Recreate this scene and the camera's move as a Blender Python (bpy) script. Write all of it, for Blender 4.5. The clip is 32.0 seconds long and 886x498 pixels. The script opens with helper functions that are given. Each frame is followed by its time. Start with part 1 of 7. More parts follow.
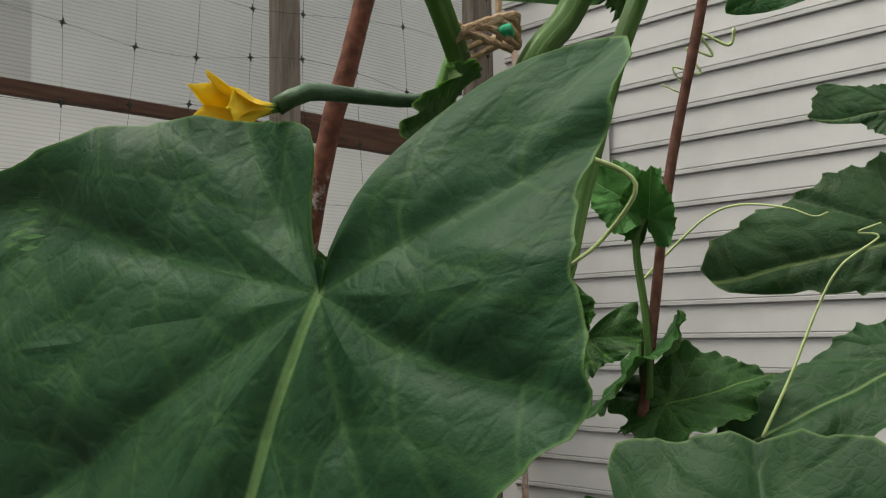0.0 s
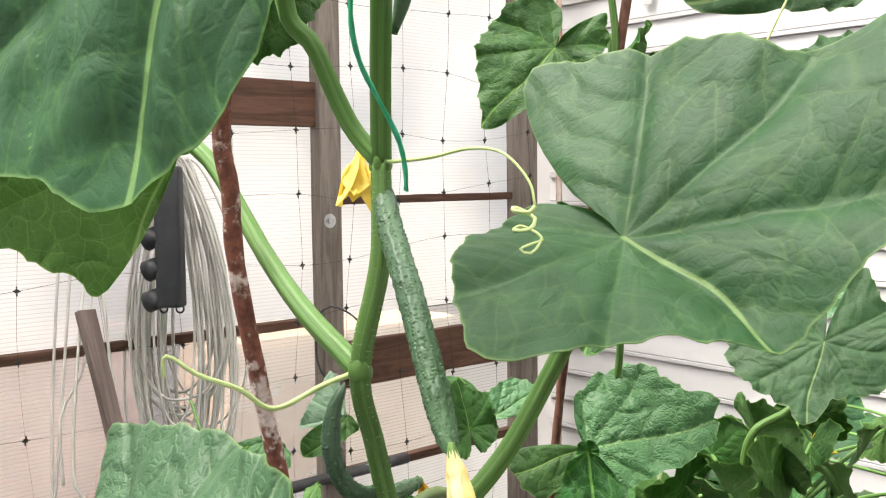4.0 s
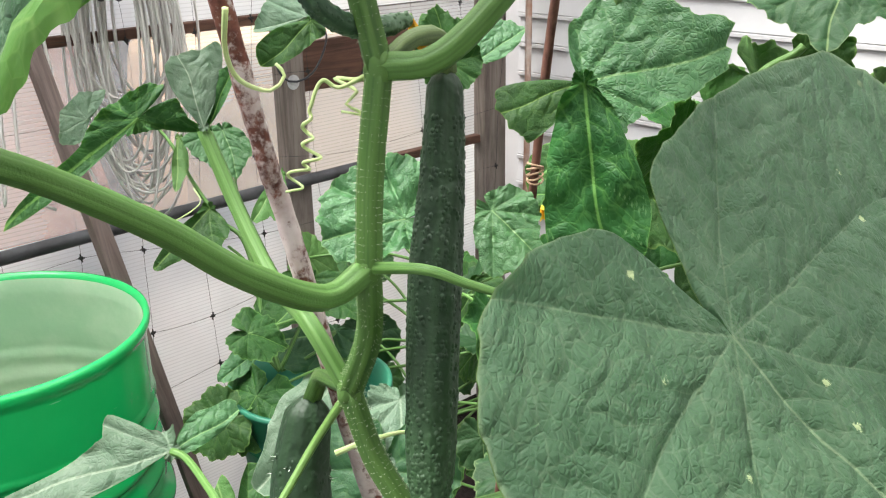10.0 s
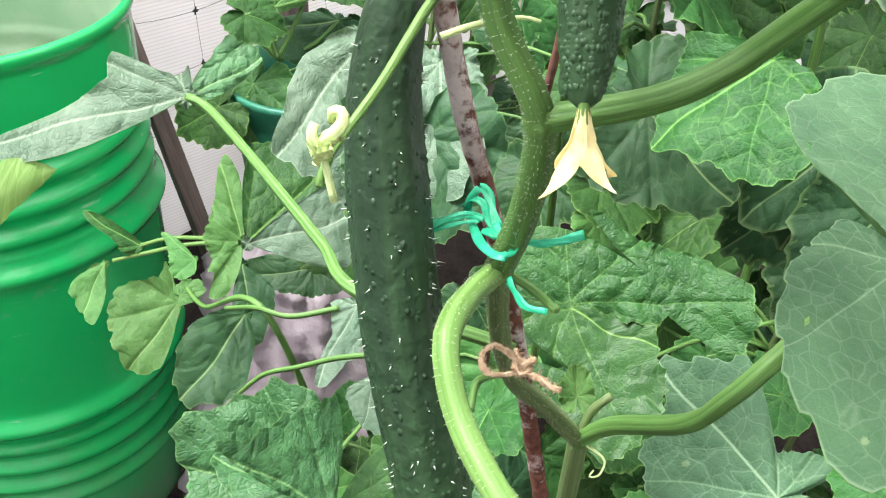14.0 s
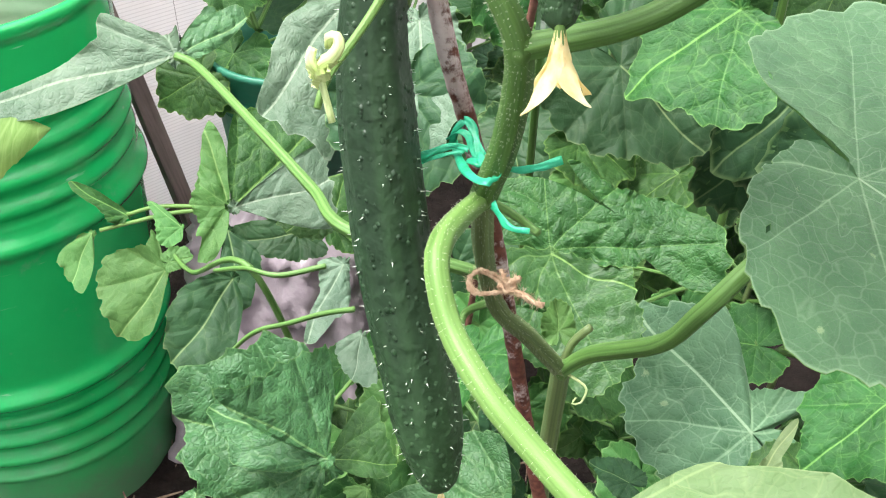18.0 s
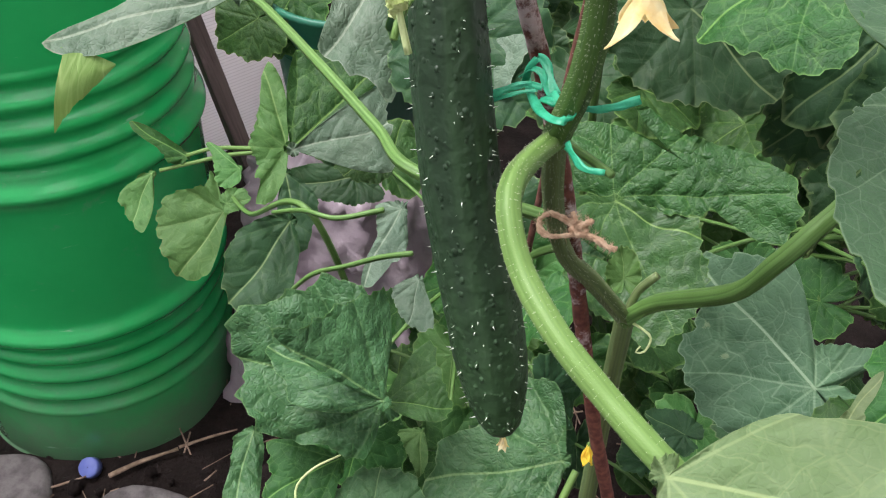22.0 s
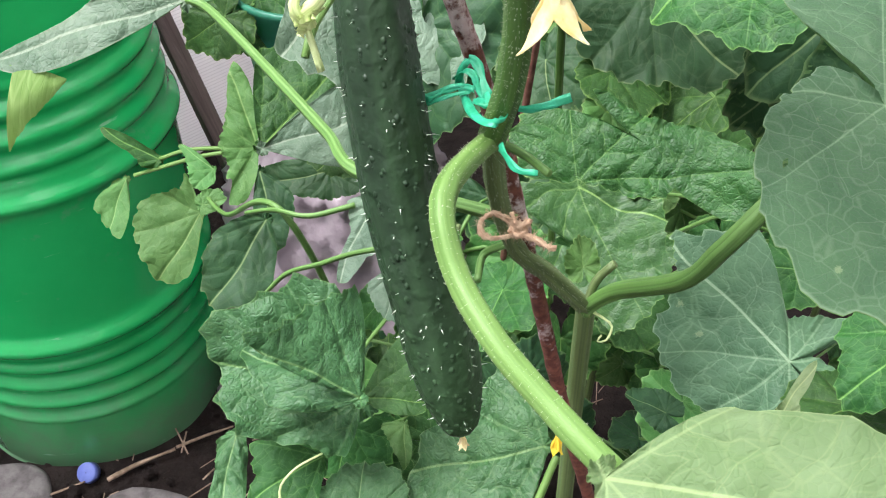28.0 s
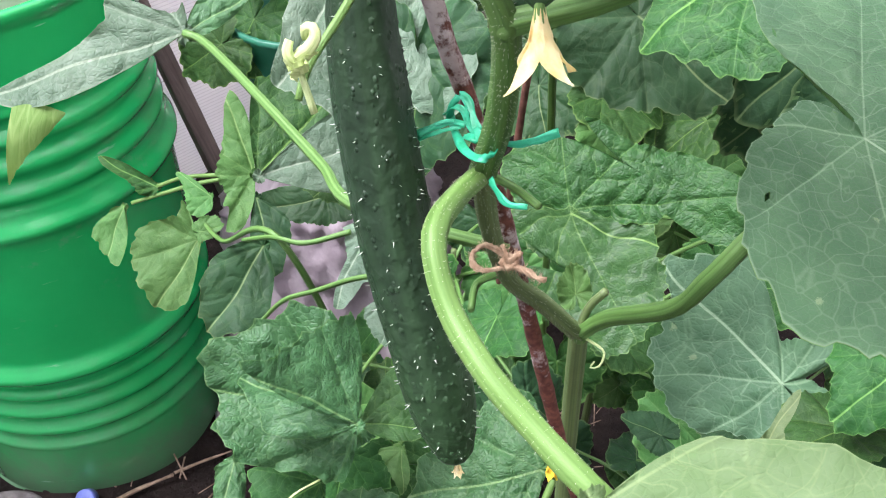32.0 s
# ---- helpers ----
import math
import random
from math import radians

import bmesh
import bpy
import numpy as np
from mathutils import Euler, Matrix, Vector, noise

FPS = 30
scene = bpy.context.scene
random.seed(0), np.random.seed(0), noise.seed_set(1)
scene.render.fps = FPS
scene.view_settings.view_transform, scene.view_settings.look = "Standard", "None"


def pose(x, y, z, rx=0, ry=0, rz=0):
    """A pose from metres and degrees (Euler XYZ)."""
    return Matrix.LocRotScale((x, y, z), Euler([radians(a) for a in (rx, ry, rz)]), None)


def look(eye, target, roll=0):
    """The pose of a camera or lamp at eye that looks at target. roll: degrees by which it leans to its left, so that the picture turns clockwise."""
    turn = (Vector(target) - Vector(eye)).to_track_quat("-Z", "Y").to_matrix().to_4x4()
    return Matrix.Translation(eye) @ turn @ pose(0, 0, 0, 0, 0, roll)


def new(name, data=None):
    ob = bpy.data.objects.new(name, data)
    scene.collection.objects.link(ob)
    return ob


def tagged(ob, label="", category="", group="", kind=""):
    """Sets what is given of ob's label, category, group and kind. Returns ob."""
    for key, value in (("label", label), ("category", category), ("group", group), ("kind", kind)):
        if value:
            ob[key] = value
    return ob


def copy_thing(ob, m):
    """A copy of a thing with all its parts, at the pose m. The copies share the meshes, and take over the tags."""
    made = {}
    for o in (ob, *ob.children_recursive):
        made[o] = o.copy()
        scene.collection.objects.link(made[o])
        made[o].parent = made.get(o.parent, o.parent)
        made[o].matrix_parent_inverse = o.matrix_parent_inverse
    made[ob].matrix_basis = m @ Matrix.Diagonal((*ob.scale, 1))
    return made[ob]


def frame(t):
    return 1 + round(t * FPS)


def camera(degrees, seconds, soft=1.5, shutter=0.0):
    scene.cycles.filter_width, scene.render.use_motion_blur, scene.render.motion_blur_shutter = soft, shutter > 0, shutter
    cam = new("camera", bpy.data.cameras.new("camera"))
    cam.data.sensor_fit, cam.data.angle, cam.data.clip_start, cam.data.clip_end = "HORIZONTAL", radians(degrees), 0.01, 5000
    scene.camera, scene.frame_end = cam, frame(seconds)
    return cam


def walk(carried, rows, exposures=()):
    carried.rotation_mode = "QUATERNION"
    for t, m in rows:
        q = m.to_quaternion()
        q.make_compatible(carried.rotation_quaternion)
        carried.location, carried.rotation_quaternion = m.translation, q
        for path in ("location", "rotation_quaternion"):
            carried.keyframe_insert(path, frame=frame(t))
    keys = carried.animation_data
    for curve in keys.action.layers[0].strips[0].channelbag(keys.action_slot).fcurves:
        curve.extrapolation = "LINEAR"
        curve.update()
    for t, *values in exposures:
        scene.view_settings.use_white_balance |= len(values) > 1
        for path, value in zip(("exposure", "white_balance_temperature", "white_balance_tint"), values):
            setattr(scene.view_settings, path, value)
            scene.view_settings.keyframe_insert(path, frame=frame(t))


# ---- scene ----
LENS = 49.95
cam = camera(LENS, 32.0, soft=1.15)
PATH = [
    (0, -0.0008, 0.0056, 1.7054, 94.91, 1.04, 0.26),
    (0.5, 0.0259, -0.0291, 1.7233, 95.95, 1.46, 2.46),
    (1, 0.0831, -0.0621, 1.7357, 96.42, 0.44, 5.54),
    (1.5, 0.1068, -0.0806, 1.7287, 95.39, -0.73, 7.64),
    (2, 0.1004, -0.076, 1.6976, 92.71, -1.16, 7.09),
    (2.5, 0.0978, -0.0686, 1.6589, 89.59, -0.95, 6.76),
    (3, 0.0861, -0.0703, 1.624, 86.57, -0.59, 6.1),
    (3.5, 0.0832, -0.0758, 1.6022, 87.25, 1.25, 4.04),
    (4, 0.0755, -0.0656, 1.575, 85.65, 0.53, 3.91),
    (4.5, 0.064, -0.0606, 1.5448, 84.46, -0.57, 3.67),
    (6.5, 0.0496, 0.025, 1.4985, 76.62, -1.18, 1.95),
    (7, 0.0508, 0.0304, 1.4948, 75.91, -1.91, 1.94),
    (7.5, 0.041, 0.0328, 1.4901, 75.37, -2.21, 1.57),
    (8, 0.0307, 0.0359, 1.4862, 75.17, -2.37, 1.45),
    (8.5, 0.0267, 0.0358, 1.4888, 75.03, -1.89, 2.06),
    (9, 0.0343, 0.0214, 1.4904, 75.29, -1.43, 0.96),
    (9.5, 0.0431, 0.016, 1.4696, 72.6, -0.11, 1.76),
    (10, 0.0507, 0.0318, 1.4511, 69.82, 0.95, 1.38),
    (10.5, 0.0394, 0.0442, 1.4364, 68.67, 0.3, 1.13),
    (11, 0.0351, 0.0614, 1.43, 67.42, -0.06, 0.14),
    (11.5, 0.0123, 0.0639, 1.4182, 65.84, -0.59, 0.72),
    (12, 0.0014, 0.0683, 1.4078, 64.4, -0.55, 0.79),
    (12.5, -0.0045, 0.0814, 1.3992, 62.6, -0.1, -0.47),
    (13, -0.0142, 0.0769, 1.371, 59.25, -2.09, 0.52),
    (13.5, -0.0181, 0.0787, 1.3532, 56.7, -2.61, 1.08),
    (14, -0.0207, 0.0896, 1.3358, 54.35, -2.6, 1.15),
    (14.5, -0.0407, 0.0954, 1.3202, 52.16, -4.37, 1.24),
    (16.5, -0.0392, 0.0628, 1.331, 54.02, -2.8, -0.67),
    (17, -0.0343, 0.0519, 1.3199, 52.79, -3.68, -0.64),
    (17.5, -0.025, 0.0478, 1.328, 53.24, -2.96, -0.93),
    (18, -0.025, 0.0489, 1.3328, 53.19, -2.26, -0.66),
    (18.5, -0.0303, 0.0494, 1.3288, 52.91, -2.23, -0.16),
    (19, -0.0206, 0.0507, 1.341, 52.57, -0.69, 0.08),
    (19.5, -0.0281, 0.0492, 1.3309, 51.52, -1.02, 0.44),
    (20, -0.0221, 0.0504, 1.3416, 52.36, 0.05, 0.21),
    (20.5, -0.0185, 0.0529, 1.335, 52.16, -0.56, -0.15),
    (21, -0.0155, 0.0562, 1.3315, 52.3, -1.18, -0.92),
    (21.5, -0.0174, 0.0572, 1.3317, 51.15, -0.5, 0.71),
    (22, -0.0347, 0.0533, 1.3231, 50.06, -1.38, 2.46),
    (22.5, -0.0265, 0.0529, 1.3339, 51.35, -0.52, 2.03),
    (23, -0.0166, 0.0547, 1.3464, 51.46, 0.16, 0.77),
    (23.5, -0.0166, 0.053, 1.3465, 51.98, 0.5, 0.3),
    (24, -0.0139, 0.0525, 1.347, 52.11, -0.03, 0.14),
    (24.5, -0.0092, 0.0515, 1.3451, 52.07, -0.34, -0.22),
    (25, -0.0084, 0.0534, 1.3407, 51.75, -0.26, -0.66),
    (25.5, -0.0049, 0.0567, 1.3411, 51.29, -0.02, -0.38),
    (26, -0.0073, 0.0529, 1.3403, 50.02, 0.39, 0.56),
    (26.5, -0.0116, 0.0584, 1.3327, 48.97, 0.48, 0.69),
    (28.5, -0.005, 0.063, 1.3333, 48.83, 1.21, 0.29),
    (29, -0.0095, 0.0578, 1.3364, 48.72, 1.25, 0.66),
    (29.5, -0.0071, 0.0616, 1.3344, 48.47, 1.34, 0.66),
    (30, -0.0051, 0.0589, 1.3396, 49.25, 1.34, 0.36),
    (30.5, -0.0023, 0.0584, 1.3466, 49.99, 1.42, -0.26),
    (31, -0.0024, 0.056, 1.352, 50.54, 1.53, -0.17),
    (31.5, -0.0029, 0.0605, 1.3423, 50.1, 1.35, -0.31),
    (32, -0.0031, 0.0595, 1.3441, 50.05, 1.31, -0.14),
]
EXPO = [(0.0, -0.58, 6900, 3), (0.6, -0.36, 6800, 6), (1.0, -0.20, 6600, 9), (1.9, -0.36, 6600, 10), (2.3, 0.40, 6800, 10), (2.9, 1.12, 6800, 9), (4.5, 1.12, 6800, 9), (6.5, 1.19, 6470, 9), (9.0, 1.14, 6370, 8), (11.0, 1.10, 6470, 8), (12.0, 1.50, 6370, 5), (13.2, 1.50, 6270, 5), (14.5, 1.42, 6320, 12), (17.0, 1.42, 6320, 11), (19.3, 1.34, 6320, 16), (20.0, 1.12, 6320, 19), (21.0, 1.40, 6270, 19), (21.6, 1.22, 6270, 19), (22.0, 0.64, 6270, 21), (22.5, 1.02, 6270, 21), (23.1, 1.48, 6270, 20), (24.5, 1.48, 6220, 12), (26.0, 1.20, 6220, 13), (30.0, 1.12, 6070, 21), (31.0, 1.32, 6020, 22), (32.0, 1.20, 6020, 21)]
walk(cam, [(t, pose(x, y, z, rx, ry, rz)) for t, x, y, z, rx, ry, rz in PATH], EXPO)

# ---- daylight: bright overcast sky ----
world = bpy.data.worlds.new("overcast_sky")
scene.world = world
world.use_nodes = True
wt = world.node_tree
sky = wt.nodes.new("ShaderNodeTexSky")
sky.sky_type, sky.sun_disc = "NISHITA", False
sky.sun_elevation, sky.sun_rotation = radians(62), radians(267)
sky.air_density, sky.dust_density, sky.ozone_density = 1.0, 4.0, 0.5
grey = wt.nodes.new("ShaderNodeHueSaturation")
grey.inputs["Saturation"].default_value = 0.22
wt.links.new(sky.outputs["Color"], grey.inputs["Color"])
wt.links.new(grey.outputs["Color"], wt.nodes["Background"].inputs["Color"])
wt.nodes["Background"].inputs["Strength"].default_value = 0.065
sun_data = bpy.data.lights.new("sun", "SUN")
sun_data.energy, sun_data.angle, sun_data.color = 5.0, radians(36), (1.0, 0.97, 0.92)
sun = new("sun", sun_data)
sun.matrix_world = look((-2.0, 0.7, 5.0), (0.2, 0.8, 0.8))


# ---- materials ----
class Nodes:
    """A small helper that wires shader nodes."""

    def __init__(self, name):
        self.mat = bpy.data.materials.new(name)
        self.mat.use_nodes = True
        self.tree = self.mat.node_tree
        self.bsdf = self.tree.nodes["Principled BSDF"]
        self.out = self.tree.nodes["Material Output"]

    def node(self, kind, operation="", feature="", interpolation=""):
        n = self.tree.nodes.new(kind)
        if operation:
            n.operation = operation
        if feature:
            n.feature = feature
        if interpolation:
            n.interpolation_type = interpolation
        return n

    def put(self, sock, value):
        if hasattr(value, "is_output"):
            self.tree.links.new(value, sock)
        else:
            sock.default_value = (*value, 1.0) if isinstance(value, tuple) and len(value) == 3 and sock.type == "RGBA" else value

    def math(self, op, a, b=0.0, c=0.0, clamp=False):
        n = self.node("ShaderNodeMath", op)
        n.use_clamp = clamp
        for s, v in zip(n.inputs, (a, b, c)):
            self.put(s, v)
        return n.outputs[0]

    def noise(self, scale, detail=4.0, rough=0.55, vec=None, dist=0.0):
        n = self.node("ShaderNodeTexNoise")
        n.inputs["Scale"].default_value, n.inputs["Detail"].default_value = scale, detail
        n.inputs["Roughness"].default_value, n.inputs["Distortion"].default_value = rough, dist
        self.tree.links.new(vec if vec else self.coord(), n.inputs["Vector"])
        return n.outputs["Fac"]

    def coord(self, which="Object"):
        return self.node("ShaderNodeTexCoord").outputs[which]

    def scaled(self, vec, sx, sy, sz):
        n = self.node("ShaderNodeMapping")
        self.tree.links.new(vec, n.inputs["Vector"])
        n.inputs["Scale"].default_value = (sx, sy, sz)
        return n.outputs[0]

    def ramp(self, fac, stops):
        n = self.node("ShaderNodeValToRGB")
        while len(n.color_ramp.elements) < len(stops):
            n.color_ramp.elements.new(0.5)
        for e, (p, col) in zip(n.color_ramp.elements, stops):
            e.position = p
            e.color = (*col, 1) if len(col) == 3 else col
        self.put(n.inputs[0], fac)
        return n.outputs["Color"]

    def mix(self, fac, a, b, mode="MIX"):
        n = self.node("ShaderNodeMix")
        n.data_type, n.blend_type = "RGBA", mode
        self.put(n.inputs[0], fac)
        for s, v in ((n.inputs[6], a), (n.inputs[7], b)):
            self.put(s, (*v, 1) if isinstance(v, tuple) and len(v) == 3 else v)
        return n.outputs[2]

    def smooth(self, v, lo, hi):
        n = self.node("ShaderNodeMapRange", interpolation="SMOOTHSTEP")
        self.put(n.inputs[0], v)
        n.inputs[1].default_value, n.inputs[2].default_value = lo, hi
        return n.outputs[0]

    def bump(self, height, strength, distance, normal=None):
        n = self.node("ShaderNodeBump")
        n.inputs["Strength"].default_value, n.inputs["Distance"].default_value = strength, distance
        self.put(n.inputs["Height"], height)
        if normal:
            self.tree.links.new(normal, n.inputs["Normal"])
        return n.outputs[0]

    def rand(self):
        return self.node("ShaderNodeObjectInfo").outputs["Random"]

    def done(self, color=None, rough=0.5, spec=0.5, metal=0.0, normal=None, thin=0.0, thin_color=None):
        b = self.bsdf
        if color is not None:
            self.put(b.inputs["Base Color"], (*color, 1) if isinstance(color, tuple) else color)
        self.put(b.inputs["Roughness"], rough)
        self.put(b.inputs["Metallic"], metal)
        self.put(b.inputs["Specular IOR Level"], spec)
        if normal:
            self.tree.links.new(normal, b.inputs["Normal"])
        if thin:
            tl = self.node("ShaderNodeBsdfTranslucent")
            self.put(tl.inputs[0], thin_color if thin_color is not None else color)
            if normal:
                self.tree.links.new(normal, tl.inputs["Normal"])
            m = self.node("ShaderNodeMixShader")
            m.inputs[0].default_value = thin
            self.tree.links.new(b.outputs[0], m.inputs[1])
            self.tree.links.new(tl.outputs[0], m.inputs[2])
            self.tree.links.new(m.outputs[0], self.out.inputs[0])
        return self.mat


# the blades: angles of the main veins, slant and spacing of the side veins
VEINS, SLANT, PITCH = (0.0, 42.0, 84.0, 132.0), 0.75, 0.20


def leaf_material(name, dark, light, vein, glow, spots=0.0, rough=0.50, relief=1.0, spec=0.27, veins=0.30, net=1.0, thin=0.22, rib=0.6, cell=7.0):
    """Quilted, veined leaf blade. The UV plane is centred on the stalk, x along the midrib; the blades bring their own bends of it."""
    n = Nodes(name)
    uv = n.coord("UV")
    sep = n.node("ShaderNodeSeparateXYZ")
    n.tree.links.new(uv, sep.inputs[0])
    x, y = sep.outputs[0], sep.outputs[1]
    ya = n.math("ABSOLUTE", y)
    d = None
    for a in VEINS:
        ca, sa = math.cos(radians(a)), math.sin(radians(a))
        s = n.math("MULTIPLY_ADD", ya, sa, n.math("MULTIPLY", x, ca))
        di = n.math("ABSOLUTE", n.math("MULTIPLY_ADD", ya, -ca, n.math("MULTIPLY", x, sa)))
        di = n.math("MULTIPLY_ADD", n.math("MAXIMUM", n.math("MULTIPLY", s, -1.0), 0.0), 9.0, di)
        d = di if d is None else n.math("MINIMUM", d, di)
    r2 = n.math("MULTIPLY_ADD", x, x, n.math("MULTIPLY", ya, ya))
    s = n.math("SQRT", n.math("MAXIMUM", n.math("SUBTRACT", r2, n.math("MULTIPLY", d, d)), 0.0))
    along = n.math("MULTIPLY_ADD", d, -SLANT, n.math("MULTIPLY_ADD", n.noise(3.0, 2.0, 0.5, uv), 0.26, s))
    e = n.math("MULTIPLY", n.math("ABSOLUTE", n.math("SUBTRACT", n.math("FRACT", n.math("DIVIDE", along, PITCH)), 0.5)), PITCH * 0.76)
    reach = n.math("SQRT", r2)
    # cells between the side veins, lined up with them
    lift = n.math("MULTIPLY", n.noise(1.3, 1.0, 0.4, uv), 0.8)
    pack = n.node("ShaderNodeCombineXYZ")
    for k, v in enumerate((n.math("MULTIPLY", along, 0.80), n.math("MULTIPLY_ADD", s, 0.6, n.math("MULTIPLY", d, 0.8)), n.math("MULTIPLY_ADD", n.math("SIGN", y), 0.7, lift))):
        n.put(pack.inputs[k], v)
    grid = pack.outputs[0]

    def voronoi(feature, scale, smooth=0.0):
        v = n.node("ShaderNodeTexVoronoi", feature=feature)
        v.inputs["Scale"].default_value = scale
        if smooth:
            v.inputs["Smoothness"].default_value = smooth
        n.tree.links.new(grid, v.inputs["Vector"])
        return v.outputs["Distance"]

    cells, dome = voronoi("DISTANCE_TO_EDGE", cell), voronoi("SMOOTH_F1", cell, 1.0)
    fine = voronoi("DISTANCE_TO_EDGE", 26.0)
    wide = n.math("MULTIPLY", reach, 0.003)
    main = n.math("SUBTRACT", 1.0, n.smooth(n.math("ADD", d, wide), 0.003, 0.0105))
    second = n.math("SUBTRACT", 1.0, n.smooth(n.math("ADD", e, wide), 0.0015, 0.0075))
    third = n.math("SUBTRACT", 1.0, n.smooth(cells, 0.0, 0.05))
    midrib = n.math("MULTIPLY", n.math("SUBTRACT", 1.0, n.smooth(ya, 0.005, 0.012)), n.smooth(x, -0.02, 0.0))
    pillow = n.math("SUBTRACT", 1.0, n.math("MULTIPLY", n.math("MULTIPLY", dome, dome), 2.0))
    h = n.math("MULTIPLY", n.smooth(d, 0.0, 0.045), 0.45)
    h = n.math("MULTIPLY_ADD", n.smooth(e, 0.0, 0.05), 0.5, h)
    h = n.math("MULTIPLY_ADD", pillow, 1.0, h)
    h = n.math("MULTIPLY_ADD", n.smooth(cells, 0.0, 0.24), 0.16, h)
    h = n.math("MULTIPLY_ADD", n.smooth(fine, 0.0, 0.24), 0.0033 * cell * cell, h)
    h = n.math("MULTIPLY_ADD", n.noise(150.0, 3.0, 0.6, uv), 0.09, h)
    span = n.node("ShaderNodeAttribute")
    span.attribute_name = "span"
    h = n.math("MULTIPLY", h, span.outputs["Fac"])
    tone = n.noise(2.2, 3.0, 0.6, uv)
    mott = n.noise(26.0, 5.0, 0.65, uv)
    col = n.mix(n.smooth(tone, 0.3, 0.72), dark, light)
    col = n.mix(n.math("MULTIPLY", n.smooth(mott, 0.45, 0.75), 0.28), col, light)
    # crease shade along the sunken side veins, painted with the dark tone
    col = n.mix(n.math("MULTIPLY", n.math("SUBTRACT", 1.0, n.smooth(e, 0.0, 0.022)), 0.18), col, dark)
    col = n.mix(n.math("MULTIPLY", third, 0.24 * net), col, vein)
    col = n.mix(n.math("MULTIPLY", n.math("SUBTRACT", 1.0, n.smooth(fine, 0.0, 0.06)), 0.11 * net), col, vein)
    col = n.mix(n.math("MULTIPLY", second, 0.36 * net), col, vein)
    col = n.mix(n.math("MULTIPLY", main, veins), col, vein)
    col = n.mix(n.math("MULTIPLY", midrib, rib), col, vein)
    edge = n.node("ShaderNodeAttribute")
    edge.attribute_name = "rim"
    col = n.mix(n.math("MULTIPLY", n.smooth(edge.outputs["Fac"], 0.55, 1.0), 0.5), col, vein)
    var = n.node("ShaderNodeHueSaturation")
    rnd = n.rand()
    n.put(var.inputs["Hue"], n.math("MULTIPLY_ADD", rnd, 0.03, 0.487))
    n.put(var.inputs["Value"], n.math("MULTIPLY_ADD", rnd, 0.30, 0.66))
    n.put(var.inputs["Color"], col)
    col = var.outputs[0]
    if spots:
        blob = n.node("ShaderNodeTexVoronoi", feature="F1")
        blob.inputs["Scale"].default_value = 4.2
        n.tree.links.new(uv, blob.inputs["Vector"])
        pick = n.node("ShaderNodeSeparateColor")
        n.tree.links.new(blob.outputs["Color"], pick.inputs[0])
        ragged = n.math("MULTIPLY_ADD", n.noise(34.0, 4.0, 0.75, uv), 0.34, blob.outputs["Distance"])
        sp = n.math("MULTIPLY", n.math("SUBTRACT", 1.0, n.smooth(ragged, 0.235, 0.275)), n.smooth(pick.outputs[0], 0.42, 0.46))
        sp = n.math("MAXIMUM", sp, n.math("MULTIPLY", n.smooth(n.noise(13.0, 5.0, 0.75, uv), 0.66, 0.74), 0.55))
        col = n.mix(n.math("MULTIPLY", sp, spots), col, (0.50, 0.60, 0.30))
    ro = n.math("MULTIPLY_ADD", mott, 0.22, rough - 0.11)
    return n.done(col, ro, spec, 0.0, n.bump(h, 1.0, 0.0013 * relief), thin, n.mix(0.55, col, glow))


LEAF_OLD = leaf_material("old_leaf", (0.016, 0.060, 0.019), (0.031, 0.094, 0.034), (0.24, 0.36, 0.13), (0.13, 0.42, 0.03), 0.0, 0.55, 1.7, 0.25, veins=0.10, net=0.35, cell=4.4)
LEAF_SPOT = leaf_material("spotted_leaf", (0.044, 0.112, 0.055), (0.078, 0.168, 0.090), (0.26, 0.40, 0.19), (0.13, 0.42, 0.03), 1.0, 0.52, 2.7, 0.32, veins=0.12, net=0.4, rib=0.22, cell=5.4)
LEAF_BROAD = leaf_material("broad_leaf", (0.058, 0.142, 0.072), (0.100, 0.200, 0.110), (0.32, 0.46, 0.25), (0.15, 0.46, 0.04), 0.8, 0.52, 2.1, 0.34, veins=0.28, net=0.6, rib=0.45)
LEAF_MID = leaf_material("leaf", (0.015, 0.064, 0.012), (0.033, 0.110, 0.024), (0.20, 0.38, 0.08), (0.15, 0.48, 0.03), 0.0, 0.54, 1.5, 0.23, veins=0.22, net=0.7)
LEAF_FRESH = leaf_material("fresh_leaf", (0.032, 0.114, 0.032), (0.068, 0.178, 0.062), (0.24, 0.40, 0.14), (0.16, 0.50, 0.03), 0.0, 0.43, 2.6, 0.42, veins=0.20, net=0.55)
LEAF_DEEP = leaf_material("deep_green_leaf", (0.015, 0.068, 0.011), (0.034, 0.114, 0.023), (0.22, 0.40, 0.09), (0.15, 0.50, 0.03), 0.0, 0.46, 2.2, 0.36, veins=0.30, net=0.5)
LEAF_YOUNG = leaf_material("young_leaf", (0.056, 0.170, 0.034), (0.096, 0.232, 0.060), (0.28, 0.45, 0.14), (0.24, 0.56, 0.04), 0.0, 0.56, 1.3, 0.28, veins=0.22, net=0.6)
LEAF_BACK = leaf_material("leaf_underside", (0.075, 0.165, 0.050), (0.115, 0.22, 0.075), (0.25, 0.38, 0.13), (0.18, 0.48, 0.04), 0.0, 0.7, 0.8, 0.25)
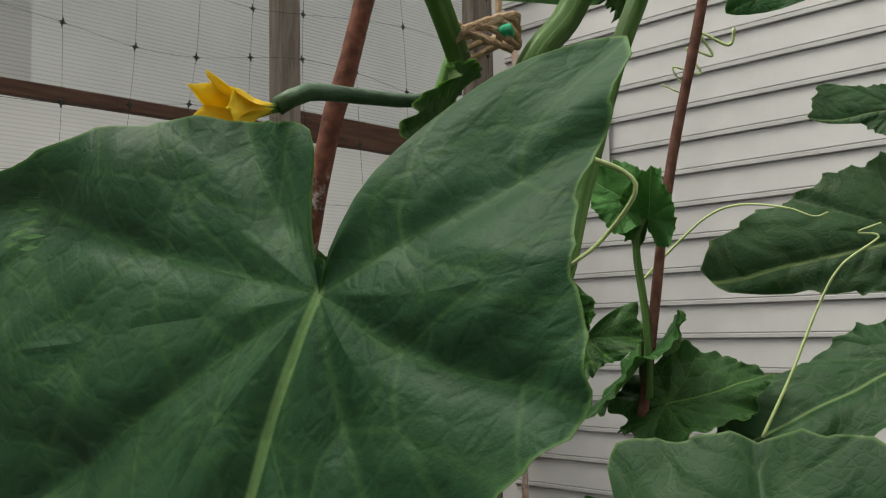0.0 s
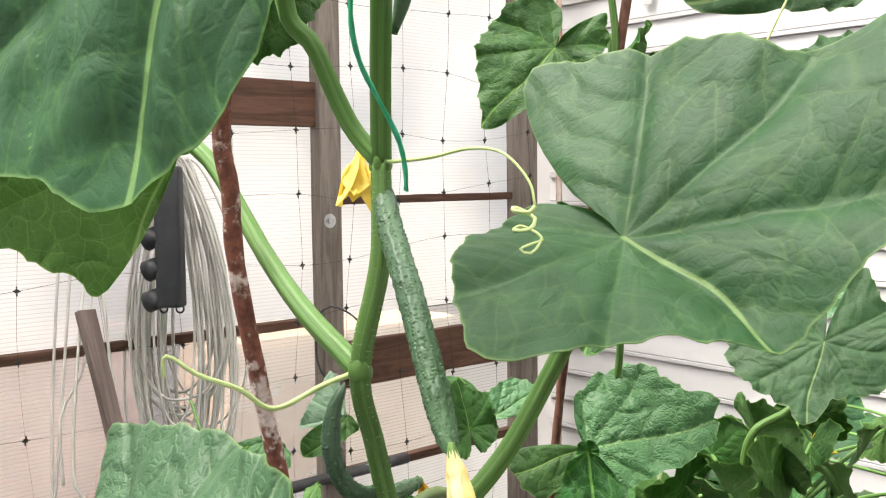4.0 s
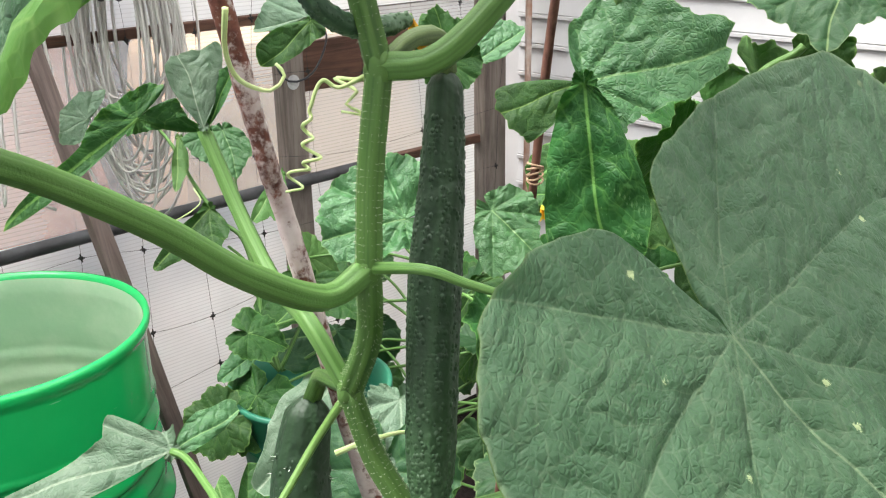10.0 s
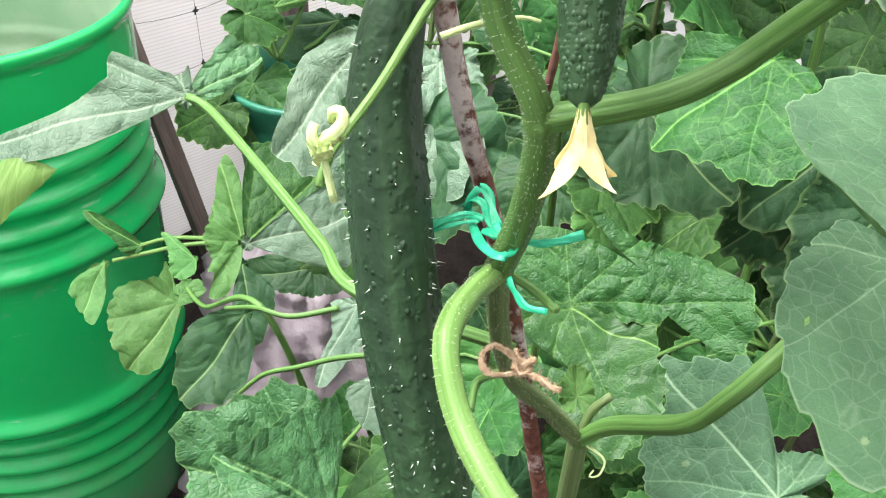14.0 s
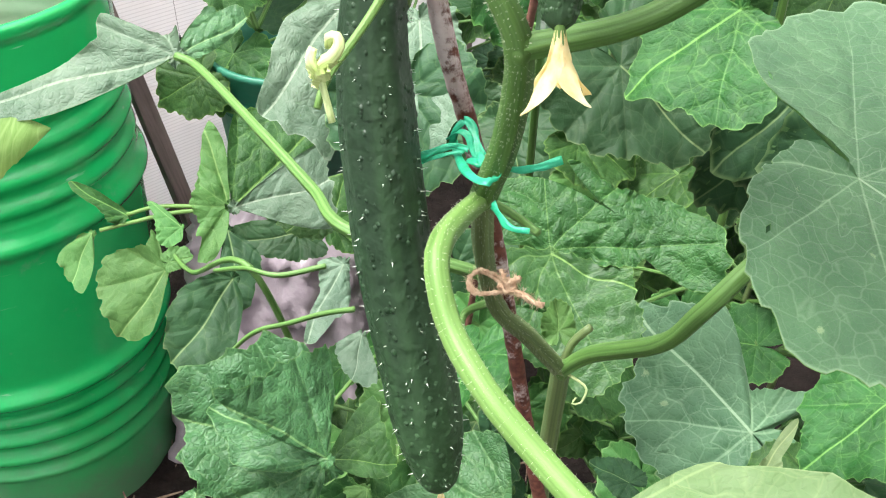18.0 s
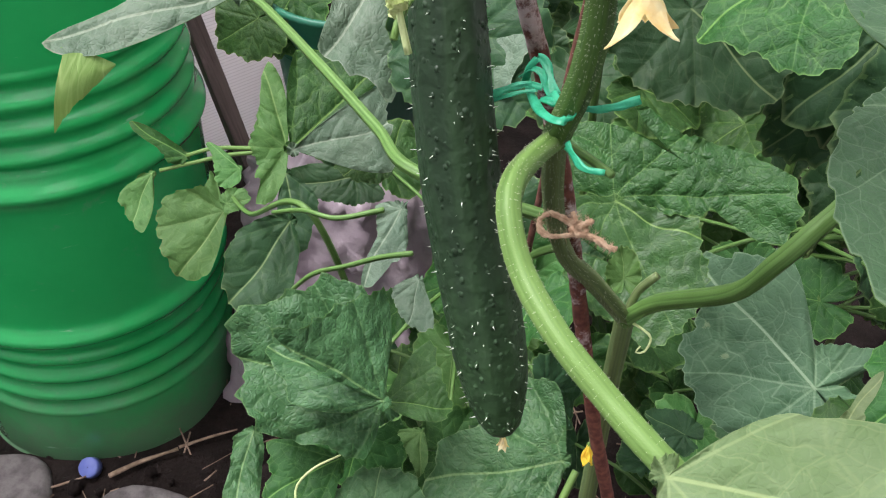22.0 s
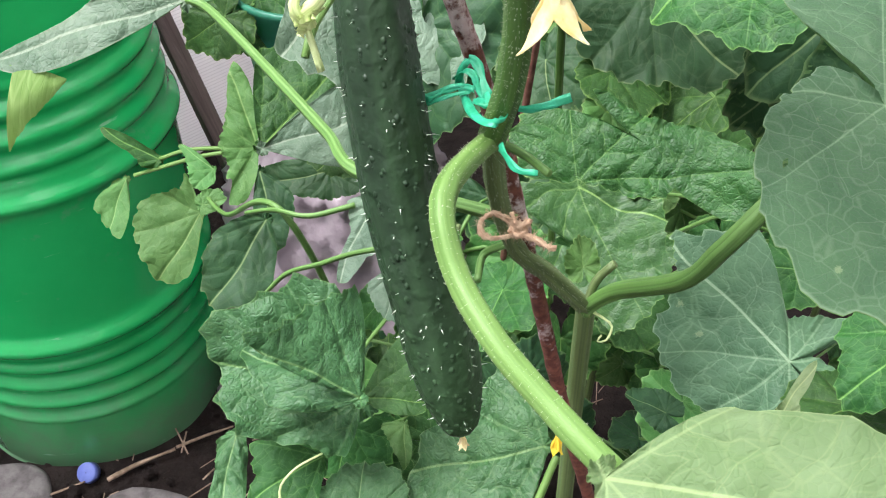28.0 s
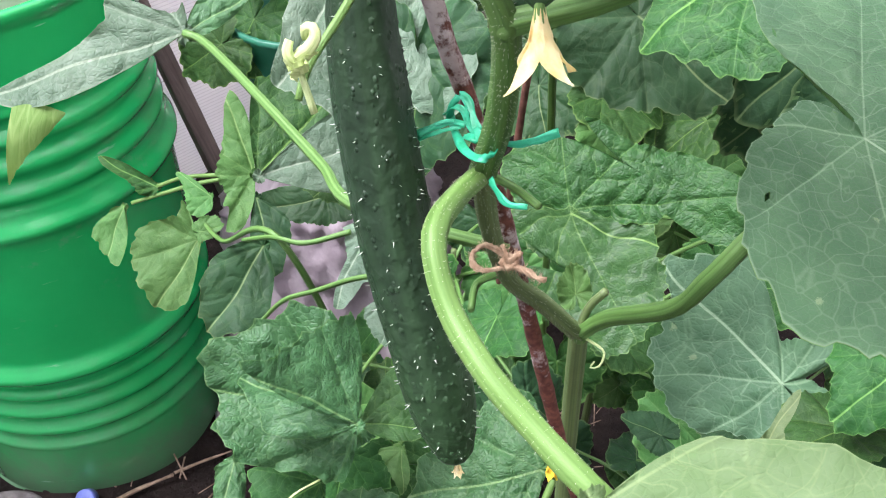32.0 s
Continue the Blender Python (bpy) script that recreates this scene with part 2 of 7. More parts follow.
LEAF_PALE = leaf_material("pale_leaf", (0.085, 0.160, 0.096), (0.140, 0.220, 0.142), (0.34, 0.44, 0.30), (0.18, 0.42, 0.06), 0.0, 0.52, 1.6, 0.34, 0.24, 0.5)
LEAF_GREY = leaf_material("grey_green_leaf", (0.050, 0.124, 0.054), (0.084, 0.172, 0.080), (0.34, 0.46, 0.28), (0.18, 0.42, 0.06), 0.25, 0.56, 1.2, 0.28, 0.34, 0.7)
LEAF_RIM = leaf_material("leaf_rim", (0.075, 0.185, 0.036), (0.118, 0.245, 0.060), (0.34, 0.50, 0.16), (0.24, 0.50, 0.05), 0.0, 0.56, 1.0, 0.26, thin=0.28)
LEAF_FLAP = leaf_material("yellowish_leaf", (0.13, 0.22, 0.045), (0.20, 0.30, 0.08), (0.36, 0.46, 0.16), (0.30, 0.52, 0.06), 0.0, 0.6, 1.0, 0.3)
# lit copy of a leaf: the sunlight on it is put into the base colour
LEAF_SUNLIT = leaf_material("sunlit_creamy_leaf", (0.135, 0.230, 0.085), (0.205, 0.305, 0.142), (0.38, 0.50, 0.22), (0.36, 0.60, 0.12), 0.0, 0.6, 1.2, 0.28, 0.42, 0.6)


def stalk_material(name, dark, light, hairs=1.0, rough=0.5):
    n = Nodes(name)
    streak = n.noise(1.0, 4.0, 0.6, n.scaled(n.coord("UV"), 9.0, 1.2, 1.0))
    blot = n.noise(60.0, 3.0, 0.6)
    fuzz = n.noise(900.0, 2.0, 0.6)
    sep = n.node("ShaderNodeSeparateXYZ")
    n.tree.links.new(n.coord("UV"), sep.inputs[0])
    ridge = n.math("ABSOLUTE", n.math("SUBTRACT", n.math("FRACT", n.math("MULTIPLY_ADD", sep.outputs[0], 6.0, 0.5)), 0.5))
    col = n.mix(n.smooth(streak, 0.3, 0.7), dark, light)
    col = n.mix(n.math("MULTIPLY", n.smooth(ridge, 0.24, 0.02), 0.75), col, light)
    col = n.mix(n.math("MULTIPLY", n.smooth(ridge, 0.32, 0.5), 0.4), col, tuple(c * 0.6 for c in dark))
    col = n.mix(n.math("MULTIPLY", n.smooth(blot, 0.5, 0.8), 0.25), col, light)
    return n.done(col, rough, 0.4, 0.0, n.bump(n.math("ADD", streak, n.math("MULTIPLY", fuzz, 0.4 * hairs)), 0.5, 0.001), 0.12, light)


STEM = stalk_material("stem", (0.036, 0.102, 0.015), (0.092, 0.188, 0.040))
STALK = stalk_material("leaf_stalk", (0.062, 0.155, 0.026), (0.128, 0.255, 0.064))
STALK_LIGHT = stalk_material("light_leaf_stalk", (0.098, 0.205, 0.040), (0.160, 0.290, 0.072))
STEM_DARK = stalk_material("old_stem", (0.075, 0.12, 0.04), (0.15, 0.21, 0.075))
TENDRIL = stalk_material("tendril", (0.42, 0.55, 0.20), (0.60, 0.70, 0.34))
BUD = stalk_material("pale_bud", (0.40, 0.52, 0.17), (0.60, 0.68, 0.32))
SPINE = stalk_material("white_spines", (0.68, 0.72, 0.60), (0.85, 0.88, 0.78))
HAIR = stalk_material("pale_hairs", (0.40, 0.47, 0.30), (0.58, 0.63, 0.46))


def fruit_material(name, dark, light, tipc):
    n = Nodes(name)
    sep = n.node("ShaderNodeSeparateXYZ")
    n.tree.links.new(n.coord("UV"), sep.inputs[0])
    stripe = n.noise(1.0, 3.0, 0.5, n.scaled(n.coord("UV"), 14.0, 1.5, 1.0))
    blot = n.noise(45.0, 4.0, 0.6)
    col = n.mix(n.smooth(stripe, 0.38, 0.72), dark, light)
    col = n.mix(n.math("MULTIPLY", n.smooth(sep.outputs[1], 0.55, 1.0), 0.55), col, tipc)
    col = n.mix(n.math("MULTIPLY", n.smooth(blot, 0.5, 0.75), 0.3), col, light)
    return n.done(col, n.math("MULTIPLY_ADD", blot, 0.25, 0.36), 0.36, 0.0, n.bump(n.math("MULTIPLY_ADD", n.smooth(n.noise(95.0, 2.0), 0.35, 0.7), 0.9, n.math("MULTIPLY", n.noise(230.0, 3.0), 0.5)), 0.8, 0.0009))


FRUIT = fruit_material("cucumber_skin", (0.0085, 0.027, 0.0090), (0.018, 0.048, 0.0165), (0.034, 0.086, 0.028))
FRUIT_PALE = fruit_material("young_cucumber_skin", (0.034, 0.080, 0.038), (0.062, 0.125, 0.062), (0.075, 0.155, 0.07))
FRUIT_SMALL = fruit_material("curved_cucumber_skin", (0.028, 0.065, 0.035), (0.055, 0.105, 0.055), (0.09, 0.16, 0.08))


def plain(name, a, b, scale, rough=0.6, spec=0.4, bump=0.3, dist=0.002, thin=0.0, metal=0.0):
    n = Nodes(name)
    f = n.noise(scale, 5.0, 0.6)
    return n.done(n.mix(n.smooth(f, 0.3, 0.7), a, b), rough, spec, metal, n.bump(n.noise(scale * 6, 3.0), bump, dist), thin)


PETAL = plain("yellow_petal", (0.90, 0.62, 0.03), (0.95, 0.78, 0.10), 60, 0.6, 0.2, 0.4, 0.001, 0.35)
PETAL_SOFT = plain("soft_yellow_petal", (0.92, 0.72, 0.14), (0.97, 0.84, 0.28), 60, 0.6, 0.2, 0.4, 0.001, 0.4)
PETAL_DRY = plain("withered_petal", (0.94, 0.76, 0.34), (0.98, 0.92, 0.62), 90, 0.7, 0.2, 0.5, 0.001, 0.5)
PETAL_ORANGE = plain("orange_petal", (0.75, 0.36, 0.02), (0.85, 0.50, 0.06), 80, 0.7, 0.2, 0.6, 0.002, 0.3)
RIBBON = plain("green_plastic_twine", (0.014, 0.35, 0.17), (0.045, 0.50, 0.28), 120, 0.35, 0.5, 0.4, 0.001, 0.25)
JUTE = plain("jute_twine", (0.42, 0.27, 0.17), (0.60, 0.44, 0.30), 260, 0.95, 0.1, 0.9, 0.002)
CORD = plain("white_cable", (0.40, 0.38, 0.36), (0.52, 0.50, 0.47), 15, 0.45, 0.4, 0.1, 0.001)
BLACK = plain("black_plastic", (0.012, 0.013, 0.016), (0.022, 0.023, 0.028), 20, 0.45, 0.4, 0.15, 0.001)
NET = plain("black_net", (0.01, 0.01, 0.01), (0.02, 0.02, 0.02), 40, 0.6, 0.3, 0.1, 0.001)
PIPE = plain("black_pipe", (0.02, 0.02, 0.022), (0.06, 0.06, 0.065), 12, 0.5, 0.4, 0.2, 0.002)
FILM = plain("crumpled_film", (0.36, 0.30, 0.33), (0.50, 0.43, 0.46), 14, 0.3, 0.5, 0.4, 0.006, 0.3)
SIDING = plain("white_siding", (0.42, 0.41, 0.42), (0.50, 0.49, 0.50), 3, 0.42, 0.4, 0.08, 0.001)
SCREW = plain("zinc_bolt", (0.35, 0.35, 0.36), (0.5, 0.5, 0.5), 50, 0.4, 0.5, 0.2, 0.001, 0.0, 0.8)


def wood_material(name, a, b, c, rough=0.75, along=(30.0, 30.0, 2.2)):
    n = Nodes(name)
    vec = n.scaled(n.coord(), *along)
    grain = n.noise(1.0, 6.0, 0.65, vec, 1.2)
    fine = n.noise(6.0, 4.0, 0.7, vec)
    stain = n.noise(7.0, 3.0, 0.6)
    col = n.mix(n.smooth(grain, 0.32, 0.66), a, b)
    col = n.mix(n.math("MULTIPLY", n.smooth(fine, 0.52, 0.72), 0.5), col, c)
    col = n.mix(n.math("MULTIPLY", n.smooth(stain, 0.5, 0.8), 0.35), col, c)
    return n.done(col, rough, 0.25, 0.0, n.bump(n.math("ADD", grain, fine), 0.5, 0.003))


WOOD_GREY = wood_material("weathered_wood", (0.105, 0.084, 0.072), (0.20, 0.168, 0.148), (0.05, 0.038, 0.031))
WOOD_BROWN = wood_material("brown_board", (0.046, 0.021, 0.014), (0.105, 0.052, 0.034), (0.022, 0.010, 0.007), 0.7, (2.2, 30.0, 30.0))
WOOD_STAKE = wood_material("stake_wood", (0.085, 0.062, 0.056), (0.165, 0.125, 0.112), (0.05, 0.036, 0.032))


def rusty_material():
    n = Nodes("flaking_paint_rod")
    f = n.noise(170.0, 5.0, 0.65)
    g = n.noise(22.0, 4.0, 0.6)
    paint = n.mix(n.smooth(n.noise(50.0), 0.3, 0.7), (0.36, 0.27, 0.25), (0.56, 0.48, 0.46))
    rust = n.mix(n.smooth(n.noise(160.0), 0.3, 0.7), (0.075, 0.026, 0.018), (0.17, 0.062, 0.042))
    sep = n.node("ShaderNodeSeparateXYZ")
    n.tree.links.new(n.coord(), sep.inputs[0])
    band = n.math("SUBTRACT", 0.13, n.math("MULTIPLY", n.math("ABSOLUTE", n.math("SUBTRACT", sep.outputs[2], 1.27)), 0.55))
    m = n.smooth(n.math("ADD", n.math("ADD", n.math("MULTIPLY", f, 0.6), n.math("MULTIPLY", g, 0.8)), band), 0.68, 0.82)
    return n.done(n.mix(m, rust, paint), 0.8, 0.25, 0.0, n.bump(m, 0.6, 0.0015))


ROD = rusty_material()
ROD_BROWN = plain("brown_rusty_rod", (0.075, 0.030, 0.020), (0.155, 0.070, 0.050), 60, 0.8, 0.3, 0.6, 0.001)


def barrel_material():
    n = Nodes("green_barrel_paint")
    f = n.noise(5.0, 4.0, 0.6)
    dirt = n.noise(14.0, 6.0, 0.7)
    sep = n.node("ShaderNodeSeparateXYZ")
    n.tree.links.new(n.coord(), sep.inputs[0])
    low = n.math("SUBTRACT", 1.0, n.smooth(n.math("MULTIPLY_ADD", dirt, 0.22, sep.outputs[2]), 0.10, 0.42))
    col = n.mix(f, (0.006, 0.315, 0.074), (0.018, 0.420, 0.110))
    col = n.mix(n.math("MULTIPLY", n.smooth(dirt, 0.60, 0.72), 0.35), col, (0.10, 0.26, 0.14))
    col = n.mix(n.math("MULTIPLY", low, 0.75), col, (0.11, 0.12, 0.095))
    scr = n.noise(1.0, 3.0, 0.6, n.scaled(n.coord(), 9.0, 9.0, 60.0))
    col = n.mix(n.math("MULTIPLY", n.smooth(scr, 0.69, 0.75), 0.5), col, (0.25, 0.42, 0.30))
    return n.done(col, n.math("MULTIPLY_ADD", dirt, 0.24, 0.09), 0.6, 0.0, n.bump(n.noise(30.0, 4.0), 0.12, 0.003))


BARREL = barrel_material()
BARREL_IN = plain("barrel_lining", (0.27, 0.43, 0.27), (0.40, 0.52, 0.36), 6, 0.5, 0.4, 0.3, 0.003)
WATER = plain("water", (0.25, 0.42, 0.26), (0.30, 0.48, 0.30), 3, 0.04, 0.5, 0.05, 0.002)
POT = plain("green_bucket", (0.015, 0.13, 0.075), (0.03, 0.17, 0.10), 12, 0.45, 0.5, 0.2, 0.002)


def soil_material():
    n = Nodes("soil")
    a, b = n.noise(9.0, 6.0, 0.7), n.noise(90.0, 5.0, 0.7)
    col = n.mix(n.smooth(a, 0.3, 0.7), (0.010, 0.0075, 0.0065), (0.030, 0.022, 0.019))
    col = n.mix(n.math("MULTIPLY", n.smooth(b, 0.6, 0.75), 0.6), col, (0.075, 0.06, 0.05))
    return n.done(col, 0.95, 0.15, 0.0, n.bump(n.math("ADD", a, n.math("MULTIPLY", b, 0.5)), 1.0, 0.03))


SOIL = soil_material()


def sheet_material(name, white, thin, clear=0.0):
    """Twin-wall polycarbonate: milky, with fine horizontal flutes."""
    n = Nodes(name)
    sep = n.node("ShaderNodeSeparateXYZ")
    n.tree.links.new(n.coord(), sep.inputs[0])
    saw = n.math("ABSOLUTE", n.math("SUBTRACT", n.math("FRACT", n.math("MULTIPLY", sep.outputs[2], 95.0)), 0.5))
    line = n.smooth(saw, 0.33, 0.48)
    dirt = n.noise(1.6, 5.0, 0.65)
    fine = n.noise(30.0, 4.0, 0.7)
    col = n.mix(n.smooth(dirt, 0.35, 0.75), white, tuple(c * 0.86 for c in white))
    col = n.mix(n.math("MULTIPLY", n.smooth(fine, 0.6, 0.8), 0.12), col, (0.45, 0.43, 0.40))
    # blue-grey patches: sky reflection and dim shapes behind, put into the colour
    col = n.mix(n.math("MULTIPLY", n.smooth(n.noise(0.9, 2.0, 0.5), 0.48, 0.66), 0.46), col, (0.28, 0.32, 0.40))
    col = n.mix(n.math("MULTIPLY", line, 0.40), col, tuple(c * 0.5 for c in white))
    n.done(col, 0.3, 0.4, 0.0, n.bump(line, 0.3, 0.002), thin, col)
    if clear:
        see = n.node("ShaderNodeBsdfTransparent")
        m = n.node("ShaderNodeMixShader")
        m.inputs[0].default_value = clear
        n.tree.links.new(n.out.inputs[0].links[0].from_socket, m.inputs[1])
        n.tree.links.new(see.outputs[0], m.inputs[2])
        n.tree.links.new(m.outputs[0], n.out.inputs[0])
    return n.mat


SHEET = sheet_material("polycarbonate", (0.92, 0.93, 0.94), 0.85)
SHEET_HAZY = sheet_material("hazy_polycarbonate", (0.92, 0.93, 0.94), 0.85, 0.3)
SHEET_CLEAR = sheet_material("clearer_polycarbonate", (0.92, 0.93, 0.94), 0.85, 0.7)


# ---- building helpers ----
def part(name, bm, material, parent, label="", smooth=True):
    me = bpy.data.meshes.new(name)
    bm.normal_update()
    bm.to_mesh(me)
    bm.free()
    for m in (material if isinstance(material, (list, tuple)) else (material,)):
        me.materials.append(m)
    if smooth:
        me.shade_smooth()
    ob = new(name, me)
    ob.parent = parent
    if label:
        tagged(ob, label)
    return ob


def thing(name, at, label, category, group="", kind=""):
    ob = new(name)
    ob.empty_display_size = 0.05
    ob.location = at
    bpy.context.view_layer.update()
    return tagged(ob, label, category, group, kind)


def under(ob, parent):
    """Parents ob and leaves it where it stands in the world."""
    ob.parent = parent
    ob.matrix_parent_inverse = Matrix.Translation(parent.location).inverted() if parent.type == "EMPTY" else Matrix()
    return ob


def spline(points, step):
    """Points along a smooth curve through the given ones, with the run of 0 to 1."""
    p = [Vector(q) for q in points]
    p = [2 * p[0] - p[1]] + p + [2 * p[-1] - p[-2]]
    out = []
    for i in range(1, len(p) - 2):
        n = max(2, int((p[i + 1] - p[i]).length / step))
        for k in range(n + (i == len(p) - 3)):
            t = k / n
            out.append(0.5 * (2 * p[i] + (p[i + 1] - p[i - 1]) * t + (2 * p[i - 1] - 5 * p[i] + 4 * p[i + 1] - p[i + 2]) * t * t
                              + (3 * p[i] - p[i - 1] - 3 * p[i + 1] + p[i + 2]) * t ** 3))
    run = [0.0]
    for a, b in zip(out, out[1:]):
        run.append(run[-1] + (b - a).length)
    return out, [r / run[-1] for r in run]


def sweep(points, radius, sides=8, step=0.008, ribs=0, rib=0.12, wobble=0.0, seed=0):
    """A tube along a smooth curve; radius is a number, a pair or a function of the run."""
    pts, run = spline(points, step)
    rng = random.Random(seed)
    bm = bmesh.new()
    uvl = bm.loops.layers.uv.new("UVMap")
    rows = []
    side = None
    for i, p in enumerate(pts):
        d = (pts[min(i + 1, len(pts) - 1)] - pts[max(i - 1, 0)]).normalized()
        if side is None:
            side = d.orthogonal().normalized()
        side = (side - d * side.dot(d)).normalized()
        up = d.cross(side)
        r = radius(run[i]) if callable(radius) else radius[0] + (radius[1] - radius[0]) * run[i] if isinstance(radius, tuple) else radius
        r *= 1 + wobble * rng.uniform(-1, 1)
        row = []
        for k in range(sides):
            a = 2 * math.pi * k / sides
            rr = r * (1 + (rib * math.cos(ribs * a) if ribs else 0.0))
            row.append(bm.verts.new(p + (side * math.cos(a) + up * math.sin(a)) * rr))
        rows.append(row)
    for i in range(len(rows) - 1):
        for k in range(sides):
            f = bm.faces.new((rows[i][k], rows[i][(k + 1) % sides], rows[i + 1][(k + 1) % sides], rows[i + 1][k]))
            for lp, (u, v) in zip(f.loops, ((k, i), (k + 1, i), (k + 1, i + 1), (k, i + 1))):
                lp[uvl].uv = (u / sides, run[v])
    bm.faces.new(rows[0][::-1])
    bm.faces.new(rows[-1])
    return bm


def box_bm(size, at=(0, 0, 0), bevel=0.0, turn=None, seed=None, rough=0.0, cuts=0):
    bm = bmesh.new()
    bmesh.ops.create_cube(bm, size=1.0)
    for v in bm.verts:
        v.co = Vector((v.co.x * size[0], v.co.y * size[1], v.co.z * size[2]))
    if cuts:
        axis = max(range(3), key=lambda i: size[i])
        edges = [e for e in bm.edges if abs((e.verts[0].co - e.verts[1].co)[axis]) > size[axis] * 0.9]
        bmesh.ops.subdivide_edges(bm, edges=edges, cuts=cuts)
    if rough:
        rng = random.Random(seed)
        for v in bm.verts:
            v.co += Vector((rng.uniform(-1, 1), rng.uniform(-1, 1), rng.uniform(-1, 1))) * rough
    if bevel:
        bmesh.ops.bevel(bm, geom=list(bm.edges), offset=bevel, segments=2, affect="EDGES", profile=0.6)
    m = Matrix.Translation(at) @ (turn if turn else Matrix())
    bm.transform(m)
    return bm


OUTLINE = ((0, 1.0), (14, 0.95), (28, 0.89), (38, 0.90), (48, 0.93), (60, 0.88), (74, 0.83), (90, 0.83), (104, 0.79),
           (118, 0.73), (132, 0.66), (146, 0.60), (158, 0.52), (168, 0.38), (175, 0.20), (180, 0.05))


def outline(deg):
    a = abs(deg)
    for (a0, r0), (a1, r1) in zip(OUTLINE, OUTLINE[1:]):
        if a <= a1:
            t = (a - a0) / (a1 - a0)
            t = t * t * (3 - 2 * t)
            return r0 + (r1 - r0) * t
    return 0.05


def lobes(deg, shape):
    """The reach of a blade at an angle from its midrib, smoothly between the given reaches, which lie at even angles."""
    r = (0.06, *shape, 0.06)
    last = len(r) - 1
    f = (deg + 180) / 360 * last
    i = min(int(f), last - 1)
    t = f - i
    a, b, c, d = r[max(i - 1, 0)], r[i], r[i + 1], r[min(i + 2, last)]
    v = 0.5 * (2 * b + (c - a) * t + (2 * a - 5 * b + 4 * c - d) * t * t + (3 * b - a - 3 * c + d) * t ** 3)
    return max(0.05, 0.6 * v + 0.4 * (b + (c - b) * t))


def leaf(plant, base, tip, side, mat=None, cup=0.0, droop=0.0, fold=0.0, ruffle=0.05, seed=1, fine=True, back=None, curl=0.0, label="", wide=0.0, name="leaf", quilt=0.010, holes=0, shape=None, saw_size=0.045, pleat=0.022, point=0.0, grain=1.0, lift=0.0, roll=0.0, hub=(0.0, 0.0), lean=0.0):
    """A lobed, heart-shaped blade. base: where the stalk joins; tip: the point; side: a place near one edge. cup raises the rim,
    droop bends the tip down, fold raises both halves, curl rolls the tip end, roll bends both sides down, lean bends the lobes back; hub is where the veins meet."""
    base, tip, side = Vector(base), Vector(tip), Vector(side)
    u = tip - base
    size = u.length
    u.normalize()
    w = side - base
    w -= u * w.dot(u)
    k = 1.0 if shape else wide if wide else min(1.5, max(0.65, w.length / (0.80 * size)))
    n = u.cross(w).normalized()
    eye_way = Vector((0.0, -0.6, 0.8))
    if n.dot(eye_way) < 0 and not cup < -5:
        n = -n
    v = n.cross(u)
    u, n = (u + n * lift).normalized(), (n - u * lift).normalized()
    rng = random.Random(seed)
    ph = [rng.uniform(0, 6.28) for _ in range(6)]
    sectors, rings = (184, 24) if fine else (92, 7)
    teeth = 46 if fine else 23
    deg = -179.0 + 358.0 * np.arange(sectors + 1) / sectors
    ang = np.radians(deg)
    reach = np.array([lobes(g, shape) for g in deg]) if shape else np.array([outline(g) for g in deg]) * (1 + 0.05 * np.sin(3 * ang + ph[0]) + 0.03 * np.sin(7 * ang + ph[1]))
    reach = reach * (1 + point * np.exp(-(deg / 7) ** 2))
    saw = (np.arange(sectors + 1) * teeth / sectors) % 1.0
    bite = np.array([rng.uniform(0.5, 1.5) for _ in range(teeth + 1)])[(np.arange(sectors + 1) * teeth // sectors)]
    tooth = saw_size * bite * (saw ** 1.6 - 0.4) + 0.5 * saw_size * np.sin(23 * ang + ph[2])
    rho = ((np.arange(rings + 1) / rings) ** 0.9)[:, None]
    rho[0] = 0.0008
    r = reach[None, :] * (1 + tooth[None, :] * rho ** 14)
    x, y = r * rho * np.cos(ang), r * rho * np.sin(ang) * k
    z = cup * rho ** 2 * 0.5 + fold * (np.sqrt(y * y + 0.012) - 0.09) - droop * np.maximum(0.0, x) ** 2 - (0.5 * droop + roll) * y * y - lean * np.minimum(0.0, x - 0.1) ** 2
    ad = np.abs(deg)
    for v0, v1 in zip(VEINS, VEINS[1:] + (180.0,)):
        wave = np.where((ad >= v0) & (ad <= v1), np.sin(np.pi * np.clip((ad - v0) / (v1 - v0), 0, 1)) ** 0.8, 0.0)
        z = z + pleat * rho * r * wave * np.minimum(1.0, 1.6 - 0.6 * rho)
    z = z + ruffle * rho ** 3 * (np.sin(5 * ang + ph[3]) + 0.6 * np.sin(9 * ang + ph[4])) + 0.05 * np.sin(2.3 * x + ph[5]) * rho
    z = z + 0.35 * ruffle * rho ** 8 * (np.sin(17 * ang + ph[1]) + 0.8 * np.sin(29 * ang + ph[2]))
    # the bends of the veins
    px = (x - hub[0]) * grain + 0.035 * np.sin(4.1 * y + ph[2]) * rho + 0.015 * np.sin(9.0 * y + 5.0 * x + ph[4]) * rho
    py = (y - hub[1]) * grain + 0.045 * np.sin(3.3 * x + ph[3]) * rho + 0.016 * np.sin(8.0 * x + 4.0 * y + ph[5]) * rho
    near = np.full(x.shape, 9.0)
    for a in VEINS:
        ca, sa = math.cos(radians(a)), math.sin(radians(a))
        s = px * ca + np.abs(py) * sa
        near = np.minimum(near, np.abs(px * sa - np.abs(py) * ca) + 9.0 * np.maximum(-s, 0.0))
    run = np.sqrt(np.maximum(px ** 2 + py ** 2 - near ** 2, 0.0)) - SLANT * near
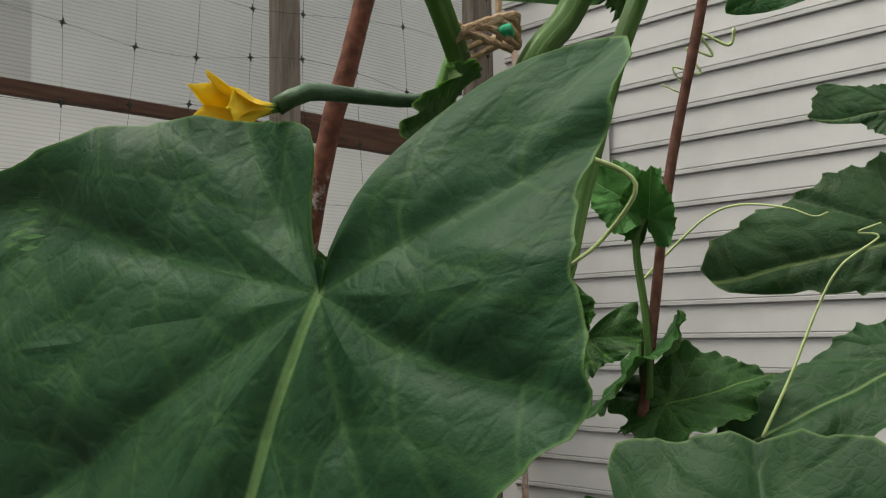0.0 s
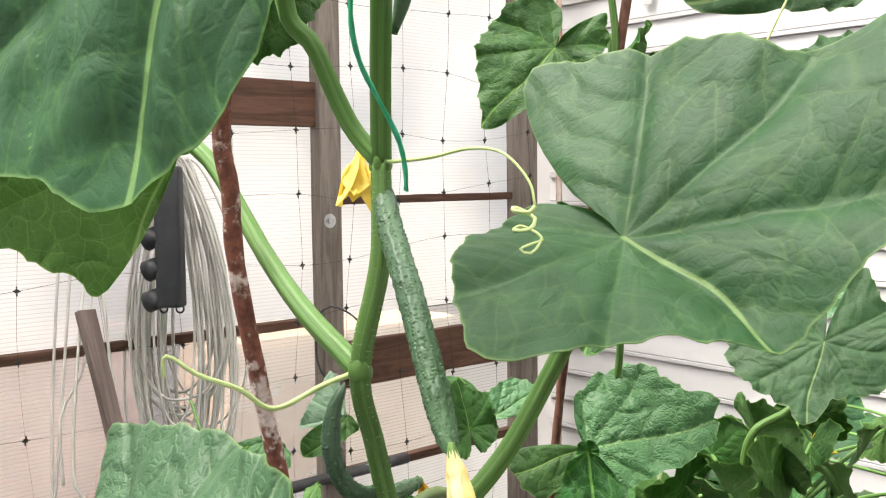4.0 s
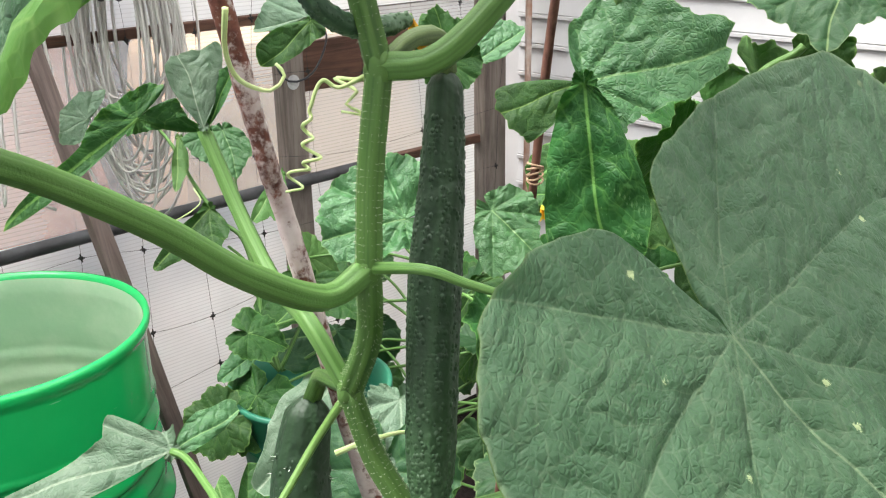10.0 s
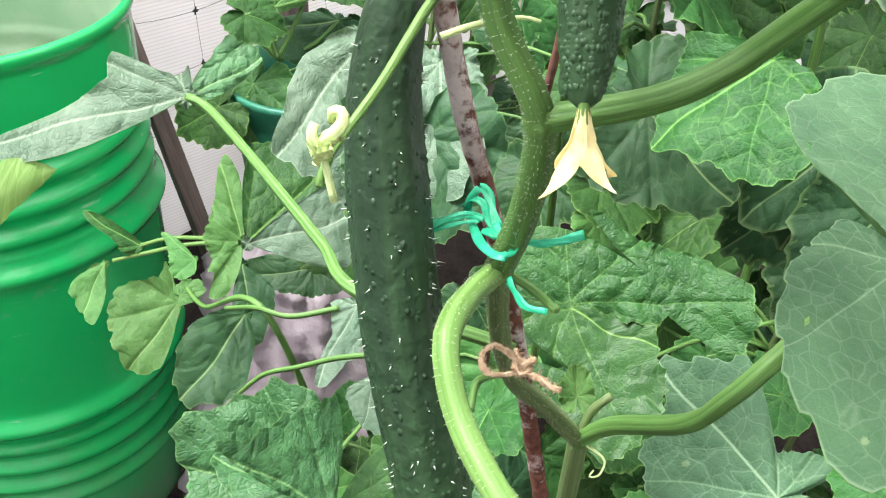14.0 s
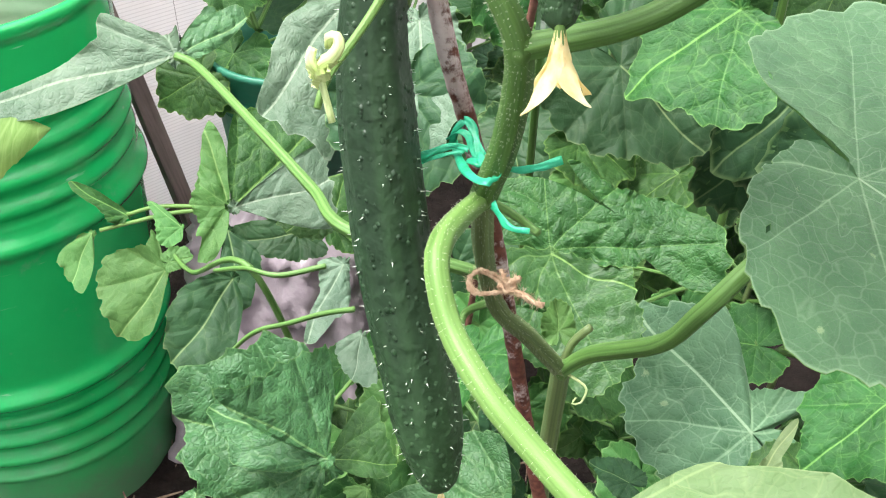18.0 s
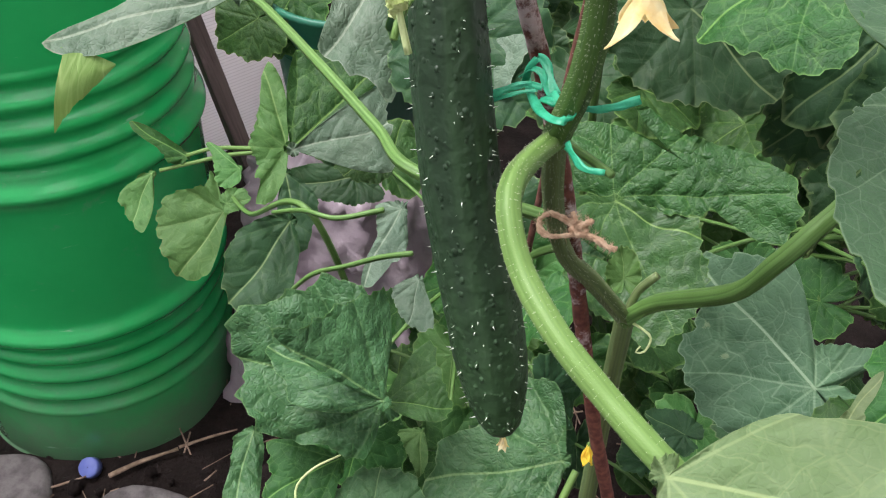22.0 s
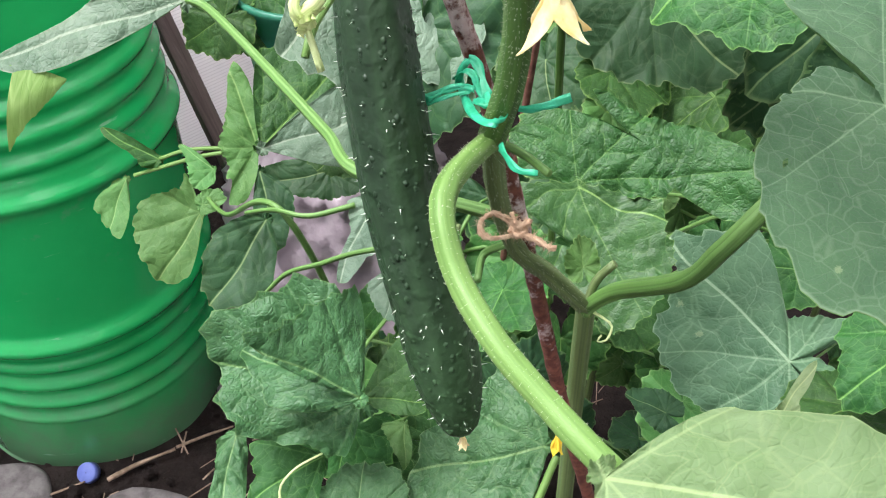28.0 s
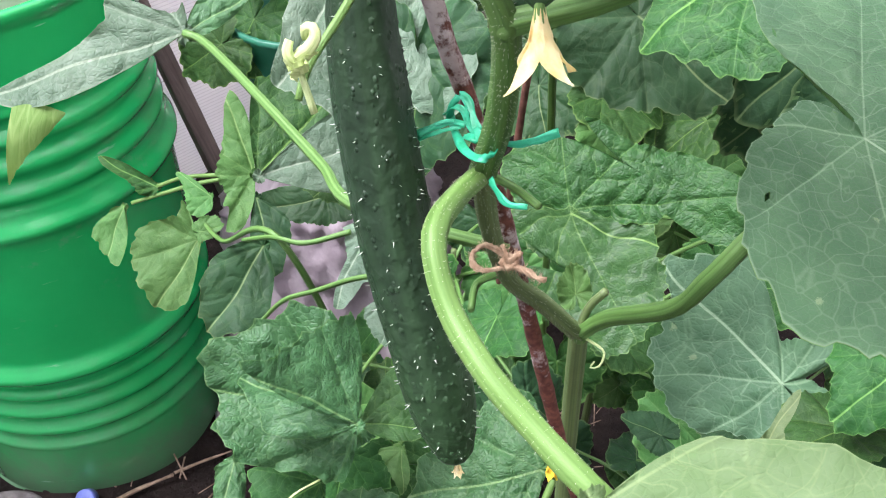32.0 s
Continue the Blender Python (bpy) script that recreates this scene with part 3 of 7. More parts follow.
    e = np.abs((run / PITCH) % 1.0 - 0.5) * PITCH * 0.76
    soft = lambda q, hi: np.clip(q / hi, 0, 1) ** 2 * (3 - 2 * np.clip(q / hi, 0, 1))
    z = z + quilt * (0.9 * soft(near, 0.10) + 0.6 * soft(e, 0.06) * soft(near, 0.06)) * np.minimum(1.0, rho * 2.5)
    lump = np.array([noise.noise((qx * 4.5 + ph[0] * 9, qy * 4.5, ph[1])) for qx, qy in zip(x.ravel(), y.ravel())]).reshape(x.shape)
    z = z + quilt * 1.6 * lump * np.minimum(1, rho * 3)
    if curl:
        over = np.maximum(x - 0.45, 0.0)
        z, x = z + np.sin(over * curl) * over, np.where(x > 0.45, 0.45 + over * np.cos(over * curl), x)
    flat = (np.array(base)[None, :] + (x.ravel()[:, None] * np.array(u) + y.ravel()[:, None] * np.array(v) + z.ravel()[:, None] * np.array(n)) * size)
    count, cols = flat.shape[0], sectors + 1
    jj, ii = np.meshgrid(np.arange(rings), np.arange(sectors), indexing="ij")
    keep = ~((jj == rings - 6) & (ii % 43 == holes)) if holes else np.ones(jj.shape, bool)
    jj, ii = jj[keep], ii[keep]
    top = np.stack((jj * cols + ii, (jj + 1) * cols + ii, (jj + 1) * cols + ii + 1, jj * cols + ii + 1), 1)
    faces = np.concatenate((top, top[:, ::-1] + count))
    me = bpy.data.meshes.new(name)
    me.from_pydata(np.concatenate((flat, flat - np.array(n) * 0.0006)).tolist(), [], faces.tolist())
    uv = np.tile(np.stack((px.ravel(), py.ravel()), 1), (2, 1))
    me.uv_layers.new(name="UVMap").data.foreach_set("uv", uv[faces.ravel()].astype(np.float32).ravel())
    me.attributes.new("span", "FLOAT", "POINT").data.foreach_set("value", np.full(2 * count, min(1.3, size / 0.15), np.float32))
    rim = np.zeros((rings + 1, cols), np.float32)
    rim[-1] = 1.0
    me.attributes.new("rim", "FLOAT", "POINT").data.foreach_set("value", np.tile(rim.ravel(), 2))
    me.polygons.foreach_set("material_index", np.repeat(np.array((0, 1), np.int32), len(top)))
    me.materials.append(mat or LEAF_MID)
    me.materials.append(back or LEAF_BACK)
    me.shade_smooth()
    me.update()
    ob = new(name, me)
    if label:
        tagged(ob, label)
    return under(ob, plant)


def rim_strip(plant, upper, lower, mat, label, bulge=0.12, wavy=1.0):
    """A turned-over edge of a blade, lofted between two lines and bulging outward."""
    a, b = spline(upper, 0.004)[0], spline(lower, 0.004)[0]
    rows, cols = 60, 10
    bm = bmesh.new()
    uvl = bm.loops.layers.uv.new("UVMap")
    span_layer = bm.verts.layers.float.new("span")
    grid = []
    for i in range(rows + 1):
        ka, kb = i / rows * (len(a) - 1.001), i / rows * (len(b) - 1.001)
        p, q = a[int(ka)].lerp(a[int(ka) + 1], ka % 1), b[int(kb)].lerp(b[int(kb) + 1], kb % 1)
        out = Vector((0.0, -0.8, 0.45)) * (q - p).length * bulge
        wave = wavy * (0.10 * math.sin(i * 0.45) + 0.06 * math.sin(i * 1.1))
        grid.append([bm.verts.new(p + (q - p) * (j / cols) * (1 + wave * (j / cols) ** 2) + out * math.sin(math.pi * j / cols)) for j in range(cols + 1)])
    for v in bm.verts:
        v[span_layer] = 0.6
    for i in range(rows):
        for j in range(cols):
            f = bm.faces.new((grid[i][j], grid[i][j + 1], grid[i + 1][j + 1], grid[i + 1][j]))
            for lp, (m, n) in zip(f.loops, ((i, j), (i, j + 1), (i + 1, j + 1), (i + 1, j))):
                lp[uvl].uv = (0.42 + m / rows * 0.45, 0.20 + n / cols * 0.07)
    return under(part("leaf_rim", bm, mat, None, label), plant)


def stem(plant, points, radius, mat=None, name="stem", sides=18, ribs=6, rib=0.14, label="", step=0.006, wobble=0.02):
    return under(part(name, sweep(points, radius, sides, step, ribs, rib, wobble), mat or STEM, None, label), plant)


def ribbon(points, width, across, seed=0, thick=0.0005):
    """A flat crumpled strip along a smooth curve; width is a number or a pair, across the way in which it is broad."""
    pts, run = spline(points, 0.0015)
    rng = random.Random(seed)
    ph = [rng.uniform(0, 6.28) for _ in range(3)]
    bm = bmesh.new()
    rows = []
    for i, p in enumerate(pts):
        d = (pts[min(i + 1, len(pts) - 1)] - pts[max(i - 1, 0)]).normalized()
        c = Vector(across)
        c = (c - d * c.dot(d)).normalized()
        up = d.cross(c)
        w = width[0] + (width[1] - width[0]) * run[i] if isinstance(width, tuple) else width
        row = []
        for k in range(5):
            q = k / 2 - 1
            wave = 0.10 * math.sin(4 * q + 9 * run[i] + ph[0]) + 0.06 * math.sin(9 * q + ph[1])
            row.append(p + c * q * w * 0.5 * (1 + 0.12 * math.sin(14 * run[i] + ph[2])) + up * wave * w)
        rows.append([bm.verts.new(v + up * thick) for v in row] + [bm.verts.new(v) for v in row[::-1]])
    for a, b in zip(rows, rows[1:]):
        for k in range(10):
            bm.faces.new((a[k], a[(k + 1) % 10], b[(k + 1) % 10], b[k]))
    bm.faces.new(rows[0][::-1])
    bm.faces.new(rows[-1])
    return bm


def tendril(plant, points, coil=None, radius=0.0009, mat=None):
    """A thin shoot; coil = (turns, start radius, end radius) winds its second half."""
    if coil:
        pts, run = spline(points, 0.004)
        turns, ra, rb = coil
        d = (pts[-1] - pts[len(pts) // 2]).normalized()
        s = d.orthogonal().normalized()
        w = d.cross(s)
        dense, drun = spline(points, 0.0012)
        points = []
        for p, t in zip(dense, drun):
            q = max(0.0, (t - 0.5) * 2)
            a = q * turns * 2 * math.pi
            r = (ra + (rb - ra) * q) * min(1, q * 4)
            points.append(p + (s * math.cos(a) + w * math.sin(a)) * r - s * 0)
        return under(part("tendril", sweep(points, (radius * 1.2, radius * 0.7), 6, 0.002), mat or TENDRIL, None), plant)
    return under(part("tendril", sweep(points, (radius * 1.3, radius * 0.7), 6, 0.003), mat or TENDRIL, None), plant)


def cucumber(plant, points, radius, mat, warts, wart, seed, label, neck=0.25, spines=True, start=0.30):
    """A warty fruit: body, warts and pale spines."""
    def prof(t):
        return radius * (start + (1 - start) * min(1, t / neck) ** 0.7) * (1 - max(0, (t - 0.80) / 0.20) ** 2.2 * 0.62) * (1 + 0.03 * math.sin(9 * t + seed)) * math.sqrt(min(1.0, 0.06 + t / 0.035)) * math.sqrt(min(1.0, 0.05 + (1 - t) / 0.02))
    bm = sweep(points, prof, 32, 0.004, 9, 0.03, 0.008, seed)
    body = under(part("cucumber", bm, mat, None, label), plant)
    pts, run = spline(points, 0.002)
    rng = random.Random(seed)
    wm, sm = bmesh.new(), bmesh.new()
    wuv = wm.loops.layers.uv.new("UVMap")
    for k in range(warts):
        t = 0.10 + 0.87 * rng.random() ** 0.85
        i = min(range(0, len(run)), key=lambda j: abs(run[j] - t))
        d = (pts[min(i + 2, len(pts) - 1)] - pts[max(i - 2, 0)]).normalized()
        a = rng.uniform(0, 6.283)
        s = d.orthogonal().normalized()
        o = (s * math.cos(a) + d.cross(s) * math.sin(a)).normalized()
        r = prof(t)
        c = pts[i] + o * r * 0.965
        size = wart * rng.uniform(0.7, 1.5)
        q = d.cross(o)
        ring0 = [wm.verts.new(c + (d * math.cos(b) * 1.3 + q * math.sin(b)) * size) for b in [j * 1.0472 for j in range(6)]]
        ring1 = [wm.verts.new(c + o * size * 0.55 + (d * math.cos(b) * 1.3 + q * math.sin(b)) * size * 0.5) for b in [j * 1.0472 for j in range(6)]]
        top = wm.verts.new(c + o * size * 0.68)
        for j in range(6):
            for f in (wm.faces.new((ring0[j], ring0[(j + 1) % 6], ring1[(j + 1) % 6], ring1[j])), wm.faces.new((ring1[j], ring1[(j + 1) % 6], top))):
                for lp in f.loops:
                    lp[wuv].uv = (a / 6.283, t)
        if spines and rng.random() < 0.27:
            e = c + o * size * 0.62
            w2 = size * 0.19
            ring = [sm.verts.new(e + (d * math.cos(b) + q * math.sin(b)) * w2) for b in (0, 2.09, 4.19)]
            tp = sm.verts.new(e + o * size * 1.9 + d * size * rng.uniform(-0.5, 0.7))
            for j in range(3):
                sm.faces.new((ring[j], ring[(j + 1) % 3], tp))
    w = under(part("wart", wm, mat, None), plant)
    w.parent, w.matrix_parent_inverse = body, Matrix()
    tagged(w, "small raised warts on the skin", kind="stuff")
    if spines:
        s = part("spine", sm, SPINE, body, "tiny white spines")
        tagged(s, kind="stuff")
    else:
        sm.free()
    return body


def flower(plant, at, way, size, mat, seed, petals=5, spread=0.5, label="", twist=0.4, narrow=1.0, tube=0.30):
    """A five-petalled trumpet: a short tube that splits into pointed, creased petals; spread 0 is shut and limp, 1 is open."""
    way = Vector(way).normalized()
    s = way.orthogonal().normalized()
    w = way.cross(s)
    rng = random.Random(seed)
    at = Vector(at)
    rows, cols = 14, 7
    verts, faces = [], []
    for k in range(petals):
        a0 = 2 * math.pi * k / petals + rng.uniform(-0.25, 0.25)
        length, bend, lean, kink = size * rng.uniform(0.85, 1.12), rng.uniform(0.6, 1.3), rng.uniform(-0.5, 0.5) * twist, rng.uniform(-0.12, 0.12)
        first = len(verts)
        for j in range(rows + 1):
            t = j / rows
            free = max(0.0, (t - tube) / (1 - tube))
            out = size * (0.055 + 0.05 * min(1, t / tube) + spread * bend * 0.62 * free ** 1.4 + kink * free * (1 - free))
            half = size * (0.085 * min(1, t / tube) + 0.04 if t < tube else narrow * (0.115 + 0.11 * math.sin(math.pi * min(1, free * 1.1)) ** 0.8) * (1 - free ** 2.6) + 0.004)
            a = a0 + lean * free
            mid = at + way * length * (t - 0.25 * spread * bend * free ** 3) + (s * math.cos(a) + w * math.sin(a)) * out
            across = w * math.cos(a) - s * math.sin(a)
            outward = s * math.cos(a) + w * math.sin(a)
            for m in range(cols):
                q = 2 * m / (cols - 1) - 1
                crease = 0.05 * abs(q) - 0.09 * q * q * (1 - free) + 0.03 * math.sin(9 * t + 4 * q + seed + k) * free
                verts.append(mid + across * q * half + outward * crease * size)
        for j in range(rows):
            for m in range(cols - 1):
                i = first + j * cols + m
                faces.append((i, i + 1, i + cols + 1, i + cols))
    back = len(verts)
    verts += [v - way * 0.0002 + (at - v).normalized() * 0.0003 for v in verts]
    faces += [tuple(i + back for i in f[::-1]) for f in faces]
    me = bpy.data.meshes.new("flower")
    me.from_pydata([tuple(v) for v in verts], [], faces)
    me.materials.append(mat)
    me.shade_smooth()
    ob = new("flower", me)
    if label:
        tagged(ob, label)
    under(ob, plant)
    base = under(part("calyx", sweep([at - way * size * 0.10, at + way * size * 0.06, at + way * size * 0.16], lambda t: size * (0.05 + 0.035 * t), 10, 0.002), STALK_LIGHT, None), plant)
    base.parent, base.matrix_parent_inverse = ob, Matrix()
    return ob


# ---- the greenhouse: a = metres along the sheet wall from the corner, b = metres along the boarded house wall ----
GROUND = -0.34
CORNER = (0.145, 3.295)
HOUSE = pose(CORNER[0], CORNER[1], 0, 0, 0, 225)
ROOF_Z = 3.25


def built(name, bm, mat, parent=None, label="", smooth=False):
    bm.transform(HOUSE)
    return part(name, bm, mat, parent, label, smooth)


def wooden(name, bm, mat, at, turn, parent=None, label=""):
    """A board that keeps its own axes, so that the grain runs along it."""
    ob = part(name, bm, mat, parent, label, False)
    ob.matrix_world = HOUSE @ Matrix.Translation(at) @ turn
    return ob


# soil: one sheet to the horizon, uneven near the beds
bm = bmesh.new()
rings = [(0.0, 1)] + [(0.07 * 1.16 ** i, 44) for i in range(56)]
prev = None
centre = Vector((0.0, 0.9, GROUND))
for rad, cnt in rings:
    if cnt == 1:
        prev = [bm.verts.new(centre)]
        continue
    row = []
    for k in range(cnt):
        a = 2 * math.pi * k / cnt
        p = centre + Vector((math.cos(a), math.sin(a), 0)) * rad
        if rad < 6:
            p.z += 0.035 * noise.noise(p * 5) + 0.02 * noise.noise(p * 17)
        row.append(bm.verts.new(p))
    for k in range(cnt):
        if len(prev) == 1:
            bm.faces.new((prev[0], row[k], row[(k + 1) % cnt]))
        else:
            bm.faces.new((prev[k], row[k], row[(k + 1) % cnt], prev[(k + 1) % cnt]))
    prev = row
tagged(part("ground", bm, SOIL, None), "dark loose garden soil with straw bits", "soil", "", "structure")

# clods and straw on the soil
rng = random.Random(5)
bm = bmesh.new()
for k in range(420):
    c = Vector((rng.uniform(-0.9, 0.7), rng.uniform(0.55, 1.9), GROUND + rng.uniform(0.0, 0.02)))
    r = rng.uniform(0.004, 0.022)
    m = Matrix.Translation(c) @ Euler((rng.uniform(0, 6), rng.uniform(0, 6), 0)).to_matrix().to_4x4() @ Matrix.Diagonal((r, r * rng.uniform(0.5, 1), r * rng.uniform(0.5, 1), 1))
    bmesh.ops.create_icosphere(bm, subdivisions=1, radius=1.0, matrix=m)
tagged(part("clods", bm, SOIL, None), "small clods of dark soil on the bed", "soil", "", "stuff")
STONE = plain("grey_stone", (0.075, 0.068, 0.066), (0.155, 0.142, 0.138), 30, 0.85, 0.3, 0.6, 0.003)
for k, (x, y, r) in enumerate(((-0.55, 1.06, 0.030), (-0.46, 1.16, 0.022), (-0.66, 1.00, 0.024), (-0.36, 1.24, 0.018), (-0.50, 0.92, 0.020), (-0.28, 0.98, 0.026))):
    bm = bmesh.new()
    bmesh.ops.create_icosphere(bm, subdivisions=3, radius=r)
    for v in bm.verts:
        v.co *= 1 + 0.35 * noise.noise(v.co * 30 + Vector((k * 3, 0, 0)))
        v.co.z *= 0.6
    bm.transform(Matrix.Translation((x, y, GROUND + 0.3 * r)))
    tagged(part("stone", bm, STONE, None), "small bluish grey stone half sunk in soil", "stone", "stones on the soil")
bm = bmesh.new()
for k in range(420):
    c = Vector((rng.uniform(-0.9, 0.6), rng.uniform(0.6, 1.7), GROUND + rng.uniform(0.01, 0.03)))
    m = Matrix.Translation(c) @ Euler((rng.uniform(-0.15, 0.15), 0, rng.uniform(0, 6.28))).to_matrix().to_4x4()
    bmesh.ops.create_cube(bm, size=1.0, matrix=m @ Matrix.Diagonal((rng.uniform(0.015, 0.09), rng.uniform(0.0012, 0.0035), 0.0016, 1)))
STRAW = plain("dry_straw", (0.16, 0.11, 0.075), (0.34, 0.25, 0.18), 60, 0.9, 0.2, 0.4, 0.001)
tagged(part("straw", bm, STRAW, None), "dry straw and twigs lying on the soil", "straw", "", "stuff")

for k, (x, y, r) in enumerate(((-0.97, 1.12, 0.15), (-0.66, 1.07, 0.14), (-0.80, 1.02, 0.09))):
    bm = bmesh.new()
    bmesh.ops.create_icosphere(bm, subdivisions=4, radius=r)
    for v in bm.verts:
        v.co *= 1 + 0.25 * noise.noise(v.co * 7 + Vector((k * 5, 0, 0)))
        v.co.z = max(-0.02, min(0.025, v.co.z * 0.5)) + 0.004 * noise.noise(v.co * 40)
    bm.transform(Matrix.Translation((x, y, GROUND + 0.008)))
    tagged(part("flat_stone", bm, STONE, None), "flat dusty grey stone lying on the soil", "stone", "flat stones on the soil")
cap = thing("bottle_cap", (-0.78, 1.245, GROUND + 0.03), "small blue plastic bottle cap on the soil", "cap")
bm = bmesh.new()
rows = [[bm.verts.new((r * (1 + 0.02 * (k % 2)) * math.cos(math.pi * k / 24), r * (1 + 0.02 * (k % 2)) * math.sin(math.pi * k / 24), z)) for k in range(48)] for r, z in ((0.001, 0.011), (0.019, 0.011), (0.021, 0.009), (0.022, -0.009), (0.020, -0.009))]
for a, c in zip(rows, rows[1:]):
    for k in range(48):
        bm.faces.new((a[k], a[(k + 1) % 48], c[(k + 1) % 48], c[k]))
bm.transform(Euler((radians(35), radians(-10), 0)).to_matrix().to_4x4())
part("shell", bm, plain("blue_plastic", (0.09, 0.12, 0.36), (0.13, 0.17, 0.45), 30, 0.5, 0.4, 0.1, 0.001), cap)
for pts, r in ((((-0.737, 1.230, -0.315), (-0.686, 1.271, -0.318), (-0.613, 1.308, -0.315)), 0.006), (((-0.614, 1.316, -0.320), (-0.558, 1.346, -0.320), (-0.499, 1.368, -0.315)), 0.004), (((-0.845, 1.195, -0.315), (-0.781, 1.223, -0.310)), 0.003), (((-0.972, 1.256, -0.315), (-0.869, 1.234, -0.315)), 0.003)):
    tagged(part("twig", sweep(pts, (r, r * 0.6), 7, 0.02, 0, 0, 0.2, 3), STRAW, None), "dry pale twig lying on the soil", "twig", "twigs on the soil")

# sheet wall: panels between the posts, one above the other
wall_sheet = thing("wall_north", (0, 0, 0), "milky twin-wall polycarbonate greenhouse wall", "wall", "", "structure")
POSTS_A = (0.0, 0.85, 2.2, 3.7)
for a0, a1 in zip(POSTS_A, POSTS_A[1:]):
    for z0, z1 in ((GROUND - 0.05, 0.68), (0.68, 1.15), (1.15, 2.285), (2.285, ROOF_Z)):
        p = built("panel", box_bm((a1 - a0 - 0.004, 0.008, z1 - z0 - 0.004), ((a0 + a1) / 2, -0.05, (z0 + z1) / 2)), SHEET_CLEAR if z1 in (1.15, ROOF_Z) else SHEET_HAZY if z1 == 2.285 else SHEET, wall_sheet)
# the south wall is never in view; opaque wood, added to dim the front fill
for nm, size, at in (("wall_west", (0.008, 6.0, 3.64), (3.7, 3.0, 1.48)), ("unseen_wall_south", (3.7, 0.008, 3.64), (1.85, 6.0, 1.48))):
    w = built(nm, box_bm(size, at), SHEET if nm == "wall_west" else WOOD_GREY)
    tagged(w, "milky polycarbonate greenhouse wall" if nm == "wall_west" else "unseen grey board wall added behind the camera to cut front light", "wall", "", "structure")
roof = built("ceiling", box_bm((3.8, 6.1, 0.008), (1.85, 2.98, ROOF_Z + 0.06)), SHEET)
roof.visible_shadow = False
tagged(roof, "clear polycarbonate greenhouse roof", "roof", "", "structure")

# posts
for k, a in enumerate(POSTS_A):
    w = 0.10 if k == 0 else 0.072
    ob = wooden("wall_post", box_bm((w, 0.055, ROOF_Z - GROUND), (0, 0, 0), 0.004, None, k, 0.0015, 9), WOOD_GREY, (a if k else 0.03, 0.0, (ROOF_Z + GROUND) / 2), Matrix())
    tagged(ob, "weathered grey wooden post of the greenhouse wall", "post", "greenhouse posts")


def board(a0, a1, z0, z1, seed, thick=0.032, label="dark brown wooden rail across the sheet wall"):
    ob = wooden("wall_rail", box_bm((a1 - a0, thick, z1 - z0), (0, 0, 0), 0.003, None, seed, 0.0015, 7), WOOD_BROWN, ((a0 + a1) / 2, -0.012, (z0 + z1) / 2), Matrix())
    return tagged(ob, label, "board", "wall rails")


board(0.08, 0.814, 2.268, 2.352, 1)
board(0.886, 2.16, 2.268, 2.302, 2, 0.03, "thin brown wooden rail on the sheet wall")
board(0.886, 2.16, 1.722, 1.85, 3)
board(0.08, 0.814, 1.495, 1.52, 4, 0.03, "thin brown wooden rail on the sheet wall")
board(0.886, 2.16, 1.142, 1.168, 5, 0.03, "thin brown wooden rail on the sheet wall")
board(0.08, 0.814, 0.94, 1.08, 6)
board(0.08, 0.814, 0.665, 0.692, 7, 0.03, "thin brown wooden rail on the sheet wall")
board(2.24, 3.66, 1.722, 1.85, 8)
board(2.24, 3.66, 1.142, 1.168, 9, 0.03, "thin brown wooden rail on the sheet wall")
pipe = built("water_pipe", sweep([(0.60, 0.05, 0.70), (1.5, 0.05, 0.695), (2.6, 0.055, 0.68), (3.6, 0.05, 0.69)], 0.017, 12, 0.05), PIPE, None, "", True)
tagged(pipe, "black plastic water pipe along the sheet wall", "pipe")

# bolt on the corner post
bm = bmesh.new()
bmesh.ops.create_cone(bm, cap_ends=True, segments=18, radius1=0.021, radius2=0.019, depth=0.003, matrix=Matrix.Translation((0.055, 0.03, 1.055)) @ Matrix.Rotation(radians(90), 4, "X"))
bmesh.ops.create_cone(bm, cap_ends=True, segments=6, radius1=0.010, radius2=0.009, depth=0.009, matrix=Matrix.Translation((0.055, 0.036, 1.055)) @ Matrix.Rotation(radians(90), 4, "X"))
tagged(built("bolt", bm, SCREW), "zinc bolt with a washer on the corner post", "bolt")
for k, (a, z) in enumerate(((0.055, 1.88), (0.86, 1.45), (0.855, 0.98))):
    ob = tagged(copy_thing(bpy.data.objects["bolt"], Matrix.Translation(HOUSE.to_3x3() @ Vector((a - 0.055, 0, 0)) + Vector((0, 0, z - 1.055)))), "zinc bolt with a washer on a wooden post")

# boarded house wall: lapped white planks
siding = thing("wall_east", (0, 0, 0), "white lapped vinyl siding on the house wall", "wall", "", "structure")
profile = ((-0.004, 0.0), (0.007, 0.0), (0.0095, 0.002), (0.0095, 0.012), (0.0068, 0.0135), (0.0068, 0.0155), (0.009, 0.0175), (-0.001, 0.0995), (-0.008, 0.0995), (-0.008, 0.0))
bm = bmesh.new()
cols = [[bm.verts.new((-0.14 + x, b, z)) for x, z in profile] for b in (-0.02, 5.9)]
for i in range(len(profile)):
    j = (i + 1) % len(profile)
    bm.faces.new((cols[0][i], cols[0][j], cols[1][j], cols[1][i]))
bm.faces.new(cols[0][::-1])
bm.faces.new(cols[1])
bmesh.ops.recalc_face_normals(bm, faces=bm.faces)
plank = part("plank", bm, SIDING, siding, "", False)
plank.matrix_world = HOUSE @ Matrix.Translation((0, 0, GROUND))
for i in range(1, 36):
    ob = plank.copy()
    scene.collection.objects.link(ob)
    ob.matrix_world = HOUSE @ Matrix.Translation((0, 0, -0.237 + 0.1003 * i))
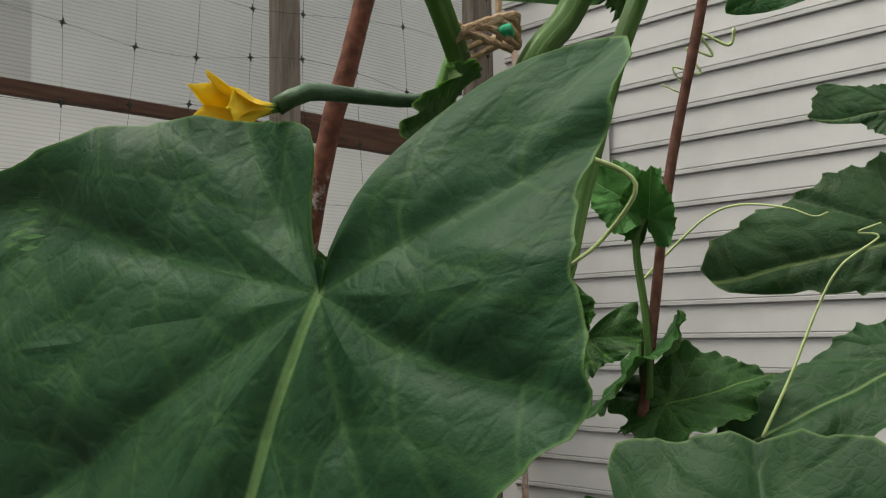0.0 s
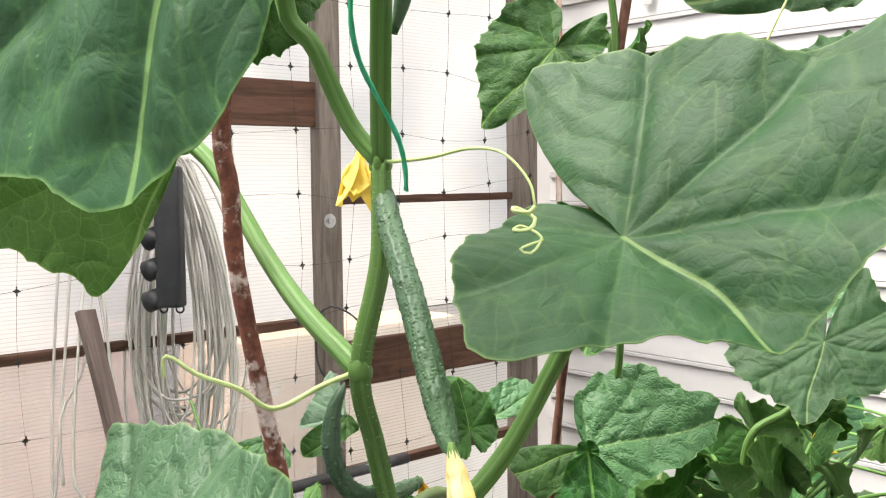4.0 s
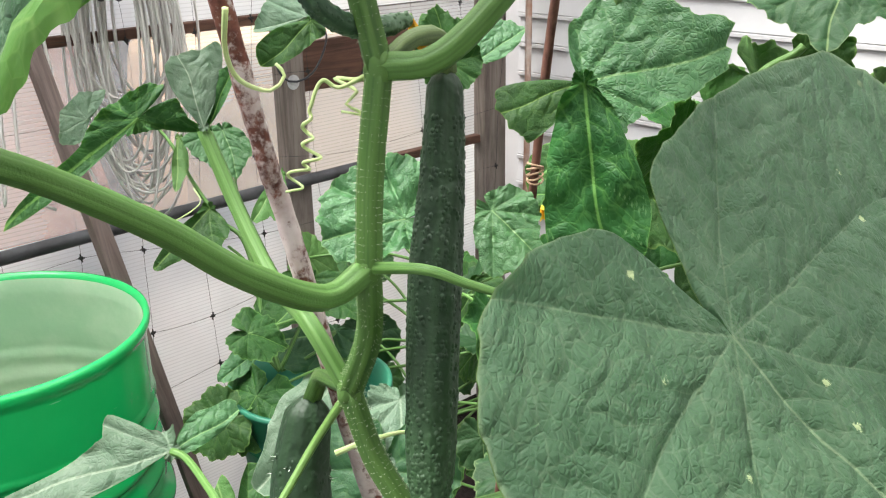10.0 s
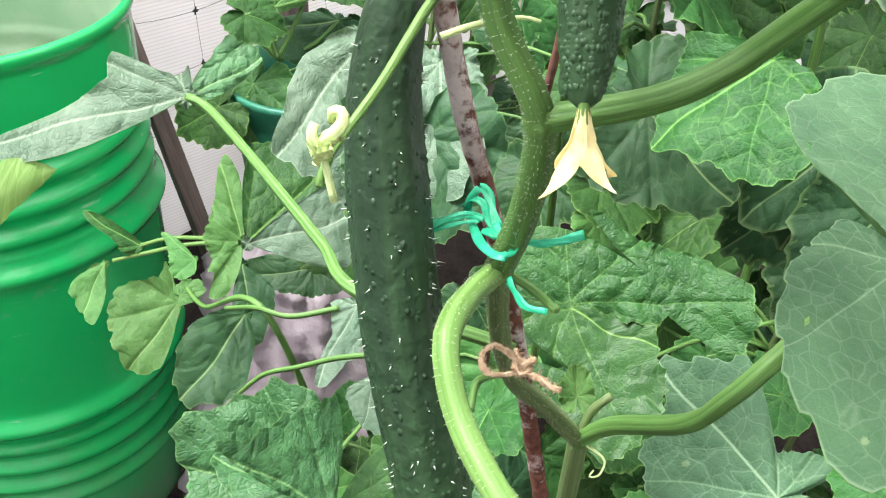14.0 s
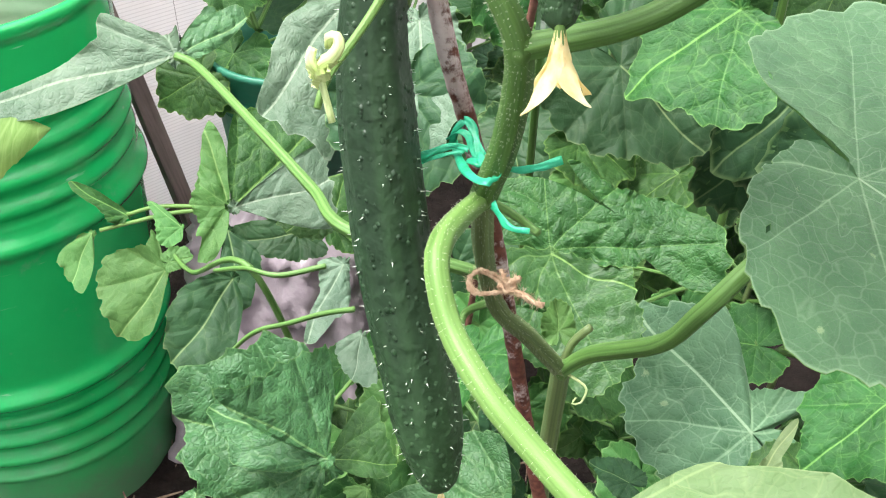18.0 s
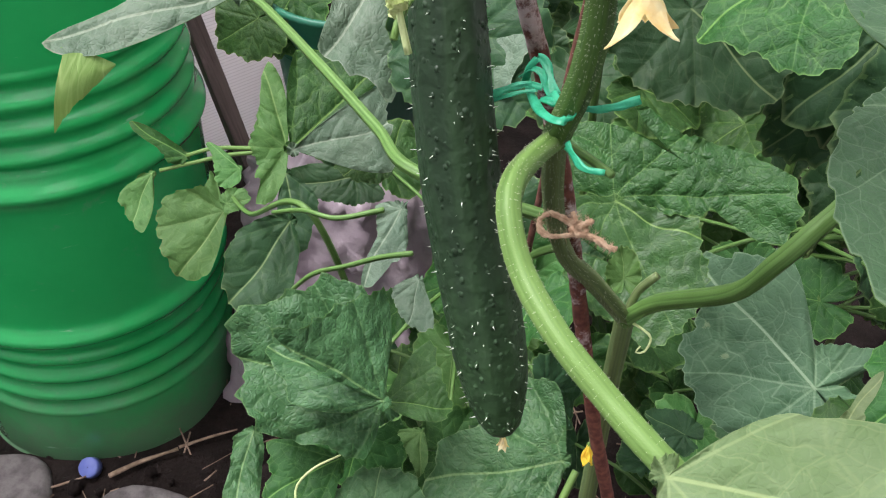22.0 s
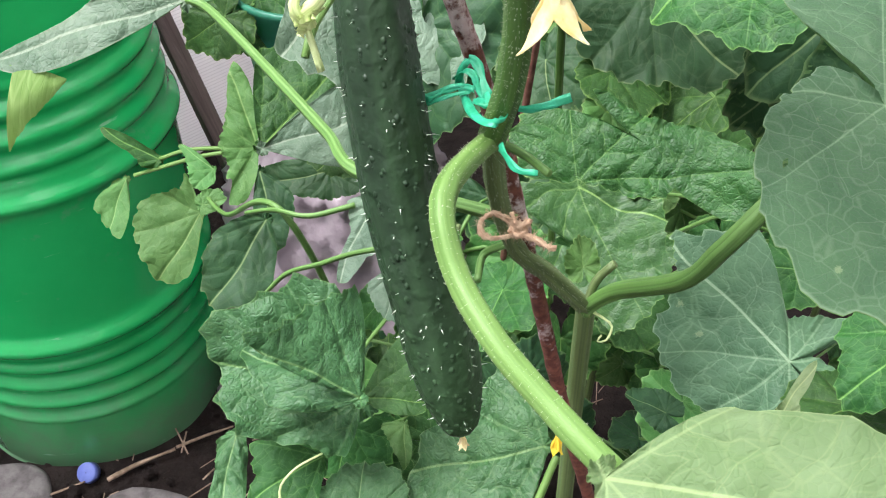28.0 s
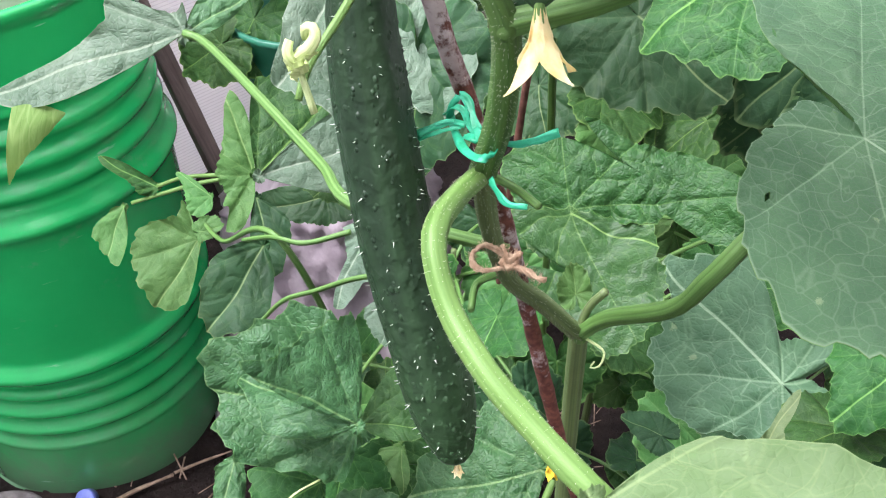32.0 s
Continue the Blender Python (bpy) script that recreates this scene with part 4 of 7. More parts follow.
house = built("house_wall", box_bm((0.1, 6.2, 3.9), (-0.22, 2.9, 1.55)), SIDING)
tagged(house, "plain white house wall behind the siding", "wall", "", "structure")
strip = built("trim", box_bm((0.006, 0.035, 0.42), (-0.119, 0.42, 2.33), 0.002), SIDING)
tagged(strip, "narrow white vertical joint strip on the siding", "trim", "", "structure")
RUST_WHITE = plain("rust_stained_white", (0.30, 0.14, 0.08), (0.62, 0.58, 0.55), 5, 0.7, 0.3, 0.4, 0.001)
rod = built("iron_rod", sweep([(-0.045, 0.10, GROUND), (-0.05, 0.10, 1.2), (-0.045, 0.105, 2.7)], 0.011, 10, 0.08, 0, 0, 0.06), RUST_WHITE, None, "", True)
tagged(rod, "white rod with rust stains standing between post and siding", "rod")

# outside behind the milky sheets: brick-red and orange boxes added to tint them
for nm, size, at, mat, label, cat in (("brick_shed", (1.3, 0.4, 1.45), (1.75, -0.9, 0.38), plain("red_brick", (0.55, 0.22, 0.15), (0.72, 0.38, 0.28), 9), "low red brick shed behind the milky sheets", "shed"),
                                      ("orange_tint_box", (1.1, 0.4, 1.35), (0.30, -0.85, 0.33), plain("pale_orange", (0.75, 0.50, 0.30), (0.85, 0.60, 0.38), 20), "pale orange box added outside to tint the milky sheets", "boards")):
    tagged(built(nm, box_bm(size, at, 0.06, None, 3, 0.03, 4), mat), label, cat)

# dark boards added outside so that the upper panels look greyer in places
fence = thing("board_fence", HOUSE @ Vector((2.2, -1.6, GROUND)), "tall blue-grey boards added outside to darken the sheets", "fence")
DARK_BOARD = plain("dark_board_grey", (0.075, 0.085, 0.105), (0.13, 0.14, 0.165), 3, 0.8, 0.3, 0.3, 0.002)
for k, (a0, a1, top) in enumerate(((0.95, 1.30, 3.5), (1.31, 1.60, 3.55), (1.80, 2.10, 3.6), (2.11, 2.50, 3.65), (2.51, 2.90, 3.6), (3.10, 3.45, 3.6))):
    board_ob = built("fence_board", box_bm((a1 - a0 - 0.01, 0.03, top - GROUND), ((a0 + a1) / 2, -1.6, (top + GROUND) / 2), 0.004), DARK_BOARD)
    under(board_ob, fence)

# garden net hung before the sheet wall
net = thing("garden_net", (0, 0, 0), "black plastic trellis net with small knots on the wall", "net")
rng = random.Random(11)
GA = [0.06 + 0.185 * i for i in range(20)]
GZ = [0.05 + 0.185 * j for j in range(17)]
knots = {}
for i, a in enumerate(GA):
    for j, z in enumerate(GZ):
        sag = 0.02 * math.sin(a * 2.6 + j) + 0.02 * math.sin(a * 6.1 + 1.7 * j)
        knots[i, j] = Vector((a + 0.02 * math.sin(z * 4 + i) + rng.uniform(-0.006, 0.006), 0.055 + 0.015 * math.sin(a * 3 + z), z + sag + rng.uniform(-0.006, 0.006)))
for j in range(len(GZ)):
    built("strand", sweep([knots[i, j] for i in range(len(GA))], 0.0006, 4, 0.05), NET, net)
for i in range(len(GA)):
    built("strand", sweep([knots[i, j] for j in range(len(GZ))], 0.0005, 4, 0.05), NET, net)
bm = bmesh.new()
for p in knots.values():
    for s in ((0.017, 0.003, 0.003), (0.003, 0.003, 0.022), (0.008, 0.006, 0.008)):
        bmesh.ops.create_cube(bm, size=1.0, matrix=Matrix.Translation(p) @ Matrix.Rotation(rng.uniform(-0.3, 0.3), 4, "Y") @ Matrix.Diagonal((*s, 1)))
tagged(built("knot", bm, NET, net), kind="stuff")
for o in net.children:
    o.visible_shadow = True


# ---- green steel drum with rolled hoops ----
def drum(at, radius, height):
    """An open drum; z of its own mesh starts at the floor."""
    prof = [(0.0, 0.004), (radius - 0.012, 0.0), (radius, 0.006), (radius, 0.02)]
    z = 0.05
    hoops = {0.3541: 0.018, 0.6576: 0.018}
    steps = 150
    for i in range(steps + 1):
        z = 0.02 + (height - 0.05) * i / steps
        f = z / height
        r = radius - 0.003
        for c, s in hoops.items():
            r += s * math.exp(-((f - c) / 0.016) ** 2)
        if 0.1635 < f < 0.321 or 0.6985 < f < 0.855:
            r += 0.0075 * math.cos((f - 0.1635) / 0.0462 * 2 * math.pi) - 0.002
        prof.append((r, z))
    prof += [(radius + 0.004, height - 0.022), (radius + 0.008, height - 0.010), (radius + 0.006, height), (radius - 0.002, height + 0.001), (radius - 0.006, height - 0.012)]
    ob = thing("steel_drum", at, "open green steel drum with rolled hoops on the soil", "barrel")

    def lathe(pr, seg=96):
        bm = bmesh.new()
        rows = []
        for r, zz in pr:
            rows.append([bm.verts.new((r * math.cos(2 * math.pi * k / seg), r * math.sin(2 * math.pi * k / seg), zz)) for k in range(seg)])
        for a, b in zip(rows, rows[1:]):
            for k in range(seg):
                bm.faces.new((a[k], a[(k + 1) % seg], b[(k + 1) % seg], b[k]))
        return bm
    part("shell", lathe(prof), BARREL, ob)
    inner = [(radius - 0.006, height - 0.012)] + [(radius - 0.010 + (0.22 if z < 0.9 * height else 0.0) * (r - radius), z) for r, z in reversed(prof[4:-6])]
    part("lining", lathe(inner), BARREL_IN, ob, "pale green worn inside of the drum")
    bm = bmesh.new()
    bmesh.ops.create_circle(bm, cap_ends=True, segments=64, radius=radius - 0.008, matrix=Matrix.Translation((0, 0, 0.42)))
    part("water", bm, WATER, ob, "still greenish water in the drum")
    return ob


drum((-0.83, 1.56, GROUND - 0.02), 0.287, 1.10)

# wooden stake that leans behind the drum
wooden_stake = part("wooden_stake", box_bm((0.042, 0.02, 2.0), (0, 0, 0), 0.003, None, 4, 0.002, 9), WOOD_STAKE, None, "", False)
lo, hi = Vector((-0.510, 1.786, 0.078)), Vector((-0.888, 2.024, 1.278))
lo = lo + (lo - hi).normalized() * 0.55
wooden_stake.matrix_world = Matrix.Translation((lo + hi) / 2) @ (hi - lo).to_track_quat("Z", "Y").to_matrix().to_4x4() @ Matrix.Diagonal((1, 1, (hi - lo).length / 2.0, 1))
tagged(wooden_stake, "weathered flat wooden stake leaning beside the green drum", "stake")

# bucket with soil and crumpled film
def lathe_bm(pr, seg=40):
    bm = bmesh.new()
    rows = [[bm.verts.new((r * math.cos(2 * math.pi * k / seg), r * math.sin(2 * math.pi * k / seg), z)) for k in range(seg)] for r, z in pr]
    for a, b in zip(rows, rows[1:]):
        for k in range(seg):
            bm.faces.new((a[k], a[(k + 1) % seg], b[(k + 1) % seg], b[k]))
    return bm


bucket = thing("bucket", (-0.245, 1.59, 0.275), "green plastic bucket filled with dark soil", "bucket")
part("wall", lathe_bm([(0.0, 0.06), (0.112, 0.06), (0.145, 0.33), (0.151, 0.335), (0.151, 0.345), (0.143, 0.345), (0.138, 0.25)]), POT, bucket)
part("soil_fill", lathe_bm([(0.0, 0.262), (0.07, 0.268), (0.1385, 0.252)]), SOIL, bucket, "dark soil in the bucket")

# heap under the bucket, wrapped in film
rows = []
bm = bmesh.new()
for j in range(61):
    t = j / 60
    row = []
    for k in range(120):
        a = 2 * math.pi * k / 120
        r = (0.05 + 0.95 * min(1.0, t * 5)) * (0.17 + 0.12 * t ** 1.5)
        q = Vector((math.cos(a) * 3.0, math.sin(a) * 3.0, t * 5.0))
        fold = 0.05 * abs(noise.noise(q)) + 0.035 * abs(noise.noise(q * 2.6)) + 0.012 * noise.noise(q * 7.0)
        r += min(1.0, t * 5) * (fold + 0.018 * math.sin(9 * a + 4 * noise.noise(q)) * t)
        row.append(bm.verts.new((-0.245 + r * math.cos(a), 1.60 + r * math.sin(a), 0.335 - (0.335 - GROUND + 0.01) * max(0.0, (t - 0.12) / 0.88) + 0.02 * noise.noise(q * 1.7) * (t > 0.12))))
    rows.append(row)
for r0, r1 in zip(rows, rows[1:]):
    for k in range(120):
        bm.faces.new((r0[k], r0[(k + 1) % 120], r1[(k + 1) % 120], r1[k]))
bm.faces.new(rows[0][::-1])
tagged(part("plastic_film", bm, FILM, None), "crumpled pale plastic film wrapped round a heap under the bucket", "film")

# socket strip and coiled cable on a nail at the sheet wall
strip = thing("power_strip", (-0.727, 2.139, 1.438), "black outdoor socket strip hanging on its cable", "power strip")
sp = Vector((-0.727, 2.139, 1.438))
part("body", box_bm((0.062, 0.045, 0.335), (0, 0, 0), 0.008), BLACK, strip)
part("neck", box_bm((0.03, 0.03, 0.07), (0.0, 0, 0.19), 0.006), BLACK, strip)
for k in range(4):
    bm = bmesh.new()
    bmesh.ops.create_cone(bm, cap_ends=True, segments=24, radius1=0.026, radius2=0.024, depth=0.045, matrix=Matrix.Translation((-0.042, 0, 0.072 - 0.074 * k)) @ Matrix.Rotation(radians(68), 4, "Y"))
    bmesh.ops.bevel(bm, geom=[e for e in bm.edges if len(e.link_faces) == 2 and e.calc_face_angle() > 0.8], offset=0.004, segments=2, affect="EDGES")
    part("socket_cap", bm, BLACK, strip, "round black socket cover")
for dx in (-0.02, 0.02):
    bm = bmesh.new()
    bmesh.ops.create_circle(bm, segments=14, radius=0.009)
    ring = [v.co.copy() for v in bm.verts]
    bm.free()
    part("eyelet", sweep([Vector((p.x + dx, 0, p.y - 0.172)) for p in ring] + [Vector((ring[0].x + dx, 0, ring[0].y - 0.172))], 0.0025, 6, 0.005), BLACK, strip)

coil = thing("cable_coil", (-0.743, 2.166, 1.244), "coil of pale grey cable hanging on the wall", "cable")
cc = Vector((-0.747, 2.210, 1.626))
rng = random.Random(3)
for k in range(30):
    wd, dp = rng.uniform(0.06, 0.17), rng.uniform(0.60, 0.92)
    off = rng.uniform(-0.03, 0.03)
    tw = rng.uniform(-0.03, 0.03)
    pts = []
    for j in range(25):
        t = j / 24
        a = math.pi * 2 * t
        prof = math.sin(math.pi * t)
        pts.append(cc + Vector((off + wd * math.sin(a) * (0.25 + 0.75 * prof) * -1, tw * math.cos(a) + 0.012 * k * 0.3, -dp * (1 - math.cos(a)) / 2 + rng.uniform(-0.004, 0.004))))
    under(part("loop", sweep(pts, 0.0033, 6, 0.02), CORD, None), coil)
for pts in (((-0.973, 2.087, 1.416), (-0.979, 2.059, 1.207), (-0.973, 2.016, 1.004), (-0.954, 1.980, 0.858), (-0.949, 2.100, 1.415)), ((-0.906, 2.114, 1.360), (-0.909, 2.060, 1.154), (-0.949, 2.013, 1.032), (-0.932, 1.977, 0.885)), ((-0.906, 2.114, 1.360), (-0.873, 2.094, 1.255), (-0.841, 2.051, 1.076), (-0.906, 2.122, 1.463), (-0.898, 1.992, 1.138), (-0.888, 1.943, 0.897), (-0.834, 1.952, 0.841))):
    under(part("loop", sweep(pts, 0.0035, 6, 0.03), CORD, None), coil)
wire = part("wire_loop", sweep([(-0.464, 2.572, 1.185), (-0.428, 2.582, 1.211), (-0.365, 2.590, 1.182), (-0.325, 2.586, 1.118), (-0.363, 2.562, 1.025), (-0.425, 2.546, 1.004), (-0.462, 2.550, 1.059), (-0.467, 2.570, 1.177)], 0.003, 6, 0.02), BLACK, None)
tagged(wire, "thin black wire loop hung on the post", "wire")


# ---- the tall cucumber vine on its rod ----
vine = thing("cucumber_vine", (0.09, 0.6, GROUND), "tall cucumber vine with fruits tied to a rusty rod", "plant")
NODE_G, NODE_F, NODE_K = (0.012, 0.468, 1.054), (0.020, 0.437, 1.154), (-0.009, 0.446, 1.225)
NODE_E, NODE_D, NODE_C, NODE_B = (0.006, 0.422, 1.299), (0.013, 0.434, 1.385), (-0.004, 0.432, 1.472), (0.005, 0.461, 1.583)
FORK, TWINE, TIE = (0.084, 0.542, 0.858), (0.022, 0.506, 0.953), (0.002, 0.505, 1.07)
stem(vine, [FORK, (0.087, 0.56, 0.72), (0.092, 0.58, 0.3), (0.095, 0.60, GROUND - 0.03)], (0.0062, 0.0075), STEM_DARK, "old_stem")
stem(vine, [FORK, (0.055, 0.525, 0.905), (0.030, 0.508, 0.945), (0.017, 0.490, 1.0), NODE_G], 0.0056, STEM_DARK, "main_stem")
stem(vine, [NODE_G, (0.020, 0.452, 1.10), NODE_F, (0.002, 0.442, 1.19), NODE_K], (0.0066, 0.0058), STEM, "main_stem")
stem(vine, [NODE_K, (0.003, 0.434, 1.26), NODE_E, (0.008, 0.426, 1.34), NODE_D], (0.0058, 0.0056), STEM, "main_stem")
stem(vine, [NODE_D, (0.003, 0.436, 1.43), NODE_C, (0.006, 0.445, 1.53), NODE_B], (0.0056, 0.0054), STEM, "main_stem")
stem(vine, [NODE_B, (0.008, 0.445, 1.65), (0.014, 0.425, 1.715), (0.032, 0.388, 1.804), (0.054, 0.394, 1.839), (0.074, 0.392, 1.890), (0.080, 0.394, 1.939)], (0.0056, 0.0054), STEM, "main_stem")
for k, p in enumerate((FORK, NODE_G, NODE_F, NODE_K, NODE_E, NODE_D, NODE_C, NODE_B)):
    bm = bmesh.new()
    bmesh.ops.create_icosphere(bm, subdivisions=3, radius=0.0066)
    for v in bm.verts:
        v.co *= 1 + 0.22 * noise.noise(v.co * 160 + Vector((k, 0, 0)))
        v.co.z *= 1.25
    bm.transform(Matrix.Translation(p))
    under(part("node", bm, STEM, None), vine)

def hairs(plant, points, radius, count, length, seed, mat=None, name="bristle"):
    """Short pale bristles on a stalk."""
    pts, run = spline(points, 0.003)
    rng = random.Random(seed)
    bm = bmesh.new()
    for k in range(count):
        i = rng.randrange(1, len(pts) - 1)
        d = (pts[i + 1] - pts[i - 1]).normalized()
        a = rng.uniform(0, 6.283)
        s = d.orthogonal().normalized()
        o = s * math.cos(a) + d.cross(s) * math.sin(a)
        e = pts[i] + o * radius * 0.98
        q = d.cross(o)
        tip = bm.verts.new(e + o * length * rng.uniform(0.6, 1.2) + d * rng.uniform(-0.4, 0.4) * length)
        ring = [bm.verts.new(e + (d * math.cos(b) + q * math.sin(b)) * 0.00011) for b in (0, 2.09, 4.19)]
        for j in range(3):
            bm.faces.new((ring[j], ring[(j + 1) % 3], tip))
    tagged(under(part(name, bm, mat or HAIR, None, "fine pale bristles" if name == "bristle" else "loose fibres"), plant), kind="stuff")


hairs(vine, [NODE_G, (-0.002, 0.444, 1.056), (-0.011, 0.416, 1.062), (-0.013, 0.399, 1.057), (-0.006, 0.378, 1.040), (0.010, 0.350, 1.028), (0.031, 0.327, 1.015), (0.051, 0.304, 1.007)], 0.0062, 1100, 0.0013, 1)
hairs(vine, [NODE_G, (0.020, 0.452, 1.10), NODE_F, (0.002, 0.442, 1.19), NODE_K], 0.0062, 1500, 0.0020, 2)
hairs(vine, [FORK, (0.055, 0.525, 0.905), (0.030, 0.508, 0.945), (0.017, 0.490, 1.0), NODE_G], 0.0056, 900, 0.0020, 5)
hairs(vine, [NODE_K, (0.003, 0.434, 1.26), NODE_E, (0.008, 0.426, 1.34), NODE_D], 0.0058, 900, 0.0018, 3)
hairs(vine, [NODE_D, (0.003, 0.436, 1.43), NODE_C, (0.006, 0.445, 1.53), NODE_B], 0.0056, 900, 0.0016, 4)

# leaf stalks
stem(vine, [NODE_D, (0.040, 0.434, 1.390), (0.074, 0.445, 1.425), (0.108, 0.455, 1.485), (0.133, 0.445, 1.530), (0.134, 0.433, 1.540)], (0.0059, 0.0045), STALK, "leaf_stalk")
stem(vine, [NODE_E, (-0.012, 0.405, 1.292), (-0.037, 0.374, 1.315), (-0.059, 0.348, 1.343), (-0.080, 0.317, 1.369), (-0.088, 0.286, 1.386)], (0.0057, 0.0042), STALK, "leaf_stalk")
stem(vine, [NODE_K, (-0.030, 0.462, 1.255), (-0.057, 0.519, 1.251), (-0.083, 0.556, 1.281), (-0.106, 0.581, 1.325)], (0.0048, 0.0040), STALK, "leaf_stalk")
stem(vine, [NODE_F, (0.063, 0.435, 1.166), (0.090, 0.436, 1.180), (0.109, 0.430, 1.202), (0.153, 0.372, 1.288)], (0.0057, 0.0042), STALK, "leaf_stalk")
stem(vine, [NODE_G, (-0.002, 0.444, 1.056), (-0.011, 0.416, 1.062), (-0.013, 0.399, 1.057), (-0.006, 0.378, 1.040), (0.010, 0.350, 1.028), (0.031, 0.327, 1.015), (0.051, 0.304, 1.007), (0.085, 0.272, 0.993)], (0.0060, 0.0066), STALK_LIGHT, "leaf_stalk", rib=0.035, label="thick pale green leaf stalk bent in an arch")
stem(vine, [FORK, (0.100, 0.526, 0.889), (0.125, 0.468, 0.953), (0.133, 0.440, 1.001), (0.150, 0.442, 1.026), (0.176, 0.464, 1.035), (0.191, 0.458, 1.064), (0.190, 0.440, 1.091)], (0.0056, 0.0046), STALK, "leaf_stalk")
stem(vine, [(0.03, 0.51, 0.965), (-0.064, 0.542, 0.976), (-0.094, 0.600, 0.969), (-0.137, 0.667, 0.972), (-0.183, 0.739, 0.973), (-0.211, 0.778, 0.974), (-0.227, 0.787, 0.976)], (0.0040, 0.0032), STALK, "leaf_stalk")
stem(vine, [(0.014, 0.425, 1.705), (0.041, 0.390, 1.717), (0.056, 0.395, 1.763), (0.072, 0.400, 1.816), (0.085, 0.404, 1.849)], (0.0048, 0.0042), STALK, "leaf_stalk")
stem(vine, [NODE_B, (-0.013, 0.466, 1.605), (-0.030, 0.459, 1.645), (-0.044, 0.450, 1.683), (0.006, 0.400, 1.822)], (0.0052, 0.0046), STALK, "leaf_stalk")
stem(vine, [(0.006, 0.400, 1.821), (-0.005, 0.362, 1.840), (-0.017, 0.332, 1.859), (-0.033, 0.298, 1.875), (-0.054, 0.272, 1.891)], (0.0050, 0.0044), STALK, "leaf_stalk")
stem(vine, [NODE_C, (-0.043, 0.476, 1.498), (-0.075, 0.513, 1.528), (-0.112, 0.546, 1.577), (-0.135, 0.560, 1.598), (-0.179, 0.585, 1.625)], (0.0056, 0.0046), STALK, "leaf_stalk")
stem(vine, [NODE_G, (0.028, 0.470, 1.043), (0.040, 0.447, 1.047)], (0.0026, 0.0022), STALK, "stub", 8, 0)
stem(vine, [(0.028, 0.502, 0.955), (0.011, 0.520, 0.929), (0.006, 0.494, 0.930)], (0.0030, 0.0024), STALK, "stub", 8, 0)
stem(vine, [FORK, (0.090, 0.547, 0.879), (0.101, 0.546, 0.896)], (0.0034, 0.0030), STEM_DARK, "stub", 8, 0)

# blades
leaf(vine, (-0.043, 0.315, 1.718), (-0.100, 0.324, 1.558), (0.065, 0.243, 1.676), LEAF_OLD, shape=(0.07, 0.07, 0.35, 0.40, 0.46, 0.55, 0.67, 0.84, 1.08, 1.79, 1.82, 1.83, 1.65, 1.44, 1.22, 1.07, 0.99, 0.99, 0.86, 0.78, 0.70, 0.55, 0.54, 0.54, 0.55, 0.58, 0.61, 0.57, 0.54, 0.54, 0.57, 0.66, 0.74, 0.56, 0.36), ruffle=0.012, seed=1, saw_size=0.018, pleat=0.03, quilt=0.018, grain=0.72, lean=0.5, label="large dark green lobed leaf with deep veins")
leaf(vine, (0.081, 0.423, 1.858), (0.168, 0.312, 1.880), (0.153, 0.369, 1.845), LEAF_OLD, shape=(0.07, 0.66, 0.45, 0.32, 0.22, 0.14, 0.12, 0.17, 0.26, 0.40, 0.65, 1.02, 0.75, 0.07, 0.07, 0.07, 0.07, 0.07, 0.07, 0.07, 0.07, 0.07, 0.07), ruffle=0.03, seed=2, saw_size=0.02)
leaf(vine, (0.135, 0.430, 1.542), (0.197, 0.349, 1.494), (0.061, 0.409, 1.508), LEAF_OLD, shape=(0.45, 0.51, 0.55, 0.62, 0.73, 0.85, 1.00, 1.20, 0.91, 0.84, 0.88, 0.97, 1.01, 1.14, 1.36, 1.50, 1.60, 1.10, 1.07, 1.10, 1.16, 1.22, 1.32), fold=0.40, ruffle=0.02, seed=3, pleat=0.06, grain=0.75, saw_size=0.018, label="broad dull green leaf with sunken veins")
leaf(vine, (0.152, 0.367, 1.291), (0.207, 0.343, 1.230), (0.053, 0.287, 1.290), LEAF_BROAD, shape=(0.71, 0.99, 1.25, 1.41, 1.50, 1.45, 1.31, 1.22, 1.19, 1.18, 1.17, 1.24, 1.33, 1.46, 1.73, 2.02, 2.46, 2.50, 2.24, 1.61, 1.24, 0.99, 0.82), ruffle=0.02, seed=6, saw_size=0.018, label="broad grey-green leaf with pale spots")
leaf(vine, (0.190, 0.434, 1.093), (0.235, 0.366, 1.079), (0.116, 0.321, 1.077), LEAF_GREY, shape=(0.38, 0.43, 0.51, 0.61, 0.79, 1.02, 1.31, 1.56, 1.51, 1.46, 1.35, 1.20, 1.10, 1.09, 1.09, 1.15, 1.32, 1.63, 2.03, 2.18, 1.95, 1.63, 1.25), ruffle=0.02, seed=8, holes=4, saw_size=0.05, label="broad grey-green leaf with small bite holes")
leaf(vine, (-0.150, 0.584, 1.599), (-0.203, 0.575, 1.498), (-0.075, 0.613, 1.556), LEAF_RIM, shape=(0.07, 0.08, 0.16, 0.25, 0.26, 0.28, 0.31, 0.37, 0.48, 0.65, 0.75, 1.29, 1.34, 1.35, 1.17, 1.07, 1.02, 1.00, 0.07, 0.07, 0.07, 0.07, 0.07, 0.07, 0.07, 0.07, 0.07, 0.07, 0.07, 0.07, 0.07, 0.07, 0.07, 0.07, 0.07), ruffle=0.02, seed=10, saw_size=0.03, back=LEAF_RIM)
